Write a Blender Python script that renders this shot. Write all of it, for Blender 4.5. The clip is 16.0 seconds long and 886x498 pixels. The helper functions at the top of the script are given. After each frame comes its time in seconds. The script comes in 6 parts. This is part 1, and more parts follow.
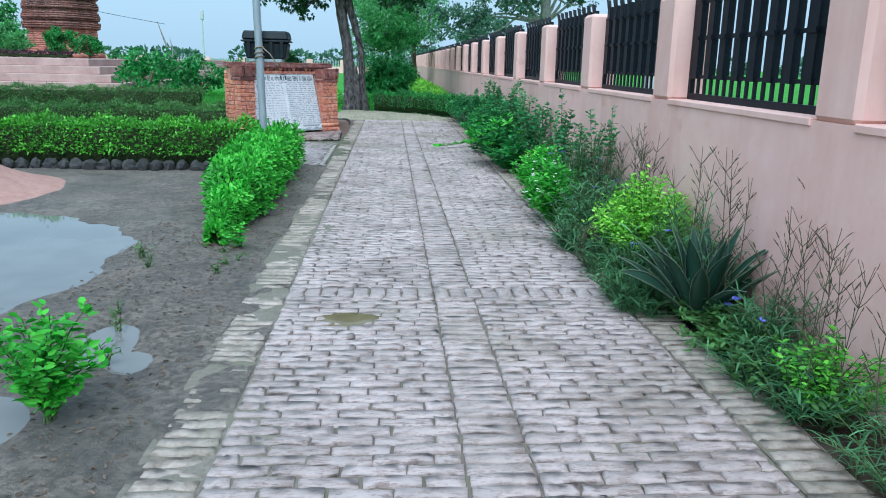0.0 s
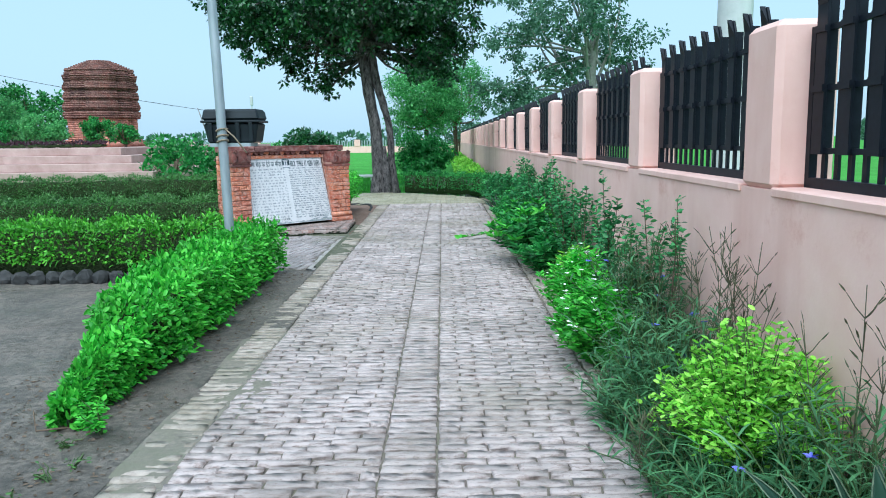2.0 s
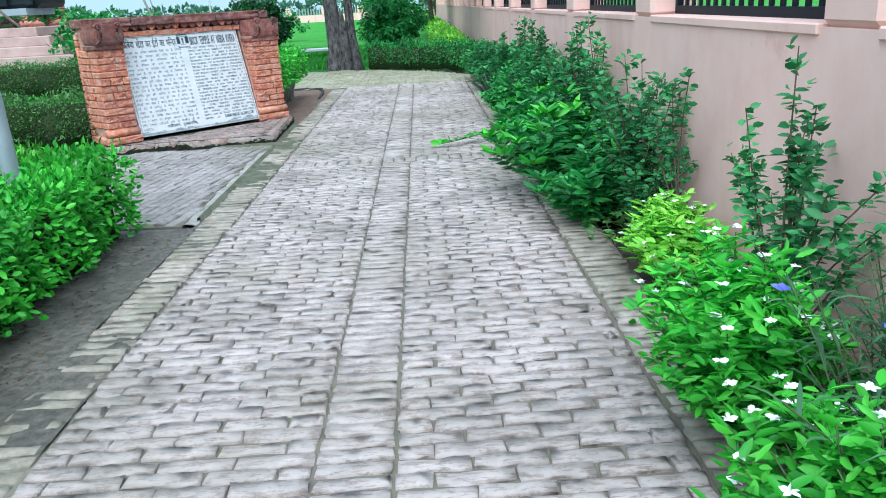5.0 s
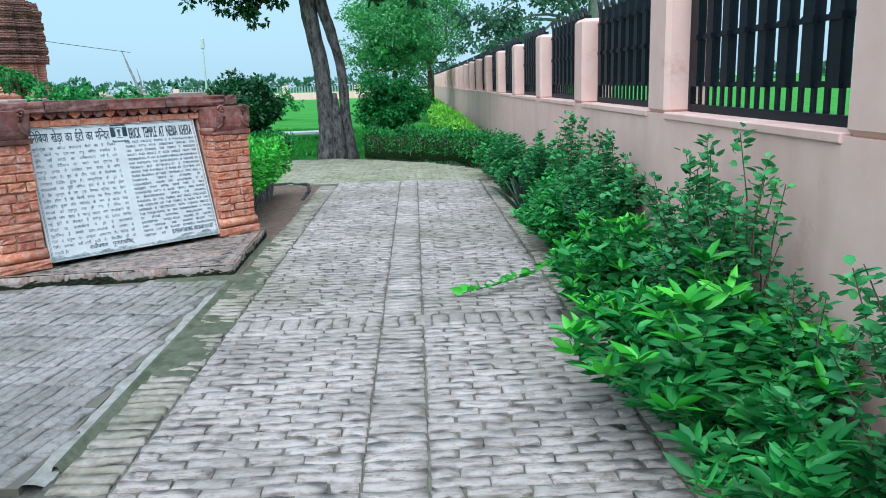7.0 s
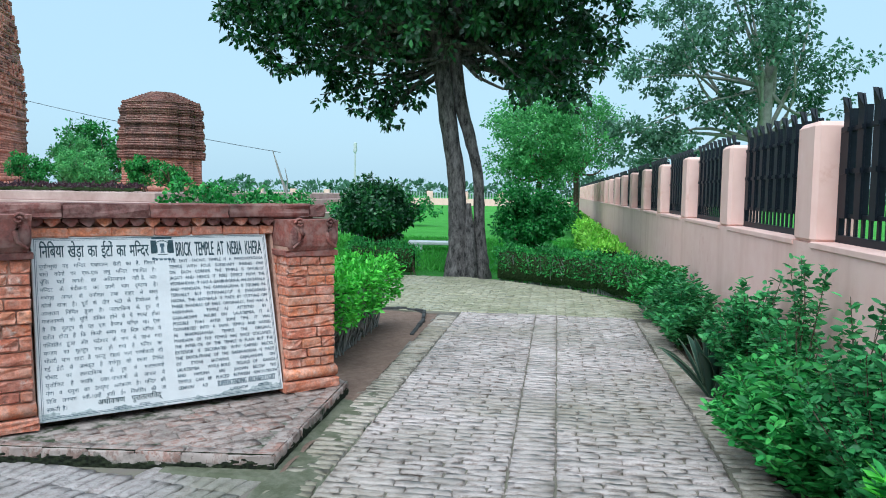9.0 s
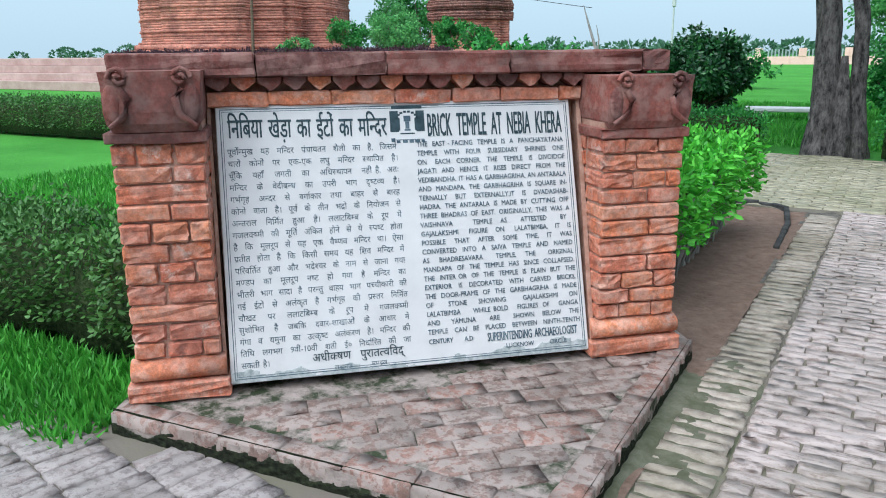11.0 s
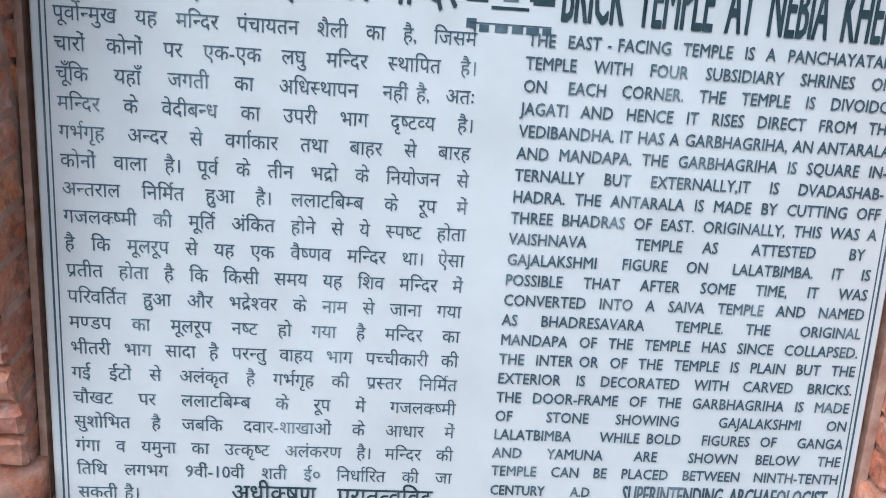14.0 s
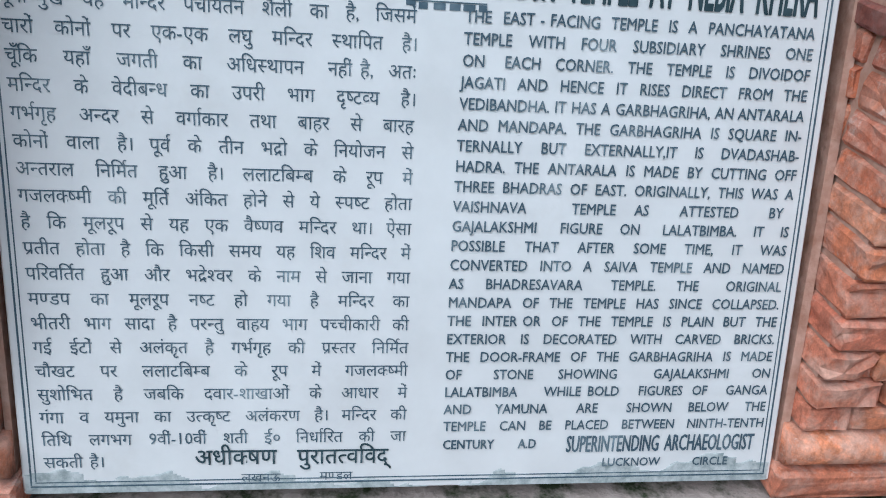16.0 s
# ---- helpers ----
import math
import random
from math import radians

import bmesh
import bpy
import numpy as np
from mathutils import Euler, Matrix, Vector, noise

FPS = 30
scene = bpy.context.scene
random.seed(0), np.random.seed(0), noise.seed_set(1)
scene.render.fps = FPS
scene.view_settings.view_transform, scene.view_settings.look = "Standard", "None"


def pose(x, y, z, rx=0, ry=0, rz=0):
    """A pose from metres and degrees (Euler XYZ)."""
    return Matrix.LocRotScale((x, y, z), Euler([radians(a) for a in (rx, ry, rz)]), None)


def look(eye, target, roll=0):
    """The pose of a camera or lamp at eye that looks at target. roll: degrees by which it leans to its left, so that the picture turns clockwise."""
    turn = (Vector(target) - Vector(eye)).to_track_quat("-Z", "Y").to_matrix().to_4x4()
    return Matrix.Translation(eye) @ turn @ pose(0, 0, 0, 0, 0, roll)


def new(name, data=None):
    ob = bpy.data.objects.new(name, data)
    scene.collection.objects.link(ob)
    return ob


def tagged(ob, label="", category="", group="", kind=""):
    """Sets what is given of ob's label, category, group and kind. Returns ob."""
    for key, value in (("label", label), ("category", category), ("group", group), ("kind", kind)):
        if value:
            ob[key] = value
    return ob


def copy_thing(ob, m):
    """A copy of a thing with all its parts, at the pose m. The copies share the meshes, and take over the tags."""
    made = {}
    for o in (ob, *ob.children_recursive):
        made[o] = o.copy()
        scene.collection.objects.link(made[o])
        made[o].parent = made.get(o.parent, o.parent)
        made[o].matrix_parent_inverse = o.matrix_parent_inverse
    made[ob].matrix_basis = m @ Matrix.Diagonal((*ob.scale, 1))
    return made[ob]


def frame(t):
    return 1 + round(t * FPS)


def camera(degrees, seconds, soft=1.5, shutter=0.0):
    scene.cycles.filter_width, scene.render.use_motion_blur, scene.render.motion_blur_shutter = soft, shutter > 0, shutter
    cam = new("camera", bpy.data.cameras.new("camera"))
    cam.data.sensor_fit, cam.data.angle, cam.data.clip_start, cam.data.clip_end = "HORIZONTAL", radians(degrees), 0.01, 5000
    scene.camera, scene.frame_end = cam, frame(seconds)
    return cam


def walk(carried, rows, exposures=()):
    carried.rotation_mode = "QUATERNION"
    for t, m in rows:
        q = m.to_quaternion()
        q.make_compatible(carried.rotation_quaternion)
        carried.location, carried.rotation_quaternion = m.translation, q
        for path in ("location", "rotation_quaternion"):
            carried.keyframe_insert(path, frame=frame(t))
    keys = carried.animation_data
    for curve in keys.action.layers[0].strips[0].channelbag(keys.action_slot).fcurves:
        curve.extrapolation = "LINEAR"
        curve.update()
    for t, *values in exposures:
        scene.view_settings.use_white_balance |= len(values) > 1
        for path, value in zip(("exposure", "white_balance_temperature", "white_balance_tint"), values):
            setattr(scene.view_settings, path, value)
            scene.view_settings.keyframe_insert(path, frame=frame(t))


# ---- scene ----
cam = camera(59.7, 16.0, 1.0)
PATH = [
    (0, (-0.276, -1.132, 1.396), (-0.138, 0.807, 0.928), 1.3),
    (0.5, (-0.196, -0.638, 1.469), (-0.008, 1.326, 1.143), 1.7),
    (1, (-0.001, -0.013, 1.451), (0.025, 1.973, 1.22), -0.1),
    (1.5, (0.124, 0.546, 1.416), (0.044, 2.531, 1.189), 1.1),
    (2, (0.286, 1.07, 1.41), (0.284, 3.05, 1.129), -0.7),
    (2.5, (0.437, 1.673, 1.382), (0.508, 3.633, 0.992), 0.5),
    (3, (0.526, 2.208, 1.342), (0.745, 4.12, 0.797), -0.5),
    (3.5, (0.574, 2.832, 1.365), (0.677, 4.756, 0.829), -1.1),
    (3.7, (0.536, 3.069, 1.352), (0.566, 5.003, 0.845), -1.2),
    (5.8, (0.359, 5.582, 1.311), (0.399, 7.47, 0.655), -3.7),
    (6, (0.338, 5.84, 1.333), (0.347, 7.752, 0.744), -1.7),
    (6.5, (0.265, 6.387, 1.364), (0.363, 8.325, 0.88), -1.8),
    (7, (0.239, 6.946, 1.395), (0.3, 8.9, 0.973), -1.7),
    (7.5, (0.188, 7.507, 1.419), (0.145, 9.477, 1.075), 0.4),
    (8, (0.237, 8.01, 1.435), (0.03, 9.98, 1.159), -0.9),
    (8.5, (0.245, 8.565, 1.466), (0.015, 10.547, 1.322), 1.9),
    (9, (0.213, 9.03, 1.445), (-0.076, 11.003, 1.297), 1.0),
    (9.5, (0.141, 9.577, 1.413), (-0.366, 11.492, 1.14), 1.0),
    (10, (-0.079, 10.059, 1.401), (-0.726, 11.915, 1.035), 0.4),
    (10.2, (-0.162, 10.242, 1.4), (-0.883, 12.062, 0.995), -0.4),
    (12.3, (-1.134, 12.024, 1.202), (-2.308, 13.546, 0.65), 2.6),
    (12.5, (-1.214, 12.157, 1.224), (-2.327, 13.716, 0.649), 4.0),
    (13, (-1.372, 12.443, 1.175), (-2.526, 13.964, 0.579), 2.4),
    (13.5, (-1.473, 12.57, 1.217), (-2.688, 13.918, 0.377), 2.8),
    (14, (-1.492, 12.559, 1.225), (-2.632, 13.932, 0.321), 4.7),
    (14.5, (-1.493, 12.558, 1.235), (-2.57, 13.977, 0.326), 6.8),
    (15, (-1.478, 12.542, 1.239), (-2.584, 13.952, 0.351), 5.8),
    (15.5, (-1.455, 12.525, 1.244), (-2.522, 13.916, 0.281), 4.8),
    (16, (-1.435, 12.518, 1.244), (-2.47, 13.942, 0.295), 4.8),
]
walk(cam, [(t, look(eye, target, roll)) for t, eye, target, roll in PATH],
     [(0, 0.40, 5250, 3), (0.8, 0.36, 5300, 3), (2, 0.58, 5400, 1.5), (3.6, 0.65, 5400, 0.5), (5.9, 0.76, 5350, -0.5), (7, 0.50, 5350, -1.5), (9.5, 0.5, 5650, 1.5), (10.2, 0.48, 5800, 4), (12.3, 0.62, 5800, 7), (14, 0.42, 5600, 5.5), (16, 0.33, 5600, 5)])

# ---- world, sun, exposure ----
world = bpy.data.worlds.new("sky_world")
scene.world = world
world.use_nodes = True
wn, wl = world.node_tree.nodes, world.node_tree.links
wn.clear()
sky = wn.new("ShaderNodeTexSky")
sky.sky_type, sky.sun_disc = "NISHITA", False
sky.sun_elevation, sky.sun_rotation = radians(54), radians(189)
sky.air_density, sky.dust_density, sky.ozone_density = 1.0, 3.0, 1.5
haze = wn.new("ShaderNodeMix")
haze.data_type = "RGBA"
haze.inputs["Factor"].default_value = 0.72
haze.inputs["B"].default_value = (7.2, 9.0, 10.0, 1)
bg = wn.new("ShaderNodeBackground")
bg.inputs["Strength"].default_value = 0.075
wo = wn.new("ShaderNodeOutputWorld")
wl.new(sky.outputs[0], haze.inputs["A"])
wl.new(haze.outputs["Result"], bg.inputs[0])
wl.new(bg.outputs[0], wo.inputs[0])

sun_data = bpy.data.lights.new("sun", "SUN")
sun_data.energy, sun_data.angle, sun_data.color = 3.0, radians(70), (1.0, 0.98, 0.95)
sun = new("sun", sun_data)
sun.matrix_world = look((0, 0, 30), (3.3, 21.5, 0))

# ---- materials ----


class Mat:
    """A node material in the making."""

    def __init__(self, name, rough=0.8, spec=0.3, metal=0.0):
        self.m = bpy.data.materials.new(name)
        self.m.use_nodes = True
        self.n, self.l = self.m.node_tree.nodes, self.m.node_tree.links
        self.b = self.n["Principled BSDF"]
        self.b.inputs["Roughness"].default_value = rough
        self.b.inputs["Specular IOR Level"].default_value = spec
        self.b.inputs["Metallic"].default_value = metal
        self.tc = self.n.new("ShaderNodeTexCoord")
        self.geo = self.n.new("ShaderNodeNewGeometry")
        self.where = self.geo.outputs["Position"]

    def noise(self, scale, detail=4, rough=0.6, stretch=None, where=None):
        t = self.n.new("ShaderNodeTexNoise")
        t.inputs["Scale"].default_value, t.inputs["Detail"].default_value, t.inputs["Roughness"].default_value = scale, detail, rough
        src = where or self.where
        if stretch:
            mp = self.n.new("ShaderNodeMapping")
            mp.inputs["Scale"].default_value = stretch
            self.l.new(src, mp.inputs[0])
            src = mp.outputs[0]
        self.l.new(src, t.inputs["Vector"])
        return t.outputs["Fac"]

    def ramp(self, fac, *stops):
        r = self.n.new("ShaderNodeValToRGB")
        e = r.color_ramp.elements
        while len(e) < len(stops):
            e.new(0.5)
        for k, (p, c) in enumerate(stops):
            e[k].position = p
            e[k].color = (c, c, c, 1) if isinstance(c, (int, float)) else (*c, 1)
        self.l.new(fac, r.inputs[0])
        return r.outputs[0]

    def mix(self, fac, a, b, how="MIX"):
        x = self.n.new("ShaderNodeMix")
        x.data_type, x.blend_type = "RGBA", how
        for key, v in (("Factor", fac), ("A", a), ("B", b)):
            if isinstance(v, (int, float)):
                x.inputs[key].default_value = v if key == "Factor" else (v, v, v, 1)
            elif isinstance(v, tuple):
                x.inputs[key].default_value = (*v, 1)
            else:
                self.l.new(v, x.inputs[key])
        return x.outputs["Result"]

    def island(self):
        return self.geo.outputs["Random Per Island"]

    def obj_random(self):
        return self.n.new("ShaderNodeObjectInfo").outputs["Random"]

    def color(self, c):
        if isinstance(c, tuple):
            self.b.inputs["Base Color"].default_value = (*c, 1)
        else:
            self.l.new(c, self.b.inputs["Base Color"])
        return self

    def rough(self, c):
        self.l.new(c, self.b.inputs["Roughness"])
        return self

    def bump(self, h, strength=0.4, dist=0.01):
        bp = self.n.new("ShaderNodeBump")
        bp.inputs["Strength"].default_value, bp.inputs["Distance"].default_value = strength, dist
        self.l.new(h, bp.inputs["Height"])
        self.l.new(bp.outputs[0], self.b.inputs["Normal"])
        return self


def leaf_mat(name, dark, mid, light, rough=0.45, spec=0.35, trans=0.22):
    k = Mat(name, rough, spec)
    c = k.ramp(k.island(), (0.0, dark), (0.5, mid), (1.0, light))
    # blotches below the darkest leaf tone paint shadow depth into the foliage
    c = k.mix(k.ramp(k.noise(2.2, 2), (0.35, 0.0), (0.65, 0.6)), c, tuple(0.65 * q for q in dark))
    k.color(c)
    tr = k.n.new("ShaderNodeBsdfTranslucent")
    k.l.new(c, tr.inputs[0])
    ms = k.n.new("ShaderNodeMixShader")
    ms.inputs[0].default_value = trans
    k.l.new(k.b.outputs[0], ms.inputs[1])
    k.l.new(tr.outputs[0], ms.inputs[2])
    k.l.new(ms.outputs[0], k.n["Material Output"].inputs[0])
    return k.m


def brick_mat(name, cols, pale, pale_amount, grime, rough=0.8, by_object=False, moss=None, streak=None, coursed=None, smear=None):
    """Old brick: tone varies from piece to piece, worn pale bloom, grime in blotches."""
    k = Mat(name, rough, 0.35)
    rnd = k.obj_random() if by_object else k.island()
    base = k.ramp(rnd, *[(i / max(1, len(cols) - 1), c) for i, c in enumerate(cols)])
    fine = k.noise(60, 5, 0.7)
    base = k.mix(0.6, base, k.ramp(fine, (0.32, 0.38), (0.68, 1.45)), "MULTIPLY")
    if coursed:
        base = k.mix(0.85, base, k.ramp(k.noise(coursed, 3, 0.75, (1, 1, 3.2)), (0.38, 0.45), (0.5, 1.0), (0.62, 1.45)), "MULTIPLY")
        base = k.mix(k.ramp(k.noise(0.7, 5, 0.7, (1, 1, 0.5)), (0.52, 0.0), (0.66, 0.75)), base, grime)
    bloom = k.ramp(k.noise(16, 5, 0.65), (0.5 - pale_amount * 0.3, 0.0), (0.62, 1.0))
    if streak:
        bloom = k.ramp(k.noise(15, 6, 0.72, streak), (0.50 - pale_amount * 0.09, 0.0), (0.545 - pale_amount * 0.08, 1.0))
        worn = k.ramp(k.noise(21, 6, 0.75, streak), (0.40, 1.0), (0.47, 0.0))
        base = k.mix(k.mix(0.45, 0.0, worn), base, grime)
    base = k.mix(k.mix(0.75, 0.0, bloom), base, pale)
    dirt = k.ramp(k.noise(1.7, 5, 0.7), (0.42, 0.0), (0.7, 1.0))
    base = k.mix(k.mix(0.7, 0.0, dirt), base, grime)
    if moss:
        base = k.mix(k.ramp(k.noise(0.55, 4, 0.6), (0.50, 0.0), (0.68, 0.6)), base, moss)
    if smear:
        base = k.mix(k.ramp(k.noise(7, 7, 0.78), (0.58, 0.0), (0.64, 0.65)), base, smear)
        base = k.mix(k.ramp(k.noise(4.3, 7, 0.8), (0.57, 0.0), (0.64, 0.7)), base, (0.16, 0.075, 0.06))
        base = k.mix(0.7, base, k.ramp(k.noise(26, 7, 0.8), (0.36, 0.55), (0.64, 1.35)), "MULTIPLY")
    k.color(base)
    k.rough(k.ramp(k.noise(2.4, 4), (0.3, rough - 0.28), (0.7, rough)))
    k.bump(k.noise(80, 7, 0.78), 0.8, 0.006)
    return k.m


PAVER = brick_mat("paver_brick", [(0.30, 0.228, 0.203), (0.37, 0.288, 0.262), (0.42, 0.33, 0.303), (0.33, 0.262, 0.24)], (0.545, 0.455, 0.43), 0.62, (0.155, 0.13, 0.108), 0.62, moss=(0.215, 0.185, 0.13), streak=(0.8, 3.0, 1))
PAVER_P = brick_mat("paver_brick_single", [(0.30, 0.228, 0.203), (0.37, 0.288, 0.262), (0.42, 0.33, 0.303), (0.33, 0.262, 0.24)], (0.545, 0.455, 0.43), 0.62, (0.155, 0.13, 0.108), 0.62, True, (0.215, 0.185, 0.13), streak=(0.8, 3.0, 1))
EDGE = brick_mat("edge_brick", [(0.26, 0.208, 0.165), (0.32, 0.26, 0.212), (0.37, 0.30, 0.255)], (0.52, 0.44, 0.375), 0.5, (0.14, 0.135, 0.085), 0.75, True, (0.17, 0.145, 0.09))
EDGE_I = brick_mat("edge_brick_joined", [(0.26, 0.208, 0.165), (0.32, 0.26, 0.212), (0.37, 0.30, 0.255)], (0.52, 0.44, 0.375), 0.5, (0.14, 0.135, 0.085), 0.75, False, (0.17, 0.145, 0.09))
MOSSY = brick_mat("mossy_paver", [(0.25, 0.225, 0.145), (0.31, 0.28, 0.185), (0.35, 0.315, 0.22)], (0.42, 0.38, 0.29), 0.4, (0.17, 0.17, 0.085), 0.75)
TERRACE = brick_mat("terrace_brick", [(0.26, 0.22, 0.215), (0.33, 0.275, 0.265), (0.36, 0.29, 0.275)], (0.43, 0.375, 0.36), 0.4, (0.15, 0.125, 0.105), 0.68, moss=(0.15, 0.15, 0.09), streak=(1.5, 1.5, 1))
TERRACE_P = brick_mat("terrace_brick_single", [(0.26, 0.22, 0.215), (0.33, 0.275, 0.265), (0.36, 0.29, 0.275)], (0.43, 0.375, 0.36), 0.4, (0.15, 0.125, 0.105), 0.68, True, (0.15, 0.15, 0.09), streak=(1.5, 1.5, 1))
PLINTH = brick_mat("plinth_brick", [(0.24, 0.155, 0.13), (0.30, 0.20, 0.17), (0.35, 0.185, 0.145), (0.23, 0.165, 0.145)], (0.40, 0.33, 0.30), 0.4, (0.085, 0.066, 0.054), 0.75, True, streak=(1.5, 1.5, 1))
RED = brick_mat("red_brick", [(0.52, 0.12, 0.058), (0.64, 0.19, 0.08), (0.68, 0.25, 0.125), (0.54, 0.145, 0.08), (0.62, 0.215, 0.125)], (0.66, 0.40, 0.31), 0.2, (0.36, 0.135, 0.10), 0.85, True, smear=(0.60, 0.45, 0.39))
CAPB = brick_mat("cap_brick", [(0.22, 0.064, 0.05), (0.31, 0.09, 0.066), (0.13, 0.05, 0.045)], (0.36, 0.20, 0.17), 0.2, (0.032, 0.026, 0.028), 0.85, True)
TEMPLE = brick_mat("temple_brick", [(0.40, 0.125, 0.085), (0.50, 0.17, 0.115), (0.54, 0.225, 0.16), (0.36, 0.11, 0.08)], (0.50, 0.29, 0.22), 0.1, (0.15, 0.055, 0.045), 0.9, coursed=4.0)
SHRINE = brick_mat("shrine_brick", [(0.12, 0.043, 0.036), (0.175, 0.063, 0.047), (0.23, 0.09, 0.067)], (0.40, 0.24, 0.19), 0.1, (0.06, 0.035, 0.034), 0.9, coursed=3.0)

k = Mat("mortar", 0.9, 0.2)
k.color(k.mix(k.ramp(k.noise(3, 4), (0.4, 0.0), (0.6, 1.0)), (0.165, 0.138, 0.118), (0.165, 0.15, 0.108))).bump(k.noise(50, 5), 0.6, 0.006)
MORTAR = k.m
k = Mat("moss_film", 0.75, 0.3)
k.color(k.mix(k.ramp(k.noise(9, 5, 0.7), (0.4, 0.0), (0.62, 1.0)), (0.075, 0.078, 0.045), (0.14, 0.135, 0.095))).bump(k.noise(30, 5), 0.6, 0.008)
MOSS = k.m
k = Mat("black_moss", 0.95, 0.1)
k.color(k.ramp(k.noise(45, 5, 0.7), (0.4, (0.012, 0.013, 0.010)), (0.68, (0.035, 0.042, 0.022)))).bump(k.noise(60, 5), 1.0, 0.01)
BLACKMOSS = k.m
k = Mat("wet_silt", 0.7, 0.35)
k.color(k.mix(k.ramp(k.noise(3.1, 5, 0.7), (0.42, 0.0), (0.62, 1.0)), k.ramp(k.noise(40, 5, 0.7), (0.35, (0.15, 0.13, 0.105)), (0.65, (0.25, 0.215, 0.17))), (0.165, 0.155, 0.11))).rough(k.ramp(k.noise(1.6, 4), (0.35, 0.4), (0.62, 0.85))).bump(k.noise(60, 6), 0.7, 0.006)
WETSILT = k.m
k = Mat("red_mortar", 0.92, 0.2)
k.color(k.ramp(k.noise(25, 5), (0.3, (0.33, 0.17, 0.12)), (0.7, (0.52, 0.33, 0.26)))).bump(k.noise(60, 5), 0.6, 0.006)
RMORTAR = k.m
k = Mat("pale_cement", 0.85, 0.25)
k.color(k.ramp(k.noise(14, 5, 0.7), (0.3, (0.22, 0.19, 0.165)), (0.7, (0.42, 0.385, 0.355)))).bump(k.noise(40, 5), 0.6, 0.006)
CEMENT = k.m
k = Mat("slab_edge", 0.85, 0.25)
k.color(k.mix(k.ramp(k.noise(9, 5, 0.7), (0.45, 0.0), (0.6, 1.0)), k.ramp(k.noise(30, 4), (0.3, (0.26, 0.21, 0.19)), (0.7, (0.38, 0.31, 0.28))), (0.035, 0.045, 0.022))).bump(k.noise(30, 6), 0.8, 0.012)
SLAB_EDGE = k.m

k = Mat("pink_plaster", 0.82, 0.25)
drip = k.ramp(k.noise(1.0, 4, 0.6, (2.2, 2.2, 0.35)), (0.5, 0.0), (0.75, 1.0))
c = k.ramp(k.noise(5, 5), (0.3, (0.76, 0.47, 0.405)), (0.7, (0.81, 0.535, 0.47)))
c = k.mix(k.mix(0.6, 0.0, drip), c, (0.60, 0.33, 0.27))
c = k.mix(k.ramp(k.noise(2.6, 6, 0.75), (0.60, 0.0), (0.72, 0.5)), c, (0.60, 0.28, 0.215))
k.color(c).bump(k.noise(40, 5), 0.25, 0.004)
PINK = k.m
k = Mat("black_iron", 0.5, 0.2)
k.color(k.ramp(k.noise(30, 4), (0.3, (0.003, 0.005, 0.009)), (0.7, (0.007, 0.010, 0.017))))
IRON = k.m
k = Mat("galvanised_steel", 0.5, 0.5, 0.35)
k.color(k.ramp(k.noise(12, 5, 0.6, (1, 1, 0.2)), (0.3, (0.26, 0.30, 0.32)), (0.7, (0.40, 0.44, 0.46))))
STEEL = k.m
k = Mat("black_plastic", 0.5, 0.3)
k.color(k.ramp(k.noise(6, 4), (0.3, (0.006, 0.010, 0.013)), (0.7, (0.014, 0.021, 0.025)))).bump(k.noise(20, 3), 0.1, 0.004)
PLASTIC = k.m
k = Mat("old_rope", 0.9, 0.1)
k.color(k.ramp(k.noise(40, 3), (0.3, (0.16, 0.13, 0.09)), (0.7, (0.34, 0.28, 0.2))))
ROPE = k.m
k = Mat("concrete_post", 0.9, 0.2)
k.color(k.ramp(k.noise(6, 5), (0.3, (0.42, 0.43, 0.42)), (0.7, (0.55, 0.56, 0.55)))).bump(k.noise(30, 4), 0.3, 0.004)
CONCRETE = k.m
k = Mat("white_stone", 0.55, 0.4)
c = k.ramp(k.noise(7, 5), (0.3, (0.60, 0.58, 0.58)), (0.7, (0.68, 0.66, 0.66)))
c = k.mix(k.ramp(k.noise(3.2, 6, 0.75), (0.58, 0.0), (0.75, 0.35)), c, (0.52, 0.47, 0.44))
k.color(c).bump(k.noise(80, 4), 0.08, 0.002)
STONE = k.m
k = Mat("dried_silt", 0.8, 0.2)
k.color(k.ramp(k.noise(40, 5, 0.7), (0.35, (0.24, 0.27, 0.27)), (0.65, (0.50, 0.51, 0.51))))
SILT = k.m
k = Mat("faded_ink", 0.6, 0.3)
k.color(k.mix(k.ramp(k.noise(7, 4, 0.7), (0.52, 0.0), (0.74, 0.6)), (0.058, 0.092, 0.122), (0.31, 0.375, 0.41)))
INK = k.m
k = Mat("dark_ink", 0.6, 0.3)
k.color(k.ramp(k.noise(30, 3), (0.3, (0.016, 0.036, 0.045)), (0.7, (0.045, 0.075, 0.09))))
DARKINK = k.m
k = Mat("pink_sandstone", 0.85, 0.25)
k.color(k.ramp(k.noise(1.2, 6, 0.7), (0.3, (0.34, 0.215, 0.19)), (0.7, (0.52, 0.37, 0.335)))).bump(k.noise(12, 5), 0.3, 0.01)
SANDSTONE = k.m
k = Mat("grey_mud", 0.75, 0.4)
c = k.ramp(k.noise(1.3, 6, 0.65), (0.3, (0.135, 0.117, 0.097)), (0.7, (0.29, 0.243, 0.2)))
c = k.mix(k.ramp(k.noise(22, 5, 0.7), (0.40, 0.75), (0.58, 0.0)), c, (0.07, 0.064, 0.053))
c = k.mix(k.ramp(k.noise(4.2, 6, 0.72), (0.5, 0.0), (0.64, 0.7)), c, (0.085, 0.08, 0.07))
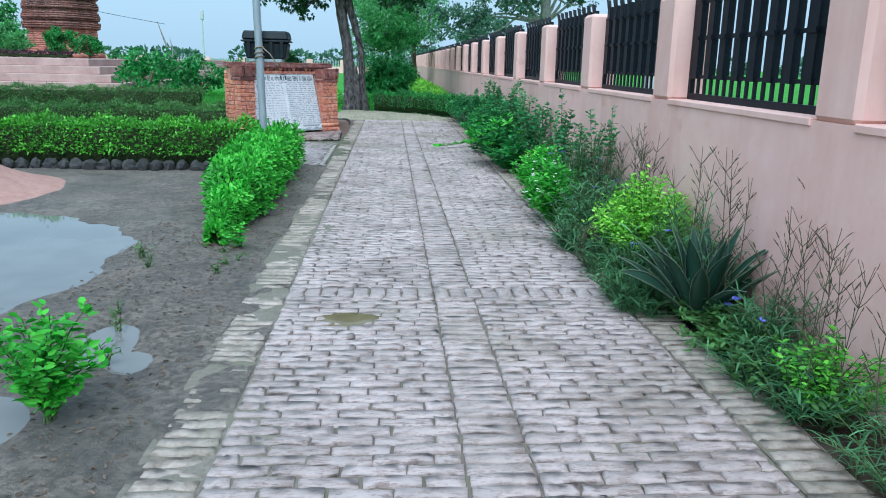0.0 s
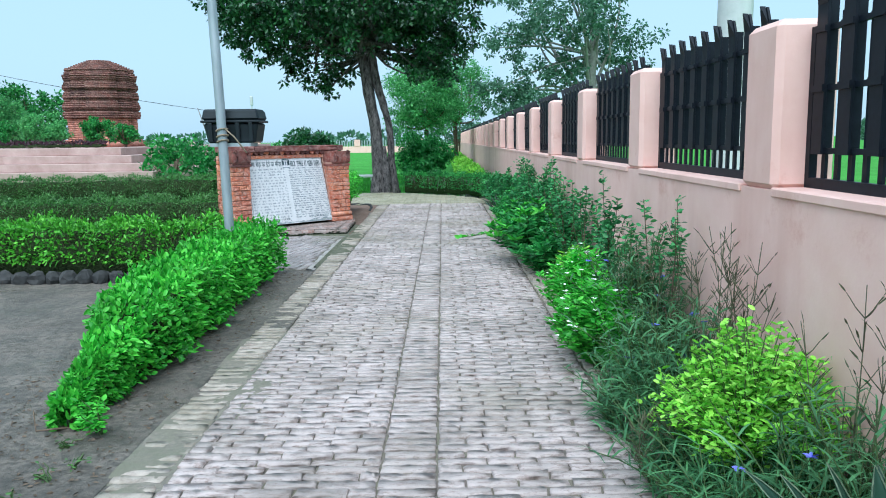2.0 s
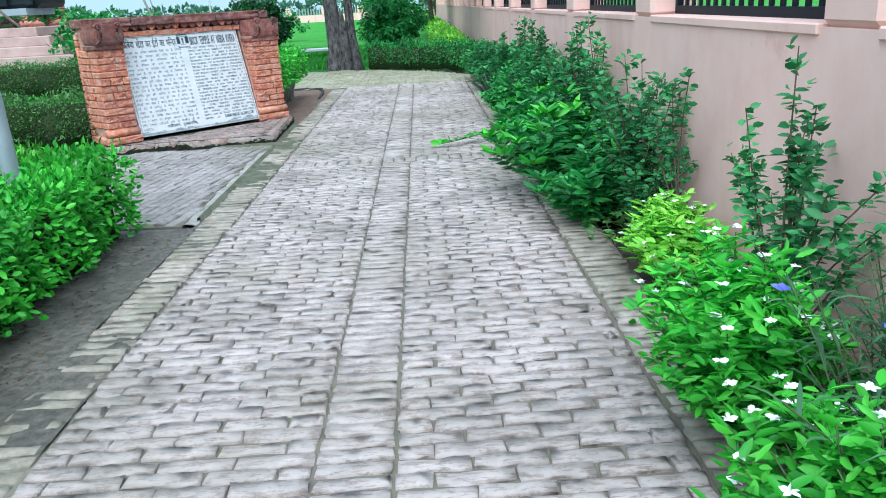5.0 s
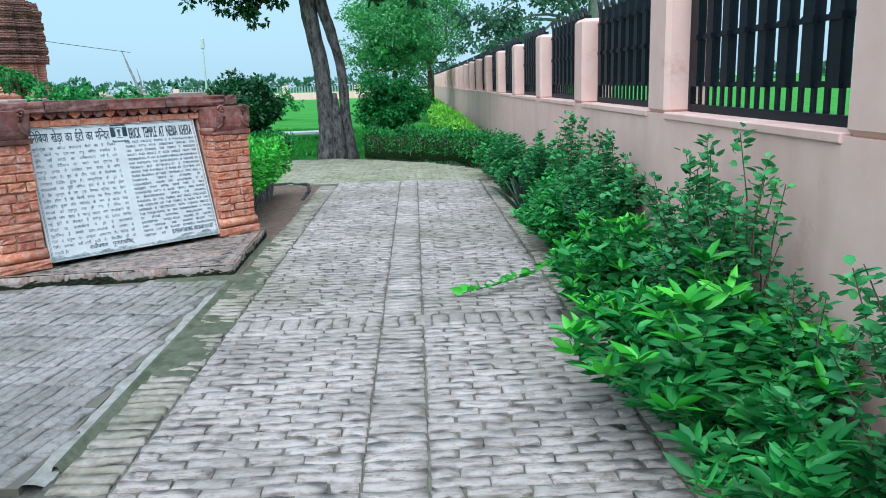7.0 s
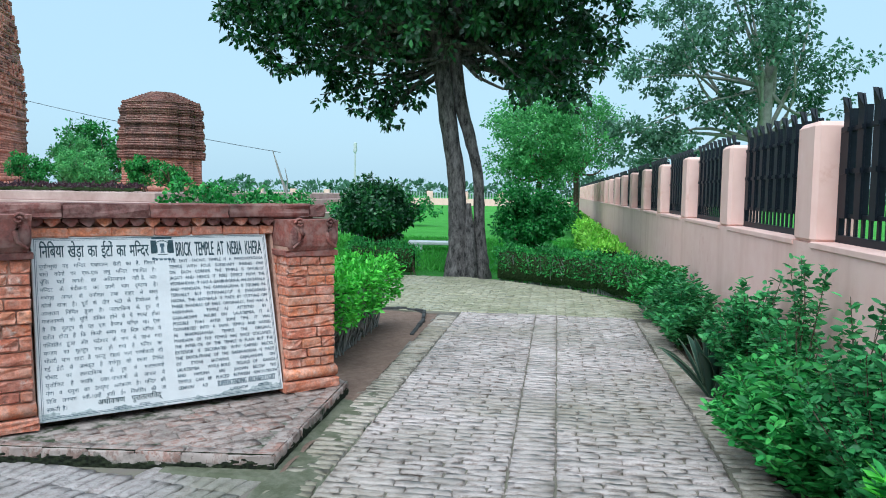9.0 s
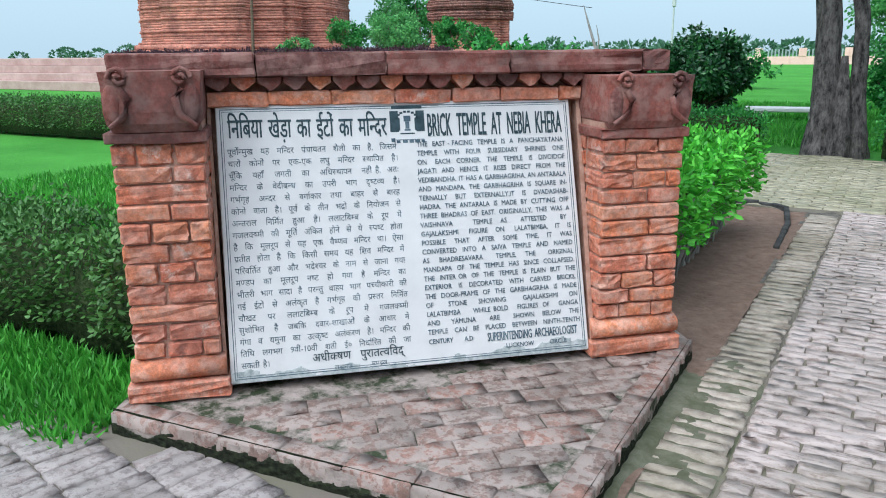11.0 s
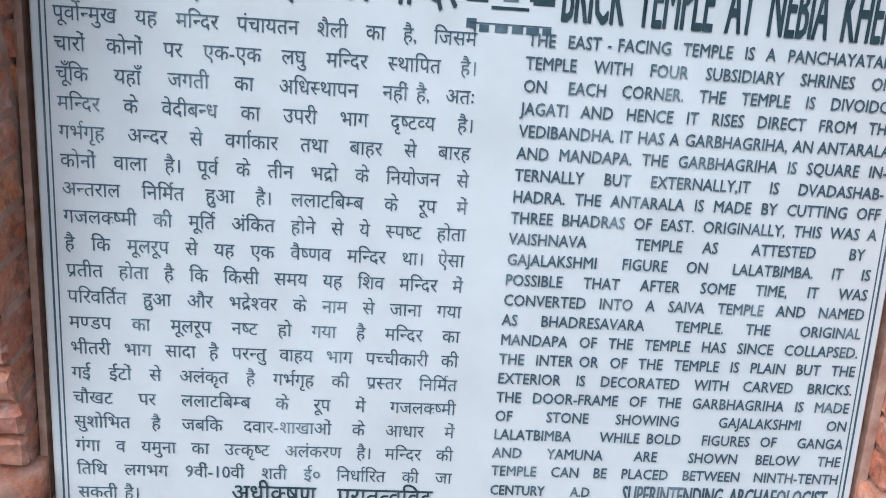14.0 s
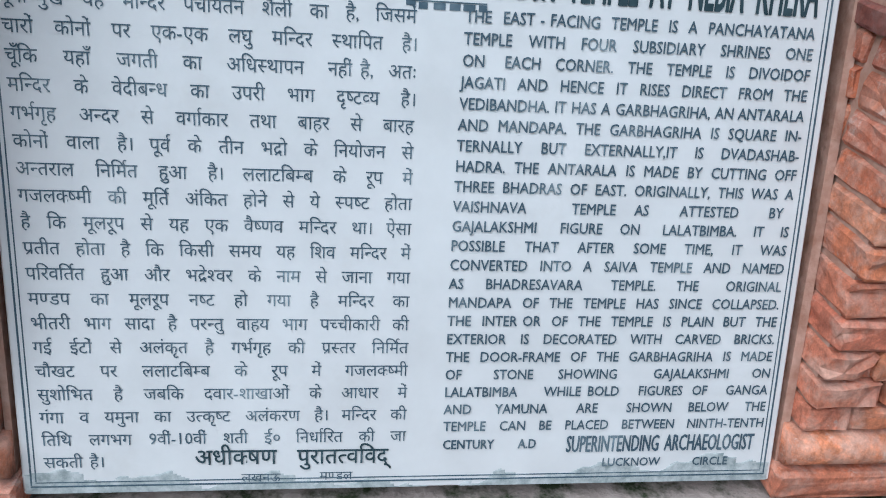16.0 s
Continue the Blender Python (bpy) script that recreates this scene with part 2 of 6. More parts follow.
c = k.mix(k.ramp(k.noise(2.1, 5, 0.7), (0.56, 0.0), (0.68, 0.6)), c, (0.27, 0.215, 0.175))
k.color(c).rough(k.ramp(k.noise(0.9, 4), (0.35, 0.26), (0.62, 0.9))).bump(k.noise(18, 7, 0.75), 1.0, 0.035)
MUD = k.m
k = Mat("dark_soil", 0.95, 0.15)
k.color(k.ramp(k.noise(14, 6, 0.7), (0.3, (0.022, 0.019, 0.014)), (0.7, (0.085, 0.067, 0.048)))).bump(k.noise(25, 6), 0.9, 0.02)
SOIL = k.m
k = Mat("brown_soil", 0.95, 0.15)
k.color(k.ramp(k.noise(14, 6, 0.7), (0.3, (0.13, 0.082, 0.062)), (0.7, (0.24, 0.165, 0.13)))).bump(k.noise(25, 6), 0.9, 0.02)
BSOIL = k.m
k = Mat("red_sand", 0.95, 0.1)
k.color(k.ramp(k.noise(9, 6, 0.7), (0.3, (0.34, 0.19, 0.155)), (0.7, (0.46, 0.285, 0.235)))).bump(k.noise(30, 6), 0.7, 0.02)
SAND = k.m
k = Mat("puddle_water", 0.04, 0.5)
k.color(k.ramp(k.noise(1.1, 3), (0.3, (0.13, 0.125, 0.115)), (0.7, (0.20, 0.195, 0.18)))).bump(k.noise(5, 3), 0.03, 0.01)
WATER = k.m
k = Mat("brown_film", 0.12, 0.5)
k.color(k.ramp(k.noise(6, 4), (0.3, (0.13, 0.105, 0.05)), (0.7, (0.20, 0.165, 0.09))))
FILM = k.m
k = Mat("grass_ground", 0.95, 0.15)
c = k.ramp(k.noise(0.45, 6, 0.7), (0.3, (0.055, 0.235, 0.028)), (0.7, (0.115, 0.40, 0.06)))
c = k.mix(k.ramp(k.noise(40, 4, 0.7), (0.35, 0.5), (0.65, 0.0)), c, (0.035, 0.13, 0.018))
k.color(c).bump(k.noise(35, 5), 0.9, 0.03)
LAWN = k.m
k = Mat("bark", 0.92, 0.2)
c = k.ramp(k.noise(9, 7, 0.75, (1.7, 1.7, 0.6)), (0.38, (0.022, 0.020, 0.020)), (0.66, (0.22, 0.195, 0.185)))
k.color(c).bump(k.noise(11, 7, 0.75, (1.7, 1.7, 0.6)), 1.0, 0.06)
BARK = k.m
k = Mat("pale_bark", 0.9, 0.2)
k.color(k.ramp(k.noise(5, 6, 0.7), (0.3, (0.17, 0.165, 0.15)), (0.7, (0.36, 0.35, 0.32))))
PALEBARK = k.m
k = Mat("twig", 0.9, 0.2)
k.color(k.ramp(k.noise(20, 4), (0.3, (0.07, 0.05, 0.035)), (0.7, (0.19, 0.14, 0.10))))
TWIG = k.m
# hedge interior: twig colour darkened to paint the shade between the leaves
k = Mat("shaded_inner_twigs", 0.95, 0.05)
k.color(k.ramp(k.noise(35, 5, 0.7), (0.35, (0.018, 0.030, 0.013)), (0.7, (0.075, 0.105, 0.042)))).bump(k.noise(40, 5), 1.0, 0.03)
INNER_SHADE = k.m
k = Mat("green_stem", 0.7, 0.3)
k.color(k.ramp(k.noise(20, 4), (0.3, (0.05, 0.09, 0.03)), (0.7, (0.11, 0.17, 0.06))))
STEM = k.m
k = Mat("dry_stalk", 0.85, 0.15)
k.color(k.ramp(k.noise(20, 4), (0.3, (0.05, 0.052, 0.03)), (0.7, (0.14, 0.135, 0.08))))
STALK = k.m
k = Mat("white_petal", 0.6, 0.3)
k.color((0.8, 0.8, 0.78))
PETAL = k.m
k = Mat("violet_petal", 0.6, 0.3)
k.color((0.16, 0.17, 0.62))
VIOLET = k.m
k = Mat("field_stone", 0.85, 0.3)
k.color(k.ramp(k.noise(10, 5), (0.3, (0.018, 0.019, 0.019)), (0.7, (0.07, 0.068, 0.066)))).bump(k.noise(20, 5), 0.6, 0.02)
ROCK = k.m

L_HEDGE = leaf_mat("hedge_leaf", (0.06, 0.23, 0.02), (0.13, 0.46, 0.03), (0.24, 0.66, 0.06), trans=0.15)
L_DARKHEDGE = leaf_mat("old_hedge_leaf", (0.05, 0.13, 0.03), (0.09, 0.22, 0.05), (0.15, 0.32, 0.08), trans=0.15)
L_TREE = leaf_mat("tree_leaf", (0.008, 0.036, 0.013), (0.02, 0.085, 0.025), (0.06, 0.21, 0.05), 0.35, 0.5, 0.15)
# paler, bluer greens: the haze of distance is put into the leaf colour
L_HAZED = leaf_mat("haze_tinted_leaf", (0.06, 0.14, 0.085), (0.1, 0.215, 0.13), (0.16, 0.31, 0.18), 0.6, 0.3, 0.3)
L_BUSH = leaf_mat("bush_leaf", (0.022, 0.14, 0.028), (0.058, 0.31, 0.06), (0.13, 0.49, 0.10))
L_DEEP = leaf_mat("deep_green_leaf", (0.012, 0.06, 0.02), (0.03, 0.13, 0.035), (0.08, 0.27, 0.06), 0.35, 0.5, 0.15)
L_GARDEN = leaf_mat("garden_tree_leaf", (0.07, 0.27, 0.08), (0.15, 0.45, 0.13), (0.25, 0.62, 0.2), 0.5, 0.3, 0.35)
L_GOLD = leaf_mat("golden_leaf", (0.15, 0.46, 0.03), (0.32, 0.74, 0.06), (0.50, 0.88, 0.13))
L_STRAP = leaf_mat("strap_leaf", (0.042, 0.125, 0.05), (0.088, 0.228, 0.088), (0.155, 0.36, 0.14))
L_ROSE = leaf_mat("rose_leaf", (0.032, 0.16, 0.05), (0.075, 0.32, 0.09), (0.15, 0.48, 0.145))
L_BRIGHT = leaf_mat("bright_leaf", (0.045, 0.265, 0.02), (0.115, 0.54, 0.038), (0.21, 0.73, 0.07))
L_AGAVE = leaf_mat("agave_leaf", (0.013, 0.042, 0.026), (0.021, 0.062, 0.038), (0.034, 0.085, 0.05), 0.5, 0.4, 0.05)
k = Mat("agave_margin", 0.6, 0.3)
k.color(k.ramp(k.noise(60, 3), (0.3, (0.06, 0.10, 0.06)), (0.7, (0.15, 0.19, 0.12))))
MARGIN = k.m
L_PURPLE = leaf_mat("purple_leaf", (0.045, 0.018, 0.03), (0.08, 0.035, 0.05), (0.12, 0.06, 0.075))
L_GRASS = leaf_mat("grass_blade", (0.05, 0.24, 0.025), (0.1, 0.41, 0.045), (0.17, 0.56, 0.075))

# ---- helpers for building ----
rng = np.random.default_rng(7)


def np_mesh(name, verts, faces, mat):
    """A mesh from arrays: verts (n, 3), faces (m, k)."""
    me = bpy.data.meshes.new(name)
    verts, faces = np.asarray(verts, dtype=np.float32), np.asarray(faces, dtype=np.int32)
    m, kk = faces.shape
    me.vertices.add(len(verts))
    me.vertices.foreach_set("co", verts.ravel())
    me.loops.add(m * kk)
    me.loops.foreach_set("vertex_index", faces.ravel())
    me.polygons.add(m)
    me.polygons.foreach_set("loop_start", np.arange(0, m * kk, kk, dtype=np.int32))
    me.polygons.foreach_set("loop_total", np.full(m, kk, dtype=np.int32))
    me.update(calc_edges=True)
    me.materials.append(mat)
    return me


def bm_mesh(name, bm, mat, smooth=False):
    bmesh.ops.recalc_face_normals(bm, faces=bm.faces)
    me = bpy.data.meshes.new(name)
    bm.to_mesh(me)
    bm.free()
    for mm in (mat if isinstance(mat, (list, tuple)) else [mat]):
        me.materials.append(mm)
    if smooth:
        for p in me.polygons:
            p.use_smooth = True
    return me


def part(name, data, parent, label="", m=None):
    ob = new(name, data)
    ob.parent = parent
    if m is not None:
        ob.matrix_local = m
    if label:
        ob["label"] = label
    return ob


def thing(name, m, label, category, group="", kind=""):
    return_ob = new(name)
    return_ob.empty_display_size = 0.2
    return_ob.matrix_world = m
    return tagged(return_ob, label, category, group, kind)


def box(bm, x0, x1, y0, y1, z0, z1, bevel=0.0):
    vs = [bm.verts.new((x, y, z)) for x in (x0, x1) for y in (y0, y1) for z in (z0, z1)]
    fs = []
    for q in ((0, 1, 3, 2), (4, 6, 7, 5), (0, 4, 5, 1), (2, 3, 7, 6), (0, 2, 6, 4), (1, 5, 7, 3)):
        fs.append(bm.faces.new([vs[i] for i in q]))
    if bevel:
        es = {e for f in fs for e in f.edges}
        bmesh.ops.bevel(bm, geom=list(es), offset=bevel, segments=1, affect="EDGES")
    return bm


def box_mesh(name, mat, *dims, bevel=0.0):
    return bm_mesh(name, box(bmesh.new(), *dims, bevel=bevel), mat)


def tube(points, radii, sides=8, wobble=0.0, r=None):
    """Vertices and quads of a tube along points."""
    pts = np.asarray(points, float)
    n = len(pts)
    tang = np.gradient(pts, axis=0)
    tang /= np.linalg.norm(tang, axis=1)[:, None] + 1e-9
    ref = np.where(np.abs(tang[:, 2:3]) > 0.9, np.array([[1.0, 0, 0]]), np.array([[0, 0, 1.0]]))
    u = np.cross(tang, ref)
    u /= np.linalg.norm(u, axis=1)[:, None] + 1e-9
    v = np.cross(tang, u)
    a = np.arange(sides) * 2 * math.pi / sides
    rad = np.asarray(radii, float)[:, None] * (1 + wobble * (r or rng).standard_normal((n, sides)))
    ring = pts[:, None, :] + rad[:, :, None] * (np.cos(a)[None, :, None] * u[:, None, :] + np.sin(a)[None, :, None] * v[:, None, :])
    idx = np.arange(n * sides).reshape(n, sides)
    f = np.stack([idx[:-1], np.roll(idx[:-1], -1, 1), np.roll(idx[1:], -1, 1), idx[1:]], -1).reshape(-1, 4)
    return ring.reshape(-1, 3), f


def join_np(chunks):
    vs, fs, o = [], [], 0
    for v, f in chunks:
        vs.append(v)
        fs.append(f + o)
        o += len(v)
    return np.concatenate(vs), np.concatenate(fs)


def leaf_set(pos, out, length, width, droop=0.2, flat=0.5, r=None, fold=0.25):
    """Folded leaf blades, four corners and two quads' halves each: pos (n,3), out (n,3) the way each points."""
    r = r or rng
    n = len(pos)
    out = out / (np.linalg.norm(out, axis=1)[:, None] + 1e-9)
    out = out + np.array([0, 0, -droop])
    out /= np.linalg.norm(out, axis=1)[:, None] + 1e-9
    up = np.array([0, 0, 1.0]) * flat + r.standard_normal((n, 3)) * (1 - flat * 0.6)
    side = np.cross(out, up)
    side /= np.linalg.norm(side, axis=1)[:, None] + 1e-9
    nor = np.cross(side, out)
    ln = (length * r.uniform(0.65, 1.25, n))[:, None]
    wd = (width * r.uniform(0.7, 1.2, n))[:, None] * 0.5
    tip = pos + out * ln
    if length >= 0.12:
        mid = pos + out * ln * 0.48
        lf = mid + side * wd + nor * wd * fold
        rt = mid - side * wd + nor * wd * fold
        v = np.stack([pos, lf, tip, rt], 1).reshape(-1, 3)
        i = np.arange(n)[:, None] * 4
        return v, np.concatenate([i + np.array([[0, 1, 2]]), i + np.array([[0, 2, 3]])])
    c1, c2 = pos + out * ln * 0.28, pos + out * ln * 0.66
    curl = -nor * ln * 0.10
    v = np.stack([pos, c1 + side * wd * 0.85 + nor * wd * fold, c2 + side * wd * 0.8 + nor * wd * fold + curl * 0.4, tip + curl, c2 - side * wd * 0.8 + nor * wd * fold + curl * 0.4, c1 - side * wd * 0.85 + nor * wd * fold], 1).reshape(-1, 3)
    i = np.arange(n)[:, None] * 6
    return v, np.concatenate([i + np.array([[0, 1, 2]]), i + np.array([[0, 2, 3]]), i + np.array([[0, 3, 4]]), i + np.array([[0, 4, 5]])])


def strap_set(pos, out, length, width, arch=0.5, r=None, segs=3):
    """Long arching blades of quads that taper to a tip."""
    r = r or rng
    n = len(pos)
    out = out / (np.linalg.norm(out, axis=1)[:, None] + 1e-9)
    side = np.cross(out, np.array([0, 0, 1.0]) + 0.15 * r.standard_normal((n, 3)))
    side /= np.linalg.norm(side, axis=1)[:, None] + 1e-9
    ln = (length * r.uniform(0.6, 1.2, n))[:, None]
    wd = (width * r.uniform(0.7, 1.2, n))[:, None] * 0.5
    rows = []
    for s in range(segs + 1):
        q = s / segs
        c = pos + out * ln * q + np.array([0, 0, -1.0]) * ln * arch * q * q
        w = wd * (1 - q) ** 0.7 * (0.6 + 1.2 * q if q < 0.35 else 1.0)
        rows.append(c + side * w)
        rows.append(c - side * w)
    kk = 2 * (segs + 1)
    v = np.stack(rows, 1).reshape(-1, 3)
    i = np.arange(n)[:, None] * kk
    f = np.concatenate([i + np.array([[2 * s, 2 * s + 1, 2 * s + 3, 2 * s + 2]]) for s in range(segs)])
    return v, f


def sphere_dirs(n, r=None):
    d = (r or rng).standard_normal((n, 3))
    return d / np.linalg.norm(d, axis=1)[:, None]


def quads_to_tris(f):
    return np.concatenate([f[:, [0, 1, 2]], f[:, [0, 2, 3]]])


def as_tris(vf):
    v, f = vf
    return v, (quads_to_tris(f) if f.shape[1] == 4 else f)


def paver_piece(l, w, h, seed, wear=0.006):
    """A worn brick with ragged, chipped top edges: 48 triangles, top at z = 0."""
    r = np.random.default_rng(seed)
    x, y = l / 2, w / 2
    q = [(-1, -1), (-0.5, -1), (0, -1), (0.5, -1), (1, -1), (1, 1), (0.5, 1), (0, 1), (-0.5, 1), (-1, 1)]
    o = np.array([(u * x, t * y) for u, t in q])
    c = r.uniform(0.002, 0.0065, (10, 1))
    sgn = np.array(q)
    top = o - np.sign(sgn) * np.array([[1, 1]]) * c * np.where(np.abs(sgn) > 0.9, 1, 0)
    o = o + r.uniform(-wear, wear, (10, 2)) * 0.6
    top = top + r.uniform(-wear, wear, (10, 2)) * 0.8
    v = np.concatenate([np.c_[o, np.full(10, -h)], np.c_[o, -r.uniform(0.004, 0.009, 10)], np.c_[top, r.uniform(-0.0035, 0.0015, 10)]])
    f = []
    for a in (0, 10):
        for i in range(10):
            j = (i + 1) % 10
            f += [(a + i, a + j, a + 10 + j), (a + i, a + 10 + j, a + 10 + i)]
    f += [(20, 21, 29), (21, 28, 29), (21, 22, 28), (22, 27, 28), (22, 23, 27), (23, 26, 27), (23, 24, 26), (24, 25, 26)]
    return v, np.array(f)

# ---- ground ----


def grid_mesh(name, x0, x1, y0, y1, nx, ny, height, mat):
    gx, gy = np.meshgrid(np.linspace(x0, x1, nx), np.linspace(y0, y1, ny))
    gz = height(gx, gy)
    v = np.stack([gx, gy, gz], -1).reshape(-1, 3)
    idx = np.arange(nx * ny).reshape(ny, nx)
    f = np.stack([idx[:-1, :-1], idx[:-1, 1:], idx[1:, 1:], idx[1:, :-1]], -1).reshape(-1, 4)
    me = np_mesh(name, v, f, mat)
    me.polygons.foreach_set("use_smooth", np.ones(len(f), dtype=bool))
    return me


def waves(x, y, s=1.0):
    return (np.sin(x * 1.7 * s + 0.6) * np.sin(y * 1.3 * s + 1.1) + 0.5 * np.sin(x * 4.1 * s + y * 2.3 * s) + 0.3 * np.sin(x * 9.3 * s - y * 7.7 * s + 2))


tagged(new("ground", grid_mesh("ground", -700, 700, -300, 900, 60, 60, lambda x, y: np.full_like(x, -0.06), LAWN)),
       "bright green lawn and fields out to the horizon", "ground", kind="structure")


def puddle(x, y, cx, cy, rx, ry):
    return np.exp(-(((x - cx) / rx) ** 2 + ((y - cy) / ry) ** 2) ** 1.5)


def mud_z(x, y):
    z = 0.007 * waves(x, y, 0.8) + 0.0025 * waves(x, y, 2.6) - 0.008
    z -= 0.065 * puddle(x, y, -3.85, 4.3, 1.75, 1.95) + 0.06 * puddle(x, y, -1.72, 2.68, 0.16, 0.34) + 0.06 * puddle(x, y, -1.98, 1.75, 0.26, 0.3)
    z -= 0.055 * puddle(x, y, -1.50, 2.42, 0.10, 0.16)
    z = np.maximum(np.minimum(z, -0.008 + 0.02 * np.clip(-1.3 - x, 0, 1)), -0.057)
    z = np.where(x > -1.34, np.maximum(z, -0.016), z)
    return np.where(y > 9.5, -0.045, z)


tagged(new("mud_ground", grid_mesh("mud_ground", -10.6, -1.145, -6, 10.0, 200, 320, mud_z, MUD)),
       "wet grey-brown mud with litter beside the path", "ground", kind="structure")
tagged(new("puddle_water", grid_mesh("puddle_water", -6.2, -1.3, 0.8, 6.6, 2, 2, lambda x, y: np.full_like(x, -0.034), WATER)),
       "shallow muddy rain puddles reflecting the sky", "water", kind="structure")
tagged(new("planting_bed", grid_mesh("planting_bed", 1.36, 1.79, -6, 21.5, 8, 260, lambda x, y: -0.03 + 0.012 * waves(x, y, 3), SOIL)),
       "dark damp soil bed at the foot of the wall", "ground", kind="structure")


def bed_z(x, y):
    return -0.012 + 0.012 * waves(x, y, 2.3)


tagged(new("soil_bed", grid_mesh("soil_bed", -2.9, -1.135, 12.7, 18.2, 40, 120, lambda x, y: bed_z(x, y), BSOIL)),
       "brown soil bed beside the monument", "ground", kind="structure")

# sand heap
tagged(new("sand_heap", grid_mesh("sand_heap", -6.2, -3.75, 5.9, 8.5, 44, 44,
       lambda x, y: -0.05 + 0.42 * np.exp(-(((x + 5.0) / 0.72) ** 2 + ((y - 7.3) / 0.7) ** 2)) * (1 + 0.12 * waves(x, y, 2)) + 0.07 * np.exp(-(((x + 4.9) / 1.0) ** 2 + ((y - 7.2) / 1.0) ** 2)), SAND)),
       "low heap of damp reddish sand on the mud", "sand heap")

# ---- paved path ----
XL, XR, XC0, XC1, XEL, XER = -0.90, 1.14, 0.0, 0.245, -1.15, 1.39
Y0, Y1, COURSE = -5.0, 18.25, 0.0755
path = thing("pavement", Matrix(), "worn brick garden path of pale pinkish-grey bricks with dark joints", "path", kind="structure")
part("bedding", box_mesh("bedding", MORTAR, XL - 0.006, XR + 0.006, Y0, Y1, -0.09, -0.014), path, "dark mortar joints")
part("edge_bedding", grid_mesh("edge_bedding", XEL - 0.02, XL - 0.007, Y0, Y1, 8, 500, lambda x, y: -0.017 + 0.005 * waves(x, y, 2.7) + 0.003 * waves(x, y, 7) + 0.003 * np.clip((5.2 - y) / 2, 0, 1) + 0.008 * np.clip(waves(x, y, 1.1), 0, 1) * (y < 9.4), MUD), path, "mud washed into the edge courses")
part("edge_bedding", grid_mesh("edge_bedding", XR + 0.007, XER + 0.01, Y0, Y1, 8, 500, lambda x, y: -0.015 + 0.005 * waves(x, y, 2.7) + 0.003 * waves(x, y, 7), MORTAR), path, "soil washed into the edge courses")

pr = np.random.default_rng(11)
pool = {}


def pool_mesh(key, l, w, mat, tag):
    if (key, tag) not in pool:
        v, f = paver_piece(l, w, 0.05, hash_of(key), 0.0095)
        pool[(key, tag)] = np_mesh("brick", v, f, mat)
    return pool[(key, tag)]


def hash_of(key):
    return int(sum((i + 3) * (ord(ch)) for i, ch in enumerate(str(key)))) % 99991


singles, rest, rest_edge = [], [], []


def lay(x, y, l, w, turn=0.0, edge=False, level=0.0):
    """One paving brick at x, y, with its length l along x before the turn."""
    z = level + pr.uniform(-0.005, 0.0035) - (0.004 if edge else 0)
    v_id = int(pr.integers(0, 8))
    if 5.3 < y < 7.55 and level == 0.0:
        w = round(w, 3)
        kk = ("b", round(l, 2), w, v_id)
        m = Matrix.Translation((x, y, z)) @ Matrix.Rotation(turn + pr.uniform(-0.02, 0.02), 4, "Z") @ Matrix.Rotation(pr.uniform(-0.025, 0.025), 4, "X")
        singles.append((pool_mesh(kk, round(l, 2), w, EDGE if edge else PAVER_P, edge), m))
    else:
        v, f = paver_piece(l, w, 0.05, int(pr.integers(0, 1 << 30)), 0.0105)
        a = turn + pr.uniform(-0.02, 0.02)
        rot = np.array([[math.cos(a), -math.sin(a), 0], [math.sin(a), math.cos(a), 0], [0, 0, 1]])
        (rest_edge if edge else rest).append((v @ rot.T + np.array([x, y, z]), f))


def field_row(y, xa, xb, offset):
    x = xa
    first = True
    while x < xb - 0.03:
        l = 0.232 + pr.uniform(-0.018, 0.012)
        if first:
            l *= offset
            first = False
        l = min(l, xb - x)
        if xb - x - l < 0.06:
            l = xb - x
        lay(x + l / 2, y, max(l - 0.010, 0.03), COURSE - 0.0085 - pr.uniform(0, 0.008))
        x += l


BANDS = (-4.4, 3.5, 11.42)
y = Y0 + COURSE / 2
row = 0
while y < Y1:
    band = [b for b in BANDS if abs(y - b) < 0.118]
    if band:
        x = XL
        while x < XR - 0.05:
            lay(x + 0.05, band[0], 0.222, 0.09, math.pi / 2)
            x += 0.1
        y = band[0] + 0.118 + COURSE / 2
    else:
        off = (0.5 if row % 2 else 1.0) * pr.uniform(0.8, 1.0)
        field_row(y, XL, XC0 - 0.002, off)
        lay((XC0 + XC1) / 2, y, XC1 - XC0 - 0.012, COURSE - 0.0085 - pr.uniform(0, 0.008))
        field_row(y, XC1 + 0.002, XR, 1.0 if row % 2 else pr.uniform(0.45, 0.6))
        for xe in (XEL, XR + 0.006):
            if y < 18.0:
                lay(xe + 0.124, y, 0.228 + pr.uniform(-0.02, 0.01), COURSE - 0.010 - pr.uniform(0, 0.014), pr.uniform(-0.05, 0.05), True)
        y += COURSE
        row += 1

# cement line between path and terrace
tagged(new("cement_joint", grid_mesh("cement_joint", -1.27, -1.165, 9.6, 12.3, 6, 120, lambda x, y: -0.019 + 0.008 * np.sin((x + 1.27) / 0.105 * math.pi) + 0.004 * waves(x, y, 5) + 0.003 * waves(x, y, 13), CEMENT)),
       "rough pale cement joint along the path", "cement joint", kind="structure")

def film_z(x, y):
    return 0.0015 - 0.012 * np.clip((((x + 0.52) / 0.17) ** 2 + ((y - 3.0) / 0.11) ** 2) + 0.25 * waves(x, y, 5) - 0.6, 0, 3)


tagged(new("puddle_film", grid_mesh("puddle_film", -0.95, -0.25, 2.8, 3.25, 60, 44, film_z, FILM)), "thin brown puddle standing on the path bricks", "water", kind="structure")

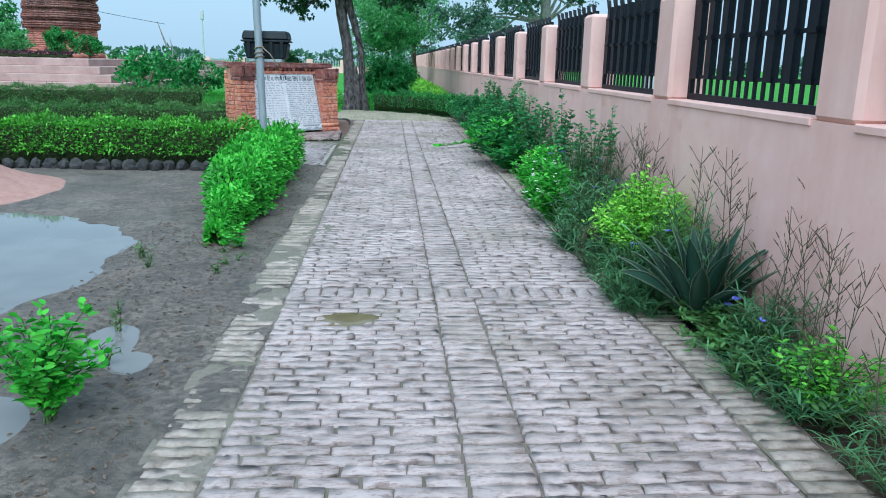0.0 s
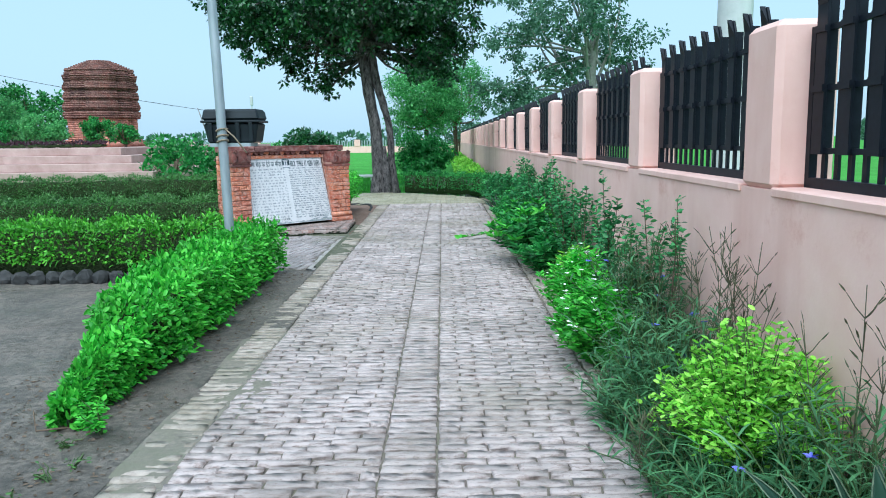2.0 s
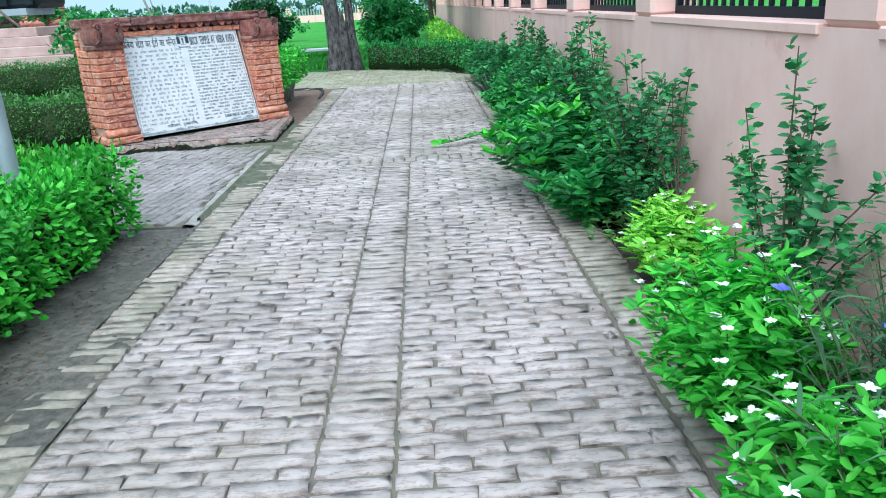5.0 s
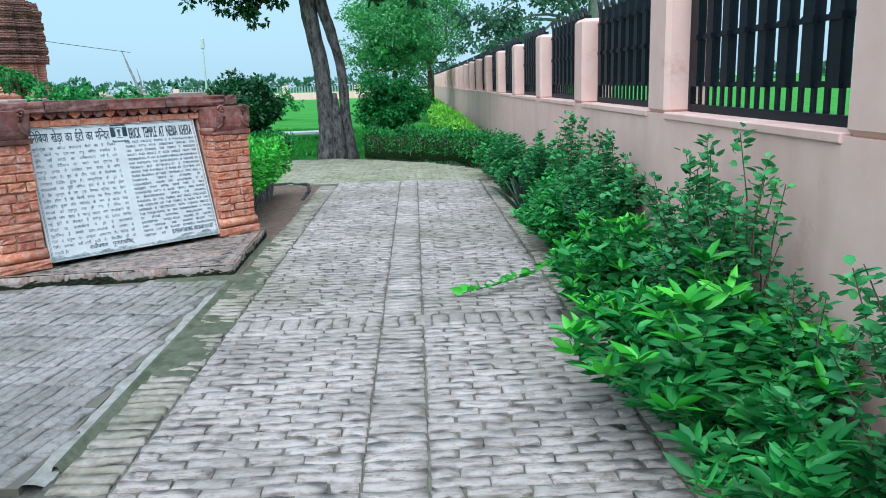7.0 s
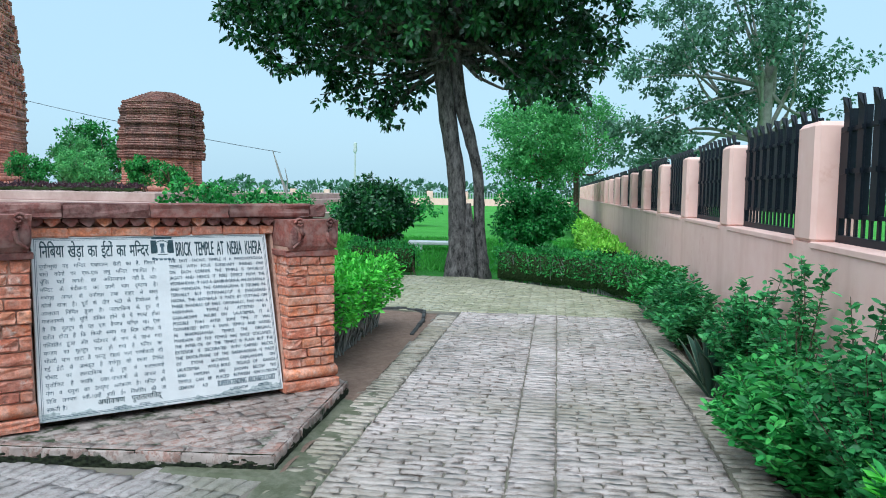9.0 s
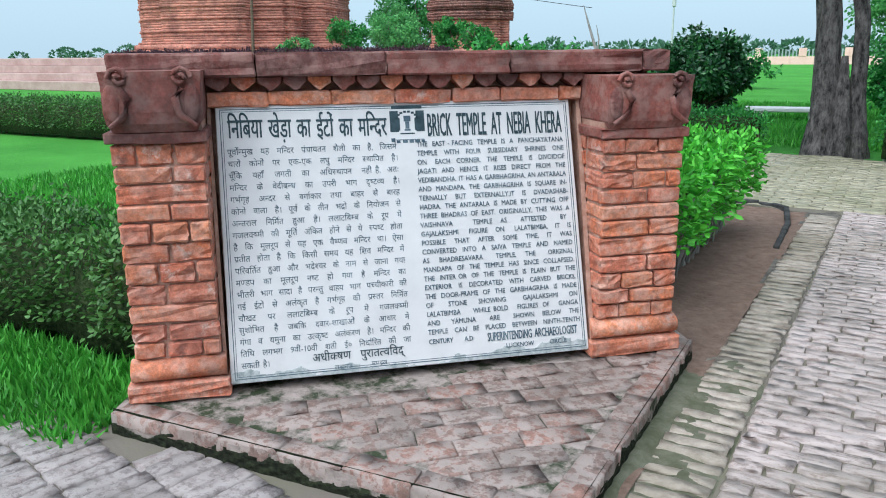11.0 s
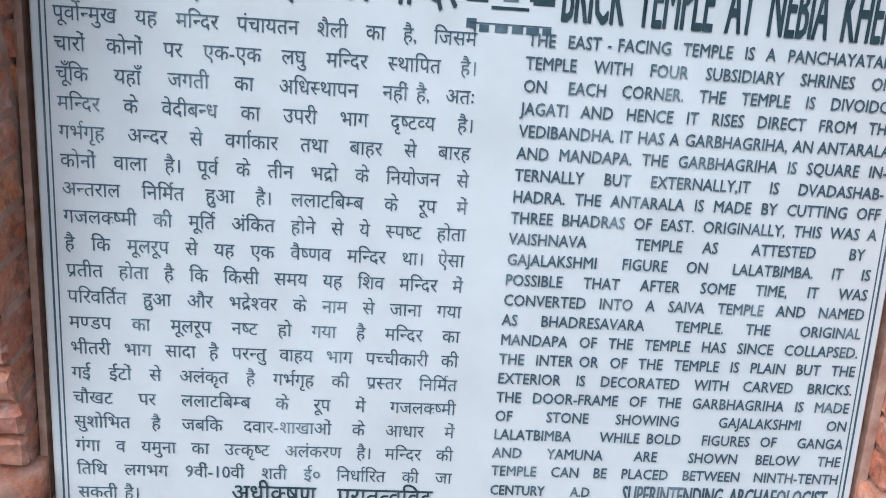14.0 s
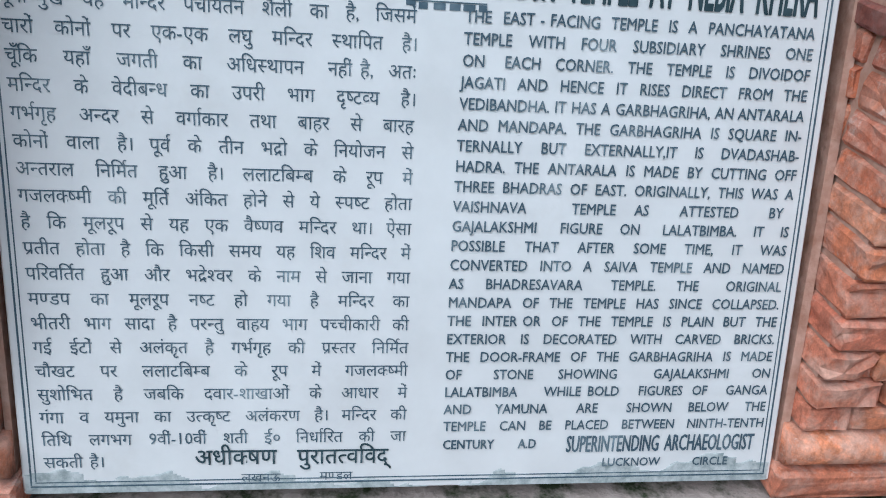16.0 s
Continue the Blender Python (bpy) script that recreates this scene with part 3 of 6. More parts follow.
def silt_z(x, y):
    fall = np.clip((x + 0.86 - 0.12 * np.sin(y * 1.3)) / 0.28, 0, 1) + np.clip((y - 6.2) / 1.5, 0, 1) + np.clip((-1.0 - y) / 1.0, 0, 1)
    return -0.0095 + 0.006 * waves(x, y, 2.3) + 0.0025 * waves(x, y, 9) - 0.016 * fall


tagged(new("silt_film", grid_mesh("silt_film", -1.165, -0.42, -2.0, 8.0, 60, 420, silt_z, WETSILT)), "brown rain silt washed over the path's edge bricks", "silt", kind="structure")


def moss_z(x, y):
    fall = np.clip((x + 1.02) / 0.2, 0, 1) + np.clip((y - 13.9) / 0.9, 0, 1) + np.clip((10.6 - y) / 0.9, 0, 1)
    z = -0.0055 + 0.0045 * waves(x, y, 3.1) + 0.003 * waves(x, y, 11) - 0.017 * fall
    return np.where((x < -1.19) & (y < 12.6), -0.05, np.where(x < -1.17, np.maximum(z, 0.006 - 0.02 * np.clip((y - 13.4) / 0.6, 0, 2)), z))


tagged(new("moss_film", grid_mesh("moss_film", -1.75, -0.8, 9.7, 14.7, 60, 240, moss_z, MOSS)), "dark olive moss and silt lying over the path edge", "moss", kind="structure")

# terrace before the monument: bricks laid along the monument's front
TERR_A, PLIN_A = radians(79), radians(43.95)
terrace = thing("terrace", Matrix(), "brick terrace laid on the slant before the monument", "terrace", kind="structure")
bm = bmesh.new()
poly = [(-1.26, 9.58), (-1.26, 12.2), (-1.175, 12.25), (-1.175, 12.8), (-2.9, 12.62), (-3.45, 12.52), (-3.45, 11.3), (-2.35, 9.62)]
top = [bm.verts.new((a, b, -0.014)) for a, b in poly]
bot = [bm.verts.new((a, b, -0.09)) for a, b in poly]
bm.faces.new(top)
for i in range(len(poly)):
    j = (i + 1) % len(poly)
    bm.faces.new([top[i], top[j], bot[j], bot[i]])
part("bedding", bm_mesh("bedding", bm, MORTAR), terrace)


def inside(px, py, pl):
    c = False
    for i in range(len(pl)):
        (xa, ya), (xb, yb) = pl[i], pl[i - 1]
        if (ya > py) != (yb > py) and px < (xb - xa) * (py - ya) / (yb - ya) + xa:
            c = not c
    return c


terr_chunks = []
ca, sa = math.cos(TERR_A), math.sin(TERR_A)
count = 0
for i in range(-75, 75):
    for j in range(-30, 30):
        u = (j + 0.012 * ((i * 7) % 5 - 2)) * 0.232
        w = i * 0.0775
        cx, cy = -2.2 + u * ca - w * sa, 11.3 + u * sa + w * ca
        corners = [(cx + du * ca - dw * sa, cy + du * sa + dw * ca) for du in (-0.1, 0.1) for dw in (-0.035, 0.035)]
        hits = sum(inside(a, b, poly) for a, b in corners)
        if hits >= 3:
            v_id = int(pr.integers(0, 6))
            z = pr.uniform(-0.006, 0.003)
            if count < 295 and cy > 11.2:
                m = Matrix.Translation((cx, cy, z)) @ Matrix.Rotation(TERR_A + pr.uniform(-0.02, 0.02), 4, "Z")
                part("brick", pool_mesh(("t", v_id), 0.225, 0.0705, TERRACE_P, "terr"), terrace, m=m)
                count += 1
            else:
                v, f = paver_piece(0.225, 0.0705, 0.05, int(pr.integers(0, 1 << 30)))
                rot = np.array([[ca, -sa, 0], [sa, ca, 0], [0, 0, 1]])
                terr_chunks.append((v @ rot.T + np.array([cx, cy, z]), f))
if terr_chunks:
    part("brick_field", np_mesh("brick_field", *join_np(terr_chunks), TERRACE), terrace)["kind"] = "stuff"

# cross path at the tree, mossy bricks
cross = thing("cross_path", Matrix(), "moss-stained yellowish brick path crossing below the tree", "path", kind="structure")
cpoly = [(1.39, 18.25), (1.39, 19.45), (0.6, 20.75), (-0.5, 21.75), (-1.2, 22.1), (-2.4, 22.1), (-4.6, 24.4), (-6.0, 24.2), (-3.4, 19.3), (-2.75, 18.0), (-1.95, 18.15), (-1.6, 18.25), (-1.33, 18.1)]
bm = bmesh.new()
top = [bm.verts.new((a, b, -0.012)) for a, b in cpoly]
bot = [bm.verts.new((a, b, -0.09)) for a, b in cpoly]
bm.faces.new(top)
for i in range(len(cpoly)):
    j = (i + 1) % len(cpoly)
    bm.faces.new([top[i], top[j], bot[j], bot[i]])
part("bedding", bm_mesh("bedding", bm, MORTAR), cross)
cchunks = []
for i in range(0, 70):
    for j in range(-36, 12):
        cx, cy = (j + (0.5 if i % 2 else 0)) * 0.236, 18.31 + i * 0.1
        if all(inside(cx + a, cy + b, cpoly) for a in (-0.1, 0.1) for b in (-0.03, 0.03)):
            v, f = paver_piece(0.226, 0.088, 0.05, int(pr.integers(0, 1 << 30)))
            cchunks.append((v + np.array([cx, cy, pr.uniform(-0.005, 0.004)]), f))
part("brick_field", np_mesh("brick_field", *join_np(cchunks), MOSSY), cross)["kind"] = "stuff"

# dark kerb stones round the soil bed
kerb = thing("kerb", Matrix(), "low dark brick-on-edge kerb round the soil bed", "kerb", kind="structure")
kp = [(-1.2, 16.6), (-1.24, 17.5), (-1.33, 18.1), (-1.45, 18.24), (-1.6, 18.3), (-1.78, 18.27), (-1.95, 18.2), (-2.5, 17.9)]
kme = None
for (xa, ya), (xb, yb) in zip(kp, kp[1:]):
    d = math.hypot(xb - xa, yb - ya)
    n = max(1, round(d / 0.11))
    for q in range(n):
        t = (q + 0.5) / n
        if kme is None:
            kme = box_mesh("brick", ROCK, -0.062, 0.062, -0.02, 0.02, -0.09, 0.018, bevel=0.006)
        part("brick", kme, kerb, m=Matrix.Translation((xa + (xb - xa) * t, ya + (yb - ya) * t, pr.uniform(-0.008, 0.008))) @ Matrix.Rotation(math.atan2(yb - ya, xb - xa), 4, "Z"))

# ---- boundary wall with its iron fence ----
WX, WX2, SILL, PTOP, PITCH, PY = 1.775, 2.05, 1.165, 1.92, 2.38, 6.94
wall = thing("wall_fence", Matrix(), "pink-plastered boundary wall with square pillars and stained lower part", "wall", kind="structure")
bm = box(bmesh.new(), WX, WX2, -9, 76, -0.3, SILL)
part("lower_wall", bm_mesh("lower_wall", bm, PINK), wall)
pil_me = bm_mesh("pillar", box(bmesh.new(), WX - 0.003, WX2 + 0.003, 0, 0.37, SILL - 0.004, PTOP, bevel=0.03), PINK)
sill_me = bm_mesh("sill", box(bmesh.new(), WX - 0.012, WX2 - 0.02, 0.372, PITCH - 0.002, SILL - 0.03, SILL + 0.012, bevel=0.006), PINK)
KS = range(-6, 29)
for kk in KS:
    m = Matrix.Translation((0, PY + kk * PITCH, 0))
    part("pillar", pil_me, wall, m=m)
    part("sill", sill_me, wall, m=m)

FX = 1.932
panel = thing("fence_panel", Matrix.Translation((FX, PY + 0.372, SILL + 0.012)), "black-painted iron fence panel with pointed slats set between wall pillars", "fence panel", "iron fence panels on the wall")
SPAN = PITCH - 0.374
bm = bmesh.new()
box(bm, -0.018, 0.018, 0.002, SPAN, 0.0, 0.045)
box(bm, -0.018, 0.018, 0.002, 0.04, 0.045, 0.70)
box(bm, -0.018, 0.018, SPAN - 0.038, SPAN, 0.045, 0.70)
part("frame", bm_mesh("frame", bm, IRON), panel)
rail_me = box_mesh("rail", IRON, -0.012, 0.006, 0.04, SPAN - 0.04, -0.012, 0.012)
for z in (0.165, 0.43, 0.68):
    part("rail", rail_me, panel, m=Matrix.Translation((0, 0, z)))
bm = bmesh.new()
w, d, z0, z1, z2 = 0.045, 0.028, 0.15, 0.80, 0.865
prof = [(-w, z0), (w, z0), (w, z1), (0.012, z2), (-0.012, z2), (-w, z1)]
f1 = [bm.verts.new((-d, a, b)) for a, b in prof]
f2 = [bm.verts.new((-d + 0.012, a, b)) for a, b in prof]
bm.faces.new(f1)
bm.faces.new(f2[::-1])
for i in range(6):
    j = (i + 1) % 6
    bm.faces.new([f1[i], f1[j], f2[j], f2[i]])
box(bm, -d + 0.013, 0.02, -w, -w + 0.008, z0, z1)
box(bm, -d - 0.010, -d - 0.001, -w * 1.05, w * 1.05, 0.415, 0.445)
box(bm, -d - 0.010, -d - 0.001, -w * 1.05, w * 1.05, 0.665, 0.69)
slat_me = bm_mesh("slat", bm, IRON)
bm = bmesh.new()
tipv = [bm.verts.new(c) for c in ((-d - 0.001, -w, z1 - 0.02), (-d - 0.001, w, z1 - 0.02), (-d - 0.03, 0.0, z2 + 0.006), (-d - 0.001, 0, z2 + 0.004))]
for q in ((0, 1, 2), (0, 2, 3), (1, 3, 2), (0, 3, 1)):
    bm.faces.new([tipv[i] for i in q])
tip_me = bm_mesh("slat_tip", bm, IRON)
bar_me = box_mesh("bar", IRON, 0.008, 0.022, -0.016, 0.016, 0.045, 0.74)
NS = 9
for i in range(NS):
    yy = SPAN * (i + 0.5) / NS
    part("slat", slat_me, panel, m=Matrix.Translation((0, yy, 0)))
    part("slat_tip", tip_me, panel, m=Matrix.Translation((0, yy, 0)))
    part("bar", bar_me, panel, m=Matrix.Translation((0, yy, 0)))
    if i < NS - 1:
        part("bar", bar_me, panel, m=Matrix.Translation((0, yy + SPAN / NS / 2, 0)))
for kk in KS:
    if kk:
        copy_thing(panel, Matrix.Translation((FX, PY + 0.372 + kk * PITCH, SILL + 0.012)))

# ---- monument with the information board ----
MX, MY, MA = -2.632, 12.90, math.degrees(math.atan2(0.694, 0.720))
mon = thing("monument", pose(MX, MY, 0, 0, 0, MA), "red brick monument wall with carved piers framing the information board", "monument")
MW = 1.481
PL0, PL1, PR0, PR1, DEPTH = -0.335, -0.015, 1.50, 1.86, 0.46
part("core", bm_mesh("core", box(box(box(bmesh.new(), PL0 + 0.03, PR1 - 0.03, 0.30, DEPTH - 0.02, 0.06, 1.27), PL0 + 0.02, PL1 - 0.008, 0.02, 0.31, 0.06, 1.2), PR0 + 0.012, PR1 - 0.02, 0.02, 0.31, 0.06, 1.2), RMORTAR), mon)


def shaped_brick(l, w, h, seed, chip=0.0028):
    r = np.random.default_rng(seed)
    bm = box(bmesh.new(), -l / 2, l / 2, -w / 2, w / 2, -h / 2, h / 2, bevel=min(0.007, h * 0.12))
    bmesh.ops.subdivide_edges(bm, edges=[e for e in bm.edges if e.calc_length() > 0.05], cuts=2, use_grid_fill=True)
    for vv in bm.verts:
        vv.co += Vector(r.uniform(-chip, chip, 3))
    if l > 0.09 and h < 0.12:
        # a worn front edge and a spalled corner
        for vv in bm.verts:
            if vv.co.y < 0:
                vv.co.y += abs(r.normal(0, 0.004)) + (0.018 * r.uniform() if vv.co.x * r.choice((-1, 1)) > l * 0.4 and r.uniform() < 0.35 else 0)
    return bm


bricks = {}


def mon_brick(x, y, z, l, w, h, mat, name="brick", tag="r"):
    key = (round(l, 2), round(w, 2), round(h, 3), tag, int(pr.integers(0, 6)))
    if key not in bricks:
        bricks[key] = bm_mesh("brick", shaped_brick(key[0], key[1], key[2], len(bricks) + 5), mat)
    return part(name, bricks[key], mon, m=Matrix.Translation((x, y, z)) @ Matrix.Rotation(pr.uniform(-0.02, 0.02), 4, "Z"))


def pier(x0, x1, outer_left):
    zc = 0.075
    rowk = 0
    mid = (x0 + x1) / 2
    # base course and carved roll
    mon_brick(mid, 0.15, zc + 0.035, x1 - x0 + 0.05, 0.36, 0.07, RED, "base_course")
    bm = bmesh.new()
    bmesh.ops.create_cone(bm, cap_ends=True, segments=14, radius1=0.045, radius2=0.045, depth=x1 - x0 + 0.02, matrix=Matrix.Rotation(radians(90), 4, "Y"))
    bmesh.ops.scale(bm, vec=(1, 1.3, 0.95), verts=bm.verts)
    part("carved_roll", bm_mesh("carved_roll", bm, RED, True), mon, "carved terracotta roll moulding", Matrix.Translation((mid, 0.03, zc + 0.115)))
    zc += 0.16
    while zc < 0.985:
        h = pr.choice([0.064, 0.072, 0.08])
        jut = pr.uniform(-0.008, 0.010)
        if rowk % 2:
            s = pr.uniform(0.4, 0.65)
            cuts = [x0, x0 + (x1 - x0) * s, x1]
        elif pr.uniform() < 0.3:
            cuts = [x0, x1]
        else:
            s = pr.uniform(0.25, 0.4)
            cuts = [x0, x0 + (x1 - x0) * s, x0 + (x1 - x0) * (s + 0.4), x1]
        for a, b in zip(cuts, cuts[1:]):
            mon_brick((a + b) / 2, 0.08 + jut, zc + h / 2, b - a - 0.008, 0.17, h - 0.008, RED)
        for side, xx in ((0, x0 + 0.07), (1, x1 - 0.07)):
            mon_brick(xx, 0.28, zc + h / 2, 0.135, 0.20, h - 0.009, RED)
            if (side == 0) == outer_left:
                mon_brick(xx, 0.42, zc + h / 2, 0.135, 0.075, h - 0.007, RED)
        zc += h
        rowk += 1
    # necking, carved capital with scrolls, abacus
    mon_brick(mid, 0.115, zc + 0.02, x1 - x0 + 0.02, 0.27, 0.04, CAPB, "necking")
    zc += 0.04
    bm = bmesh.new()
    x, yf = (x1 - x0) / 2, 0.15
    rings = [(0.86, 0.0), (0.96, 0.03), (1.0, 0.07), (1.0, 0.16), (1.03, 0.205)]
    prev = None
    for s, hz in rings:
        ring = [bm.verts.new((a * x * s, b * yf * s, hz)) for a, b in ((-1, -1), (-0.35, -1.1), (0.35, -1.1), (1, -1), (1, 1), (-1, 1))]
        if prev:
            for i in range(6):
                bm.faces.new([prev[i], prev[(i + 1) % 6], ring[(i + 1) % 6], ring[i]])
        else:
            bm.faces.new(ring[::-1])
        prev = ring
    bm.faces.new(prev)
    part("capital", bm_mesh("capital", bm, CAPB), mon, "weathered carved brick capital", Matrix.Translation((mid, 0.12, zc)))
    for sx in (-1, 1):
        bm = bmesh.new()
        bmesh.ops.create_uvsphere(bm, u_segments=12, v_segments=8, radius=0.055)
        bmesh.ops.scale(bm, vec=(0.55, 0.20, 1.2), verts=bm.verts)
        part("scroll", bm_mesh("scroll", bm, CAPB, True), mon, "", Matrix.Translation((mid + sx * x * 0.80, -0.032, zc + 0.10)))
        pts = [(0.035 * (1 - q / 14) * math.cos(q * 0.75) * sx, 0, 0.035 * (1 - q / 14) * math.sin(q * 0.75)) for q in range(13)]
        v, f = tube(pts, [0.009] * 13, 6)
        band = [(sx * x * 0.62, 0, 0.15), (sx * x * 0.48, 0, 0.115), (sx * x * 0.55, 0, 0.06), (sx * x * 0.88, 0, 0.02)]
        part("scroll_band", np_mesh("scroll_band", *tube(band, [0.012, 0.015, 0.014, 0.009], 6), CAPB), mon, "", Matrix.Translation((mid, -0.044, zc)))
        part("scroll_curl", np_mesh("scroll_curl", v, f, CAPB), mon, "", Matrix.Translation((mid + sx * x * 0.62, -0.046, zc + 0.185)))
    return zc


zc = pier(PL0, PL1, True)
pier(PR0, PR1, False)
# lintel courses over the board: scalloped course, dark cap
ntri = 16
for i in range(ntri):
    xx = PL1 + (PR0 - PL1) * (i + 0.5) / ntri
    bm = bmesh.new()
    hw = (PR0 - PL1) / ntri / 2 - 0.004
    j = pr.uniform(-0.006, 0.006, 7)
    pf = [(-hw, 0.052), (hw, 0.052), (hw, 0.034 + j[0]), (hw * 0.45 + j[1], 0.014 + j[2]), (j[3], j[4] * 0.7), (-hw * 0.45 + j[5], 0.014 + j[6]), (-hw, 0.034 + j[1])]
    a = [bm.verts.new((p, 0.0, q)) for p, q in pf]
    b = [bm.verts.new((p, 0.17, q)) for p, q in pf]
    bm.faces.new(a)
    bm.faces.new(b[::-1])
    for q in range(7):
        bm.faces.new([a[q], a[(q + 1) % 7], b[(q + 1) % 7], b[q]])
    part("scalloped_brick", bm_mesh("scalloped_brick", bm, RED if i % 3 == 1 else CAPB), mon, "", Matrix.Translation((xx, 0.212 + pr.uniform(-0.008, 0.008), 1.195)))
x = PL1
while x < PR0 - 0.02:
    l = min(pr.uniform(0.2, 0.27), PR0 - x)
    mon_brick(x + l / 2, 0.325, 1.165, l - 0.002, 0.20, 0.055, RED)
    x += l
x = PL0 - 0.012
while x < PR1 - 0.01:
    l = min(pr.uniform(0.4, 0.6), PR1 + 0.012 - x)
    mon_brick(x + l / 2, 0.325, 1.295, l - 0.005, 0.31, 0.088, CAPB, tag="cap")
    x += l
# rear and side faces
for zi in range(17):
    zz = 0.11 + zi * 0.066
    x = PL0 + (0.0 if zi % 2 else -0.1)
    while x < PR1:
        a, b = max(x, PL0), min(x + 0.23, PR1)
        if b - a > 0.04:
            mon_brick((a + b) / 2, DEPTH - 0.02, zz, b - a - 0.008, 0.08, 0.058, RED, tag="back")
        x += 0.23

# plaster surround of the board
for xa, xb in ((PL1 - 0.002, -0.004), (MW + 0.004, PR0 + 0.004)):
    bm = bmesh.new()
    vs = [bm.verts.new(c) for c in ((xa, 0.0, 0.08), (xb, 0.0, 0.08), (xb, 0.262, 1.15), (xa, 0.262, 1.15), (xa, 0.31, 0.08), (xb, 0.31, 0.08), (xb, 0.31, 1.15), (xa, 0.31, 1.15))]
    for q in ((0, 1, 2, 3), (4, 7, 6, 5), (0, 3, 7, 4), (1, 5, 6, 2), (0, 4, 5, 1), (3, 2, 6, 7)):
        bm.faces.new([vs[i] for i in q])
    part("jamb", bm_mesh("jamb", bm, RMORTAR), mon, "rough mortar jamb beside the board")

ca, sa = math.cos(PLIN_A), math.sin(PLIN_A)
# three-cornered brick plinth
plinth = thing("plinth", Matrix(), "low three-cornered brick plinth with black mossy edges", "plinth")
PZ = 0.078
tri = [(-2.90, 12.57), (-1.185, 12.735), (-1.235, 14.33), (-1.42, 14.55), (-3.1, 12.95)]
bm = bmesh.new()
top = [bm.verts.new((a, b, PZ - 0.014)) for a, b in tri]
bot = [bm.verts.new((a, b, -0.05)) for a, b in tri]
bm.faces.new(top)
for i in range(5):
    j = (i + 1) % 5
    bm.faces.new([top[i], top[j], bot[j], bot[i]])
part("slab", bm_mesh("slab", bm, SLAB_EDGE), plinth, "moss-blackened slab edge")


def edge_bricks(p, q, inset):
    (xa, ya), (xb, yb) = p, q
    d = math.hypot(xb - xa, yb - ya)
    n = round(d / 0.235)
    ang = math.atan2(yb - ya, xb - xa)
    nx, ny = -math.sin(ang), math.cos(ang)
    for i in range(n):
        t = (i + 0.5) / n
        l = d / n
        m = Matrix.Translation((xa + (xb - xa) * t + nx * inset, ya + (yb - ya) * t + ny * inset, PZ + pr.uniform(-0.003, 0.003))) @ Matrix.Rotation(ang, 4, "Z")
        part("brick", pool_mesh(("pe", i % 5), round(l - 0.006, 3), 0.105, PLINTH, "plinth_edge" + str(round(l, 2))), plinth, m=m)


edge_bricks(tri[0], tri[1], 0.05)
edge_bricks(tri[1], tri[2], 0.05)
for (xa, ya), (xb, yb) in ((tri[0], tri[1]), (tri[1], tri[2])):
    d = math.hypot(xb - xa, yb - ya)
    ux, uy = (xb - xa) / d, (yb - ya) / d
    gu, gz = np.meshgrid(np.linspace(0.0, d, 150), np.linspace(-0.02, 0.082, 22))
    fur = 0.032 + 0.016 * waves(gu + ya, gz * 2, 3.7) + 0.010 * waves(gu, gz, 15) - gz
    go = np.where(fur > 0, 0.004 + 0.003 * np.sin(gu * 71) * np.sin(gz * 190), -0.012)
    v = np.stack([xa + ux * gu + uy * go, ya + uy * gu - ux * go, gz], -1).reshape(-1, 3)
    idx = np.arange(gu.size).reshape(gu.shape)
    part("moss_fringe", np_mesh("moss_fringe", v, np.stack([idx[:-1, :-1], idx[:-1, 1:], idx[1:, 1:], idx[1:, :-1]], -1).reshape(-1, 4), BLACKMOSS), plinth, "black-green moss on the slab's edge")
inner = [(-2.72, 12.69), (-1.30, 12.83), (-1.35, 14.17)]
for i in range(-20, 20):
    for j in range(-12, 12):
        u, w = (j + (0.5 if i % 2 else 0)) * 0.228, i * 0.108
        cx, cy = -1.9 + u * ca - w * sa, 13.2 + u * sa + w * ca
        n_in = sum(inside(cx + du * ca - dw * sa, cy + du * sa + dw * ca, inner) for du in (-0.1, 0, 0.1) for dw in (-0.05, 0.05))
        if n_in >= 4:
            part("brick", pool_mesh(("pi", (i * 7 + j) % 6), 0.222, 0.102, PLINTH, "pl"), plinth, m=Matrix.Translation((cx, cy, PZ - 0.004 + pr.uniform(-0.002, 0.002))) @ Matrix.Rotation(PLIN_A, 4, "Z"))

# ---- information board ----
BT = math.degrees(math.atan2(0.2418, 1.026))
BH = 1.065
board = thing("information_board", pose(MX, MY, 0.107, 0, 0, MA) @ pose(0, 0, 0, -BT, 0, 0), "white stone information board with Hindi and English lettering in dark ink", "sign board")
# local frame: x along the board, z up the board, -y outwards
def edge_x(side, z):
    """The board's slightly tapering edges: left (0) or right (1) at a height up the board."""
    return 0.006 + 0.007 * z if side == 0 else 1.476 - 0.028 * z


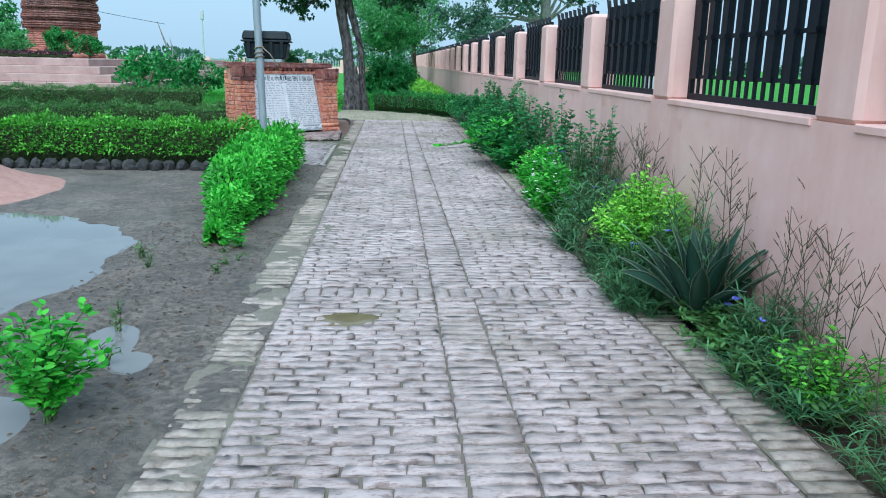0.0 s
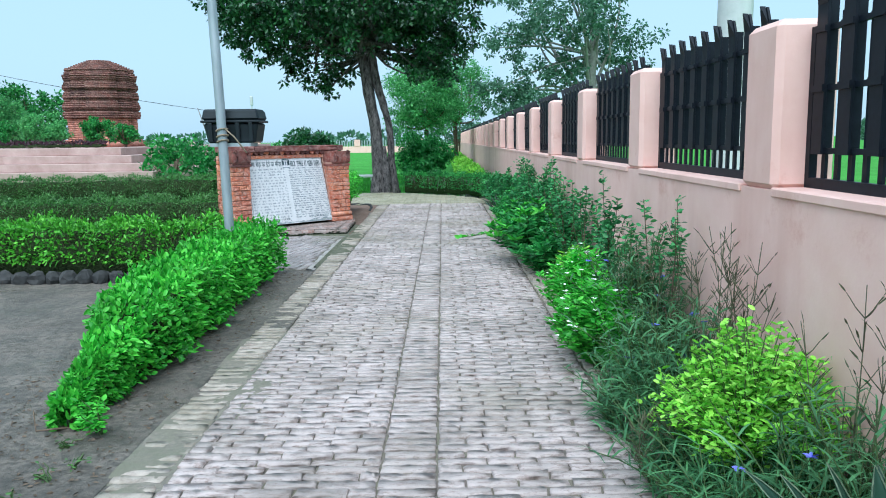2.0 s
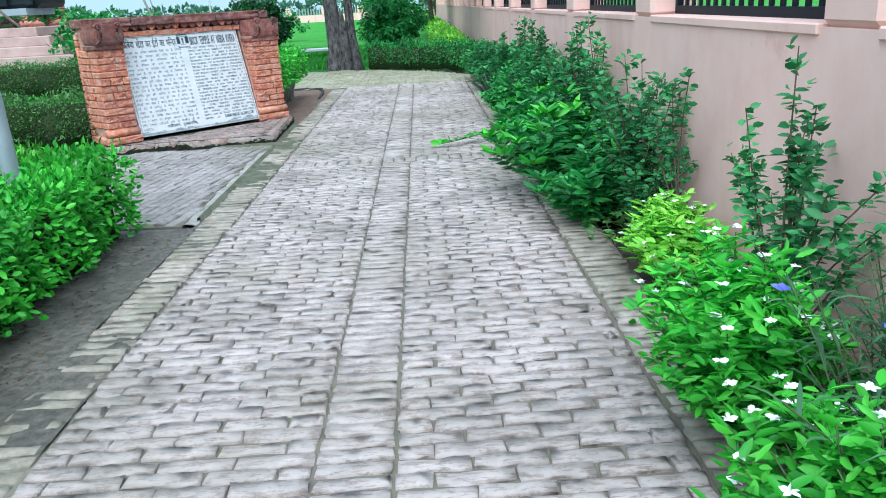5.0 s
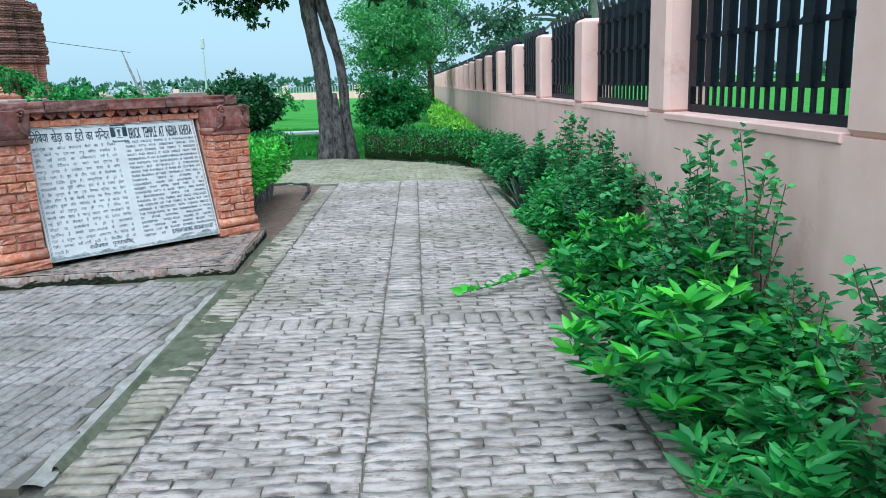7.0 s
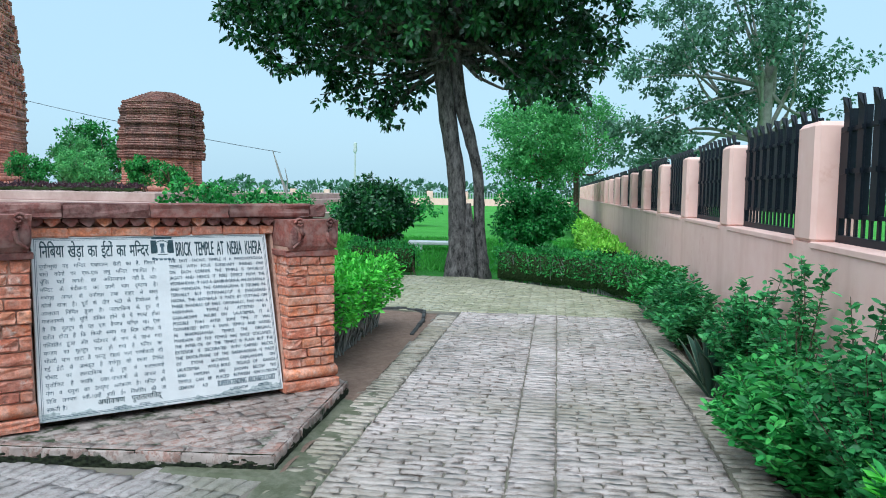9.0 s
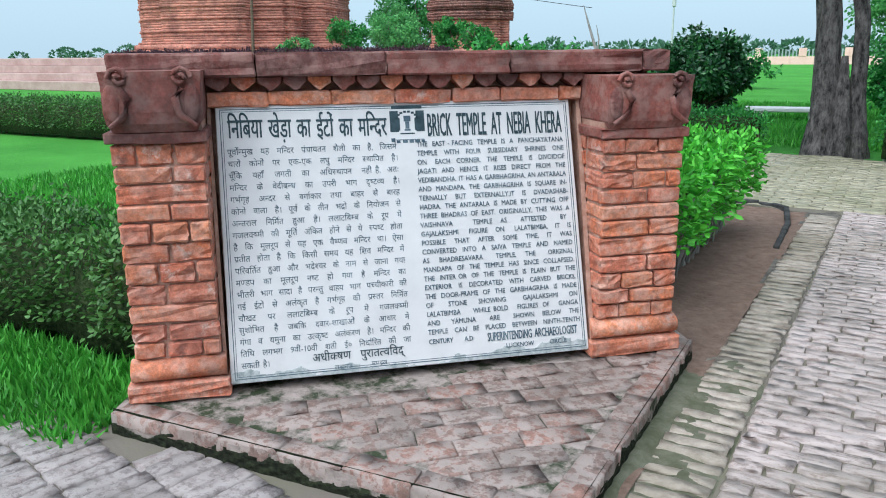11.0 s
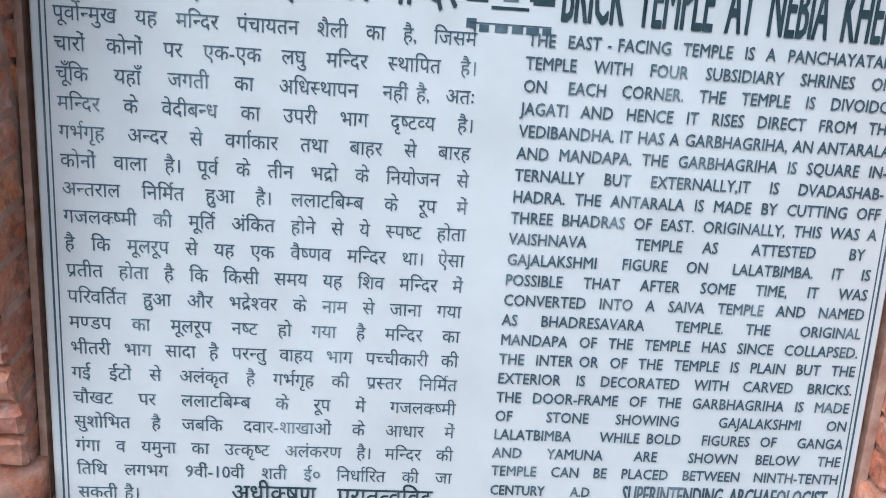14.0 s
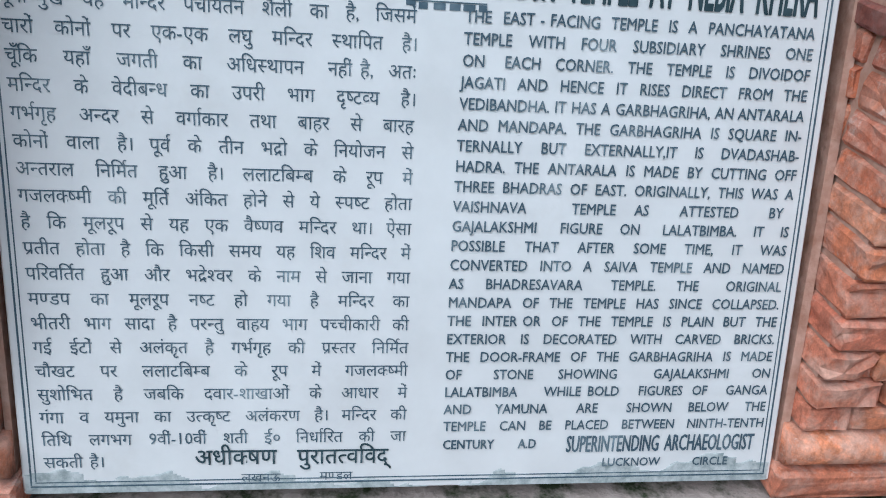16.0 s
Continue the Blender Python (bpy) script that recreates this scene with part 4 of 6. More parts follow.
bm = box(bmesh.new(), 0, 1, 0.0, 0.035, 0, BH, bevel=0.004)
for vv in bm.verts:
    vv.co.x = edge_x(int(vv.co.x > 0.5), vv.co.z) + (vv.co.x if vv.co.x < 0.5 else vv.co.x - 1)
part("slab", bm_mesh("slab", bm, STONE), board)
for off, wd in ((0.015, 0.003), (0.024, 0.0018)):
    bm = bmesh.new()
    for za, zb in ((off, off + wd), (BH - off - wd, BH - off)):
        box(bm, edge_x(0, za) + off, edge_x(1, za) - off, -0.0012, 0.0004, za, zb)
    for side, sg in ((0, 1), (1, -1)):
        za, zb = off + wd + 0.001, BH - off - wd - 0.001
        q = [bm.verts.new((edge_x(side, z) + sg * (off + o), yy, z)) for yy in (-0.0012, 0.0004) for z in (za, zb) for o in (0, wd)]
        for w in ((0, 1, 3, 2), (4, 6, 7, 5), (0, 4, 5, 1), (2, 3, 7, 6), (0, 2, 6, 4), (1, 5, 7, 3)):
            bm.faces.new([q[i] for i in w])
    part("border_line", bm_mesh("border_line", bm, INK), board, "engraved dark border line")

# grey silt dried on along the foot of the board
gx, gz = np.meshgrid(np.linspace(0.012, 1.468, 200), np.linspace(0.002, 0.085, 26))
silt = 0.024 + 0.016 * waves(gx, gz * 3, 3.3) + 0.010 * waves(gx, gz, 17) + 0.012 * (gx > 1.1) - gz
gy = np.where(silt > 0, -0.0006, 0.004)
idx = np.arange(gx.size).reshape(gx.shape)
part("silt_film", np_mesh("silt_film", np.stack([gx, gy, gz], -1).reshape(-1, 3), np.stack([idx[:-1, :-1], idx[:-1, 1:], idx[1:, 1:], idx[1:, :-1]], -1).reshape(-1, 4), SILT), board, "thin grey silt stain along the foot")


def outline(text):
    """The outline of a text in the built-in font at size 1: vertices (n, 2), triangles."""
    cu = bpy.data.curves.new("word", "FONT")
    cu.body, cu.size, cu.resolution_u = text, 1.0, 2
    ob = bpy.data.objects.new("word", cu)
    me = bpy.data.meshes.new_from_object(ob)
    me.calc_loop_triangles()
    v = np.zeros(len(me.vertices) * 3)
    me.vertices.foreach_get("co", v)
    f = np.zeros(len(me.loop_triangles) * 3, dtype=np.int32)
    me.loop_triangles.foreach_get("vertices", f)
    bpy.data.objects.remove(ob)
    bpy.data.curves.remove(cu)
    bpy.data.meshes.remove(me)
    return v.reshape(-1, 3)[:, :2], f.reshape(-1, 3)


def cut_right(v, f, x):
    """The part of an outline that lies left of x."""
    vs, fs = [], []
    for t in f:
        p = [v[i] for i in t]
        q = []
        for i in range(3):
            a, b = p[i], p[(i + 1) % 3]
            if a[0] <= x:
                q.append(a)
            if (a[0] <= x) != (b[0] <= x):
                q.append(a + (b - a) * (x - a[0]) / (b[0] - a[0]))
        fs += [(len(vs), len(vs) + i, len(vs) + i + 1) for i in range(1, len(q) - 1)]
        if len(q) > 2:
            vs += q
    return np.array(vs).reshape(-1, 2), np.array(fs, dtype=np.int32).reshape(-1, 3)


def stroke(pts, w):
    """A flat pen stroke along points."""
    p = np.asarray(pts, float)
    t = np.gradient(p, axis=0)
    t /= np.linalg.norm(t, axis=1)[:, None]
    o = np.stack([-t[:, 1], t[:, 0]], 1) * w / 2
    n = len(p)
    f = [(i, i + 1, n + i) for i in range(n - 1)] + [(i + 1, n + i + 1, n + i) for i in range(n - 1)]
    return np.concatenate([p + o, p - o]), np.array(f)


VIRAMA, SHORT_I, RA = "\u094d", "\u093f", "\u0930"
letters = {}


def letter(text):
    """Outline and advance of a letter with its marks."""
    if text not in letters:
        v, f = outline(text)
        letters[text] = (v, f, outline(text + "\u0964")[0][:, 0].max() - 0.275 if ord(text[0]) > 0x8ff and text != "\u0964" else v[:, 0].max() + 0.06)
    return letters[text]


def half(ch):
    """A half consonant: the letter without its upright stem."""
    v, f, adv = letter(ch)
    foot = v[(np.abs(v[:, 1]) < 0.004) & (v[:, 0] > adv * 0.5), 0]
    if ch == "\u0915":
        x = adv - 0.13
    elif len(foot) and ch not in "\u0926\u091f\u0939":
        x = foot.max() - 0.082
    else:
        x = adv - 0.02
    return (*cut_right(v, f, x), x)


def indic(word):
    """A Hindi word as it is written: half letters, the short i before its cluster, the two forms of a joined ra."""
    out, pen, i = [], 0.0, 0
    while i < len(word):
        j = i
        cluster = [word[i]]
        j += 1
        cons = 0x915 <= ord(word[i]) <= 0x939
        while cons and j + 1 < len(word) and word[j] == VIRAMA:
            cluster.append(word[j + 1])
            j += 2
        marks = ""
        while j < len(word) and (0x900 <= ord(word[j]) <= 0x903 or 0x93a <= ord(word[j]) <= 0x94f):
            marks += word[j]
            j += 1
        hook = len(cluster) > 1 and cluster[0] == RA
        slash = len(cluster) > 1 and cluster[-1] == RA
        body = cluster[1:] if hook else cluster
        body = body[:-1] if slash and len(body) > 1 else body
        if SHORT_I in marks:
            v, f, adv = letter(SHORT_I)
            stem = outline(SHORT_I + "\u0915")[0][:, 0].max() - 0.777
            out.append((v + np.array([pen, 0]), f))
            pen += stem
            marks = marks.replace(SHORT_I, "")
        for ch in body[:-1]:
            v, f, adv = half(ch)
            out.append((v + np.array([pen, 0]), f))
            pen += adv
        v, f, adv = letter(body[-1] + marks)
        out.append((v + np.array([pen, 0]), f))
        if slash:
            xs = pen + letter(body[-1])[2] - 0.17
            out.append(stroke([(xs, 0.20), (xs - 0.12, 0.10), (xs - 0.24, -0.01)], 0.07))
        pen += adv
        if hook:
            a = np.linspace(0.7, 4.5, 9)
            out.append(stroke(np.stack([pen - 0.07 + 0.10 * np.cos(a), 0.745 + 0.115 * np.sin(a)], 1), 0.06))
        i = j
    v, f = join_np(out)
    return v, f, v[:, 0].max()


def glyphs(word, size, squeeze):
    """A word's flat outline at its size: vertices, triangles, width."""
    if ord(word[0]) > 0x8ff:
        v, f, w = indic(word)
    else:
        v, f = outline(word)
        w = v[:, 0].max()
    v = np.c_[v, np.zeros(len(v))] * np.array([size * squeeze, size, 1])
    return v, f, w * size * squeeze


def text_line(words, x0, x1, z0, z1, size, squeeze, mat, bold=0.0):
    """Words set out from x0 to x1 on a baseline from z0 to z1; more blanks between two words make a wider gap."""
    found = words.split(" ")
    blanks, names = [], []
    for w in found:
        if w:
            names.append(w)
            blanks.append(1)
        else:
            blanks[-1] += 1
    items = [glyphs(w, size, squeeze) for w in names]
    total, units = sum(i[2] for i in items), sum(blanks[:-1])
    if x1 is None:
        gap = size * 0.35
    else:
        gap = (x1 - x0 - total) / max(1, units)
        if units and gap * units / (len(items) - 1) < size * 0.22:
            s = (x1 - x0) / (total + size * 0.3 * (len(items) - 1))
            items = [(v * np.array([s, 1, 1]), f, w * s) for v, f, w in items]
            gap = (x1 - x0 - total * s) / units
        elif not units:
            s = (x1 - x0) / total
            items = [(v * np.array([s, 1, 1]), f, w * s) for v, f, w in items]
    line, x = part("text_line", None, board), x0
    xe = x1 if x1 is not None else x0 + 1
    for (v, f, w), n in zip(items, blanks):
        zb = z0 + (z1 - z0) * (x - x0) / (xe - x0)
        p = np.stack([v[:, 0] + x, np.full(len(v), -0.0014), v[:, 1] + zb], 1)
        chunks = [(p, f)]
        if bold:
            chunks += [(p + np.array([bold, -0.0003, 0]), f), (p + np.array([-bold, -0.0006, 0]), f)]
            chunks += [(p + np.array([0, -0.0009, bold * 0.6]), f), (p + np.array([0, -0.0012, -bold * 0.6]), f)]
        part("word", np_mesh("word", *join_np(chunks), mat), line)
        x += w + gap * n
    return line


text_line("निबिया खेड़ा का ईटों का मन्दिर", 0.056, 0.668, 0.940, 0.932, 0.108, 0.72, DARKINK, 0.0011)
text_line("BRICK TEMPLE AT NEBIA KHERA", 0.832, 1.407, 0.924, 0.922, 0.131, 0.50, DARKINK, 0.0013)
HINDI = ("पूर्वोन्मुख यह मन्दिर पंचायतन शैली का है, जिसमें|चारों कोनों पर एक-एक लघु मन्दिर स्थापित है।|चूँकि   यहाँ   जगती   का   अधिस्थापन   नहीं है,  अतः|मन्दिर के वेदीबन्ध का उपरी भाग दृष्टव्य है।|"
         "गर्भगृह अन्दर से वर्गाकार तथा बाहर से बारह|कोनों वाला है। पूर्व के तीन भद्रो के नियोजन से|अन्तराल निर्मित हुआ है। ललाटबिम्ब के रूप में|गजलक्ष्मी की मूर्ति अंकित होने से ये स्पष्ट होता|"
         "है कि मूलरूप से यह एक वैष्णव मन्दिर था। ऐसा|प्रतीत होता है कि किसी समय यह शिव मन्दिर में|परिवर्तित हुआ और भद्रेश्वर के नाम से जाना गया|मण्डप का मूलरूप नष्ट हो गया है मन्दिर का|"
         "भीतरी भाग सादा है परन्तु वाह्य भाग पच्चीकारी की|गई ईटों से अलंकृत है गर्भगृह की प्रस्तर निर्मित|चौखट पर ललाटबिम्ब के रूप में गजलक्ष्मी|सुशोभित है जबकि द्वार-शाखाओं के आधार में|"
         "गंगा व यमुना का उत्कृष्ट अलंकरण है। मन्दिर की|तिथि लगभग 9वीं-10वीं शती ई० निर्धारित की जा|सकती है।").split("|")


for i, s in enumerate(HINDI):
    z = 0.876 - i * 0.04556
    last = i == len(HINDI) - 1
    text_line(s, 0.048, None if last else 0.703 + 0.0006 * i, z, z + 0.001, 0.0335, 0.90, INK)
text_line("अधीक्षण पुरातत्वविद्", 0.317, 0.686, 0.058, 0.056, 0.047, 0.9, DARKINK, 0.0002)
text_line("लखनऊ मण्डल", 0.402, 0.612, 0.020, 0.022, 0.026, 1.0, INK)
ENGLISH = ("THE  EAST - FACING  TEMPLE  IS  A  PANCHAYATANA|TEMPLE WITH FOUR SUBSIDIARY SHRINES ONE|ON    EACH   CORNER.   THE   TEMPLE   IS   DIVOIDOF|JAGATI AND HENCE IT RISES DIRECT FROM THE|"
           "VEDIBANDHA. IT HAS A GARBHAGRIHA, AN ANTARALA|AND MANDAPA. THE GARBHAGRIHA IS SQUARE IN-|TERNALLY BUT EXTERNALLY,IT IS DVADASHAB-|HADRA. THE ANTARALA IS MADE BY CUTTING OFF|"
           "THREE BHADRAS OF EAST. ORIGINALLY, THIS WAS A|VAISHNAVA       TEMPLE   AS     ATTESTED     BY|GAJALAKSHMI    FIGURE   ON    LALATBIMBA.   IT   IS|POSSIBLE THAT AFTER SOME TIME, IT WAS|CONVERTED INTO A SAIVA TEMPLE AND NAMED|"
           "AS   BHADRESAVARA    TEMPLE.   THE    ORIGINAL|MANDAPA OF THE TEMPLE HAS SINCE COLLAPSED.|THE  INTER OR  OF  THE  TEMPLE  IS  PLAIN  BUT  THE|EXTERIOR IS DECORATED WITH CARVED BRICKS.|THE DOOR-FRAME OF THE GARBHAGRIHA IS MADE|"
           "OF     STONE    SHOWING      GAJALAKSHMI    ON|LALATBIMBA        WHILE  BOLD      FIGURES   OF      GANGA|AND    YAMUNA     ARE     SHOWN   BELOW   THE|TEMPLE CAN BE PLACED BETWEEN NINTH-TENTH").split("|")
for i, s in enumerate(ENGLISH):
    z = 0.883 - i * 0.0362
    text_line(s, 0.784 - 0.004 * math.sin(i * 0.15), (1.394 if i == 9 else 1.410) + 0.0014 * i, z, z + 0.002, 0.0290, 0.85, INK, 0.00035)
text_line("CENTURY A.D", 0.785, 0.970, 0.084, 0.084, 0.0280, 0.80, INK, 0.0006)
text_line("SUPERINTENDING ARCHAEOLOGIST", 1.032, 1.425, 0.074, 0.075, 0.051, 0.46, INK, 0.0009)
text_line("LUCKNOW CIRCLE", 1.109, 1.375, 0.041, 0.040, 0.026, 0.9, INK, 0.0004)
# emblem: an arch between two dark blocks, as plain shapes
bm = bmesh.new()
for xa, xb, za, zb in ((0.682, 0.716, 0.945, 1.028), (0.788, 0.822, 0.945, 1.028), (0.690, 0.814, 1.036, 1.050), (0.722, 0.782, 0.935, 0.940), (0.716, 0.722, 0.95, 1.0), (0.782, 0.788, 0.95, 1.0)):
    box(bm, xa, xb, -0.0014, 0.0004, za, zb)
for q in range(8):
    a = math.pi * (q + 0.5) / 8
    box(bm, 0.752 + 0.042 * math.cos(a) - 0.006, 0.752 + 0.042 * math.cos(a) + 0.006, -0.0014, 0.0004, 0.995 + 0.030 * math.sin(a) - 0.004, 0.995 + 0.030 * math.sin(a) + 0.004)
part("emblem", bm_mesh("emblem", bm, DARKINK), board, "dark printed arch emblem")
bm = bmesh.new()
for xa, xb, za, zb in ((0.740, 0.764, 0.948, 0.956), (0.744, 0.760, 0.957, 0.985), (0.738, 0.766, 0.986, 1.008), (0.684, 0.82, 0.912, 0.914), (0.684, 0.70, 0.905, 0.9195), (0.705, 0.72, 0.9, 0.911), (0.73, 0.75, 0.9, 0.911), (0.757, 0.775, 0.9, 0.911), (0.78, 0.80, 0.9, 0.911), (0.806, 0.82, 0.9, 0.911)):
    box(bm, xa, xb, -0.0014, 0.0004, za, zb)
part("emblem_detail", bm_mesh("emblem_detail", bm, INK), board)

# ---- hedges ----


def hedge(name, line, width, height, mat, density, leaf, label, z0=-0.03, skirt=0.16, rounded=0.1, hmul=None, group="clipped hedges", bare=16, core=None, wood=None):
    """A clipped hedge along a line of x, y points: leaf mass on top of bare stems."""
    r = np.random.default_rng(hash_of(name + label))
    pts = np.array(line, float)
    seg = np.linalg.norm(np.diff(pts, axis=0), axis=1)
    total = seg.sum()
    cum = np.concatenate([[0], np.cumsum(seg)])

    def at(s):
        x = np.interp(s, cum, pts[:, 0])
        y = np.interp(s, cum, pts[:, 1])
        e = 0.05
        dx = np.interp(np.minimum(s + e, total), cum, pts[:, 0]) - np.interp(np.maximum(s - e, 0), cum, pts[:, 0])
        dy = np.interp(np.minimum(s + e, total), cum, pts[:, 1]) - np.interp(np.maximum(s - e, 0), cum, pts[:, 1])
        ln = np.hypot(dx, dy) + 1e-9
        return x, y, dx / ln, dy / ln

    h = thing(name, Matrix.Translation((pts[0][0], pts[0][1], 0)), label, "hedge", group)
    o = np.array([pts[0][0], pts[0][1], 0])
    peri = 2 * (height - skirt) + width
    n = int(density * total * peri)
    s = r.uniform(-0.04, total + 0.04, n)
    q = r.uniform(0, peri, n)
    side_h = height - skirt
    lat = np.where(q < side_h, -width / 2, np.where(q > side_h + width, width / 2, q - side_h - width / 2))
    zz = np.where(q < side_h, skirt + q, np.where(q > side_h + width, skirt + (q - side_h - width), height))
    nl = np.where(q < side_h, -1.0, np.where(q > side_h + width, 1.0, 0.0))
    nz = np.where((q >= side_h) & (q <= side_h + width), 1.0, 0.15)
    lump = 0.04 * np.sin(s * 7.3 + lat * 3) + 0.03 * np.sin(s * 17 + zz * 9) + 0.03 * r.standard_normal(n)
    depth = np.abs(r.standard_normal(n)) * 0.05
    edge = np.clip((zz - (height - rounded)) / rounded, 0, 1) * rounded * 0.45
    lat = lat + nl * (lump - depth - edge)
    zz = zz + np.where(nz > 0.5, lump - depth, 0)
    hm = np.ones(n) if hmul is None else np.interp(s / total, [a for a, _ in hmul], [b for _, b in hmul])
    zz = zz * hm
    lat = lat * np.clip(1.5 * hm - 0.5, 0.2, 1)
    x, y, dx, dy = at(np.clip(s, 0, total))
    pos = np.stack([x - dy * lat + dx * (s - np.clip(s, 0, total)), y + dx * lat + dy * (s - np.clip(s, 0, total)), zz + z0], 1) - o
    out = np.stack([-dy * nl, dx * nl, nz], 1) + 0.55 * r.standard_normal((n, 3))
    v, f = leaf_set(pos, out, leaf, leaf * 0.55, 0.1, 0.4, r)
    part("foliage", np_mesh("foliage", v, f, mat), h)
    # closed dark core, so gaps in the leaves read as self-shading
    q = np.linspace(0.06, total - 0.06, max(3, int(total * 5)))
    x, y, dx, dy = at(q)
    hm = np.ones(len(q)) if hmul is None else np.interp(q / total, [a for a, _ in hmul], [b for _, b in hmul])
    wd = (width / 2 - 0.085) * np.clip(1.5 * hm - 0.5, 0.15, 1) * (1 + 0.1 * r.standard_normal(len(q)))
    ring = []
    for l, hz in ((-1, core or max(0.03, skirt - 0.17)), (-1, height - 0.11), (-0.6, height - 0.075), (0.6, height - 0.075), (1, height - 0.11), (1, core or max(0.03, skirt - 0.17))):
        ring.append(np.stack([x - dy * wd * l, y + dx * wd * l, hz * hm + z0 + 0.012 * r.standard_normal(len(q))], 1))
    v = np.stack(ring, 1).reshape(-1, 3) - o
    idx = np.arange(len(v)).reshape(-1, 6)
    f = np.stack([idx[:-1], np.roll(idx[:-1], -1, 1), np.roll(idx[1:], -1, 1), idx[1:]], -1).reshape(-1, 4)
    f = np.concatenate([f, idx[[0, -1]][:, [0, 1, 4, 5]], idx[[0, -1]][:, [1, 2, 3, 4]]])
    part("twig_mass", np_mesh("twig_mass", v, f, INNER_SHADE), h, "solid core for the inner twigs, coloured dark as the shade among them")["kind"] = "stuff"
    m = int(total * bare)
    chunks = []
    for _ in range(m):
        ss = r.uniform(0, total)
        x, y, dx, dy = at(np.array([ss]))
        l0 = r.uniform(-0.12, 0.12) * width
        l1 = r.uniform(-0.48, 0.48) * width
        hh = height * 0.85 * (1 if hmul is None else np.interp(ss / total, [a for a, _ in hmul], [b for _, b in hmul]))
        p = [(x[0] - dy[0] * (l0 + (l1 - l0) * t) + r.normal(0, 0.015) + dx[0] * r.normal(0, 0.04) * t, y[0] + dx[0] * (l0 + (l1 - l0) * t) + dy[0] * r.normal(0, 0.1) * t, z0 - 0.03 + t * hh) for t in (0, 0.3, 0.6, 1)]
        chunks.append(tube(np.array(p) - o, [0.009, 0.007, 0.005, 0.003], 4))
    v, f = join_np(chunks)
    part("stem_mass", np_mesh("stem_mass", v, f, wood or TWIG), h)["kind"] = "stuff"
    return h


hedge("hedge", [(-1.62, 4.8), (-1.68, 6.5), (-1.74, 8.3), (-1.74, 9.4)], 0.48, 0.53, L_BRIGHT, 3000, 0.05, "fresh bright-green clipped hedge along the path", hmul=[(0, 0.32), (0.07, 0.5), (0.16, 0.78), (0.3, 1), (1, 1)], skirt=0.08)
hedge("hedge", [(-2.0, 9.28), (-5, 9.28), (-10.5, 9.25)], 0.5, 0.60, L_HEDGE, 1900, 0.05, "green clipped hedge with bare stems behind a row of stones", skirt=0.2, bare=45)
hedge("hedge", [(-3.15, 13.25), (-6, 13.2), (-13, 13.1)], 0.55, 0.58, L_DARKHEDGE, 2300, 0.036, "dark flat-topped clipped hedge beside the monument")
hedge("hedge", [(-5.2, 19.9), (-9, 19.6), (-18, 19.2)], 0.6, 0.62, L_DARKHEDGE, 1300, 0.045, "dark flat-topped clipped hedge before the temple lawn")
hedge("hedge", [(-1.72, 14.75), (-1.72, 15.8), (-1.72, 17.1)], 0.55, 0.74, L_BRIGHT, 1900, 0.05, "clipped hedge with bright top and bare grey stems beside the monument", skirt=0.36, bare=200, core=0.56, wood=PALEBARK)
hedge("hedge", [(-3.6, 23.2), (-2.9, 22.75), (-2.25, 22.45)], 0.36, 0.52, L_BUSH, 1300, 0.05, "clipped hedge curving up to the tree")
hedge("hedge", [(-0.75, 22.15), (0.2, 21.6), (0.95, 20.8), (1.55, 19.75)], 0.36, 0.56, L_BUSH, 1300, 0.05, "thin clipped hedge curving from the tree to the wall", bare=60, wood=PALEBARK)
hedge("hedge", [(1.15, 23.0), (1.15, 35), (1.1, 62)], 0.6, 0.52, L_GOLD, 480, 0.09, "bright green hedge running along the wall")

# stones along the foot of the hedge
row_r = np.random.default_rng(5)
for i in range(42):
    bm = bmesh.new()
    bmesh.ops.create_icosphere(bm, subdivisions=2, radius=0.09)
    for vv in bm.verts:
        vv.co = Vector((vv.co.x * row_r.uniform(0.95, 1.2), vv.co.y * 0.75, vv.co.z * 1.0)) + Vector(row_r.uniform(-0.014, 0.014, 3))
    st = new("edging_stone", bm_mesh("edging_stone", bm, ROCK))
    st.matrix_world = pose(-2.1 - i * 0.165 + row_r.uniform(-0.03, 0.03), 8.93 + row_r.uniform(-0.03, 0.03), 0.03, 0, 0, row_r.uniform(0, 360))
    tagged(st, "dark rough edging stone set in mud before the hedge", "stone", "edging stones")

# ---- steel pole with the black tank ----
pole = thing("steel_pole", pose(-1.85, 8.78, 0, 0, -1.5, 0), "leaning galvanised steel pole with hanging ropes behind the hedge", "pole")
v, f = tube([(0, 0, -0.1), (0, 0, 2), (-0.01, 0, 4), (0, 0, 7)], [0.047, 0.046, 0.044, 0.04], 14)
me = np_mesh("shaft", v, f, STEEL)
part("shaft", me, pole)
for zz in (1.42, 1.47, 1.53, 2.9, 2.93):
    pts = [(0.055 * math.cos(a), 0.055 * math.sin(a), zz + 0.012 * math.sin(a * 1.5)) for a in np.linspace(0, 6.3, 15)]
    part("rope_turn", np_mesh("rope_turn", *tube(pts, [0.009] * 15, 6), ROPE), pole)
pts = [(-0.05, -0.03, 2.9), (-0.10, -0.04, 3.1), (-0.12, -0.02, 3.4), (-0.10, 0, 3.8), (-0.13, 0, 4.3), (-0.05, 0, 4.8)]
part("rope", np_mesh("rope", *tube(pts, [0.007] * 6, 6), ROPE), pole, "loose hanging rope")
pts = [(0.05, -0.04, 1.53), (0.14, -0.10, 1.46), (0.2, -0.06, 1.36), (0.23, 0.0, 1.30)]
part("rope", np_mesh("rope", *tube(pts, [0.007] * 4, 6), ROPE), pole, "loose hanging rope")

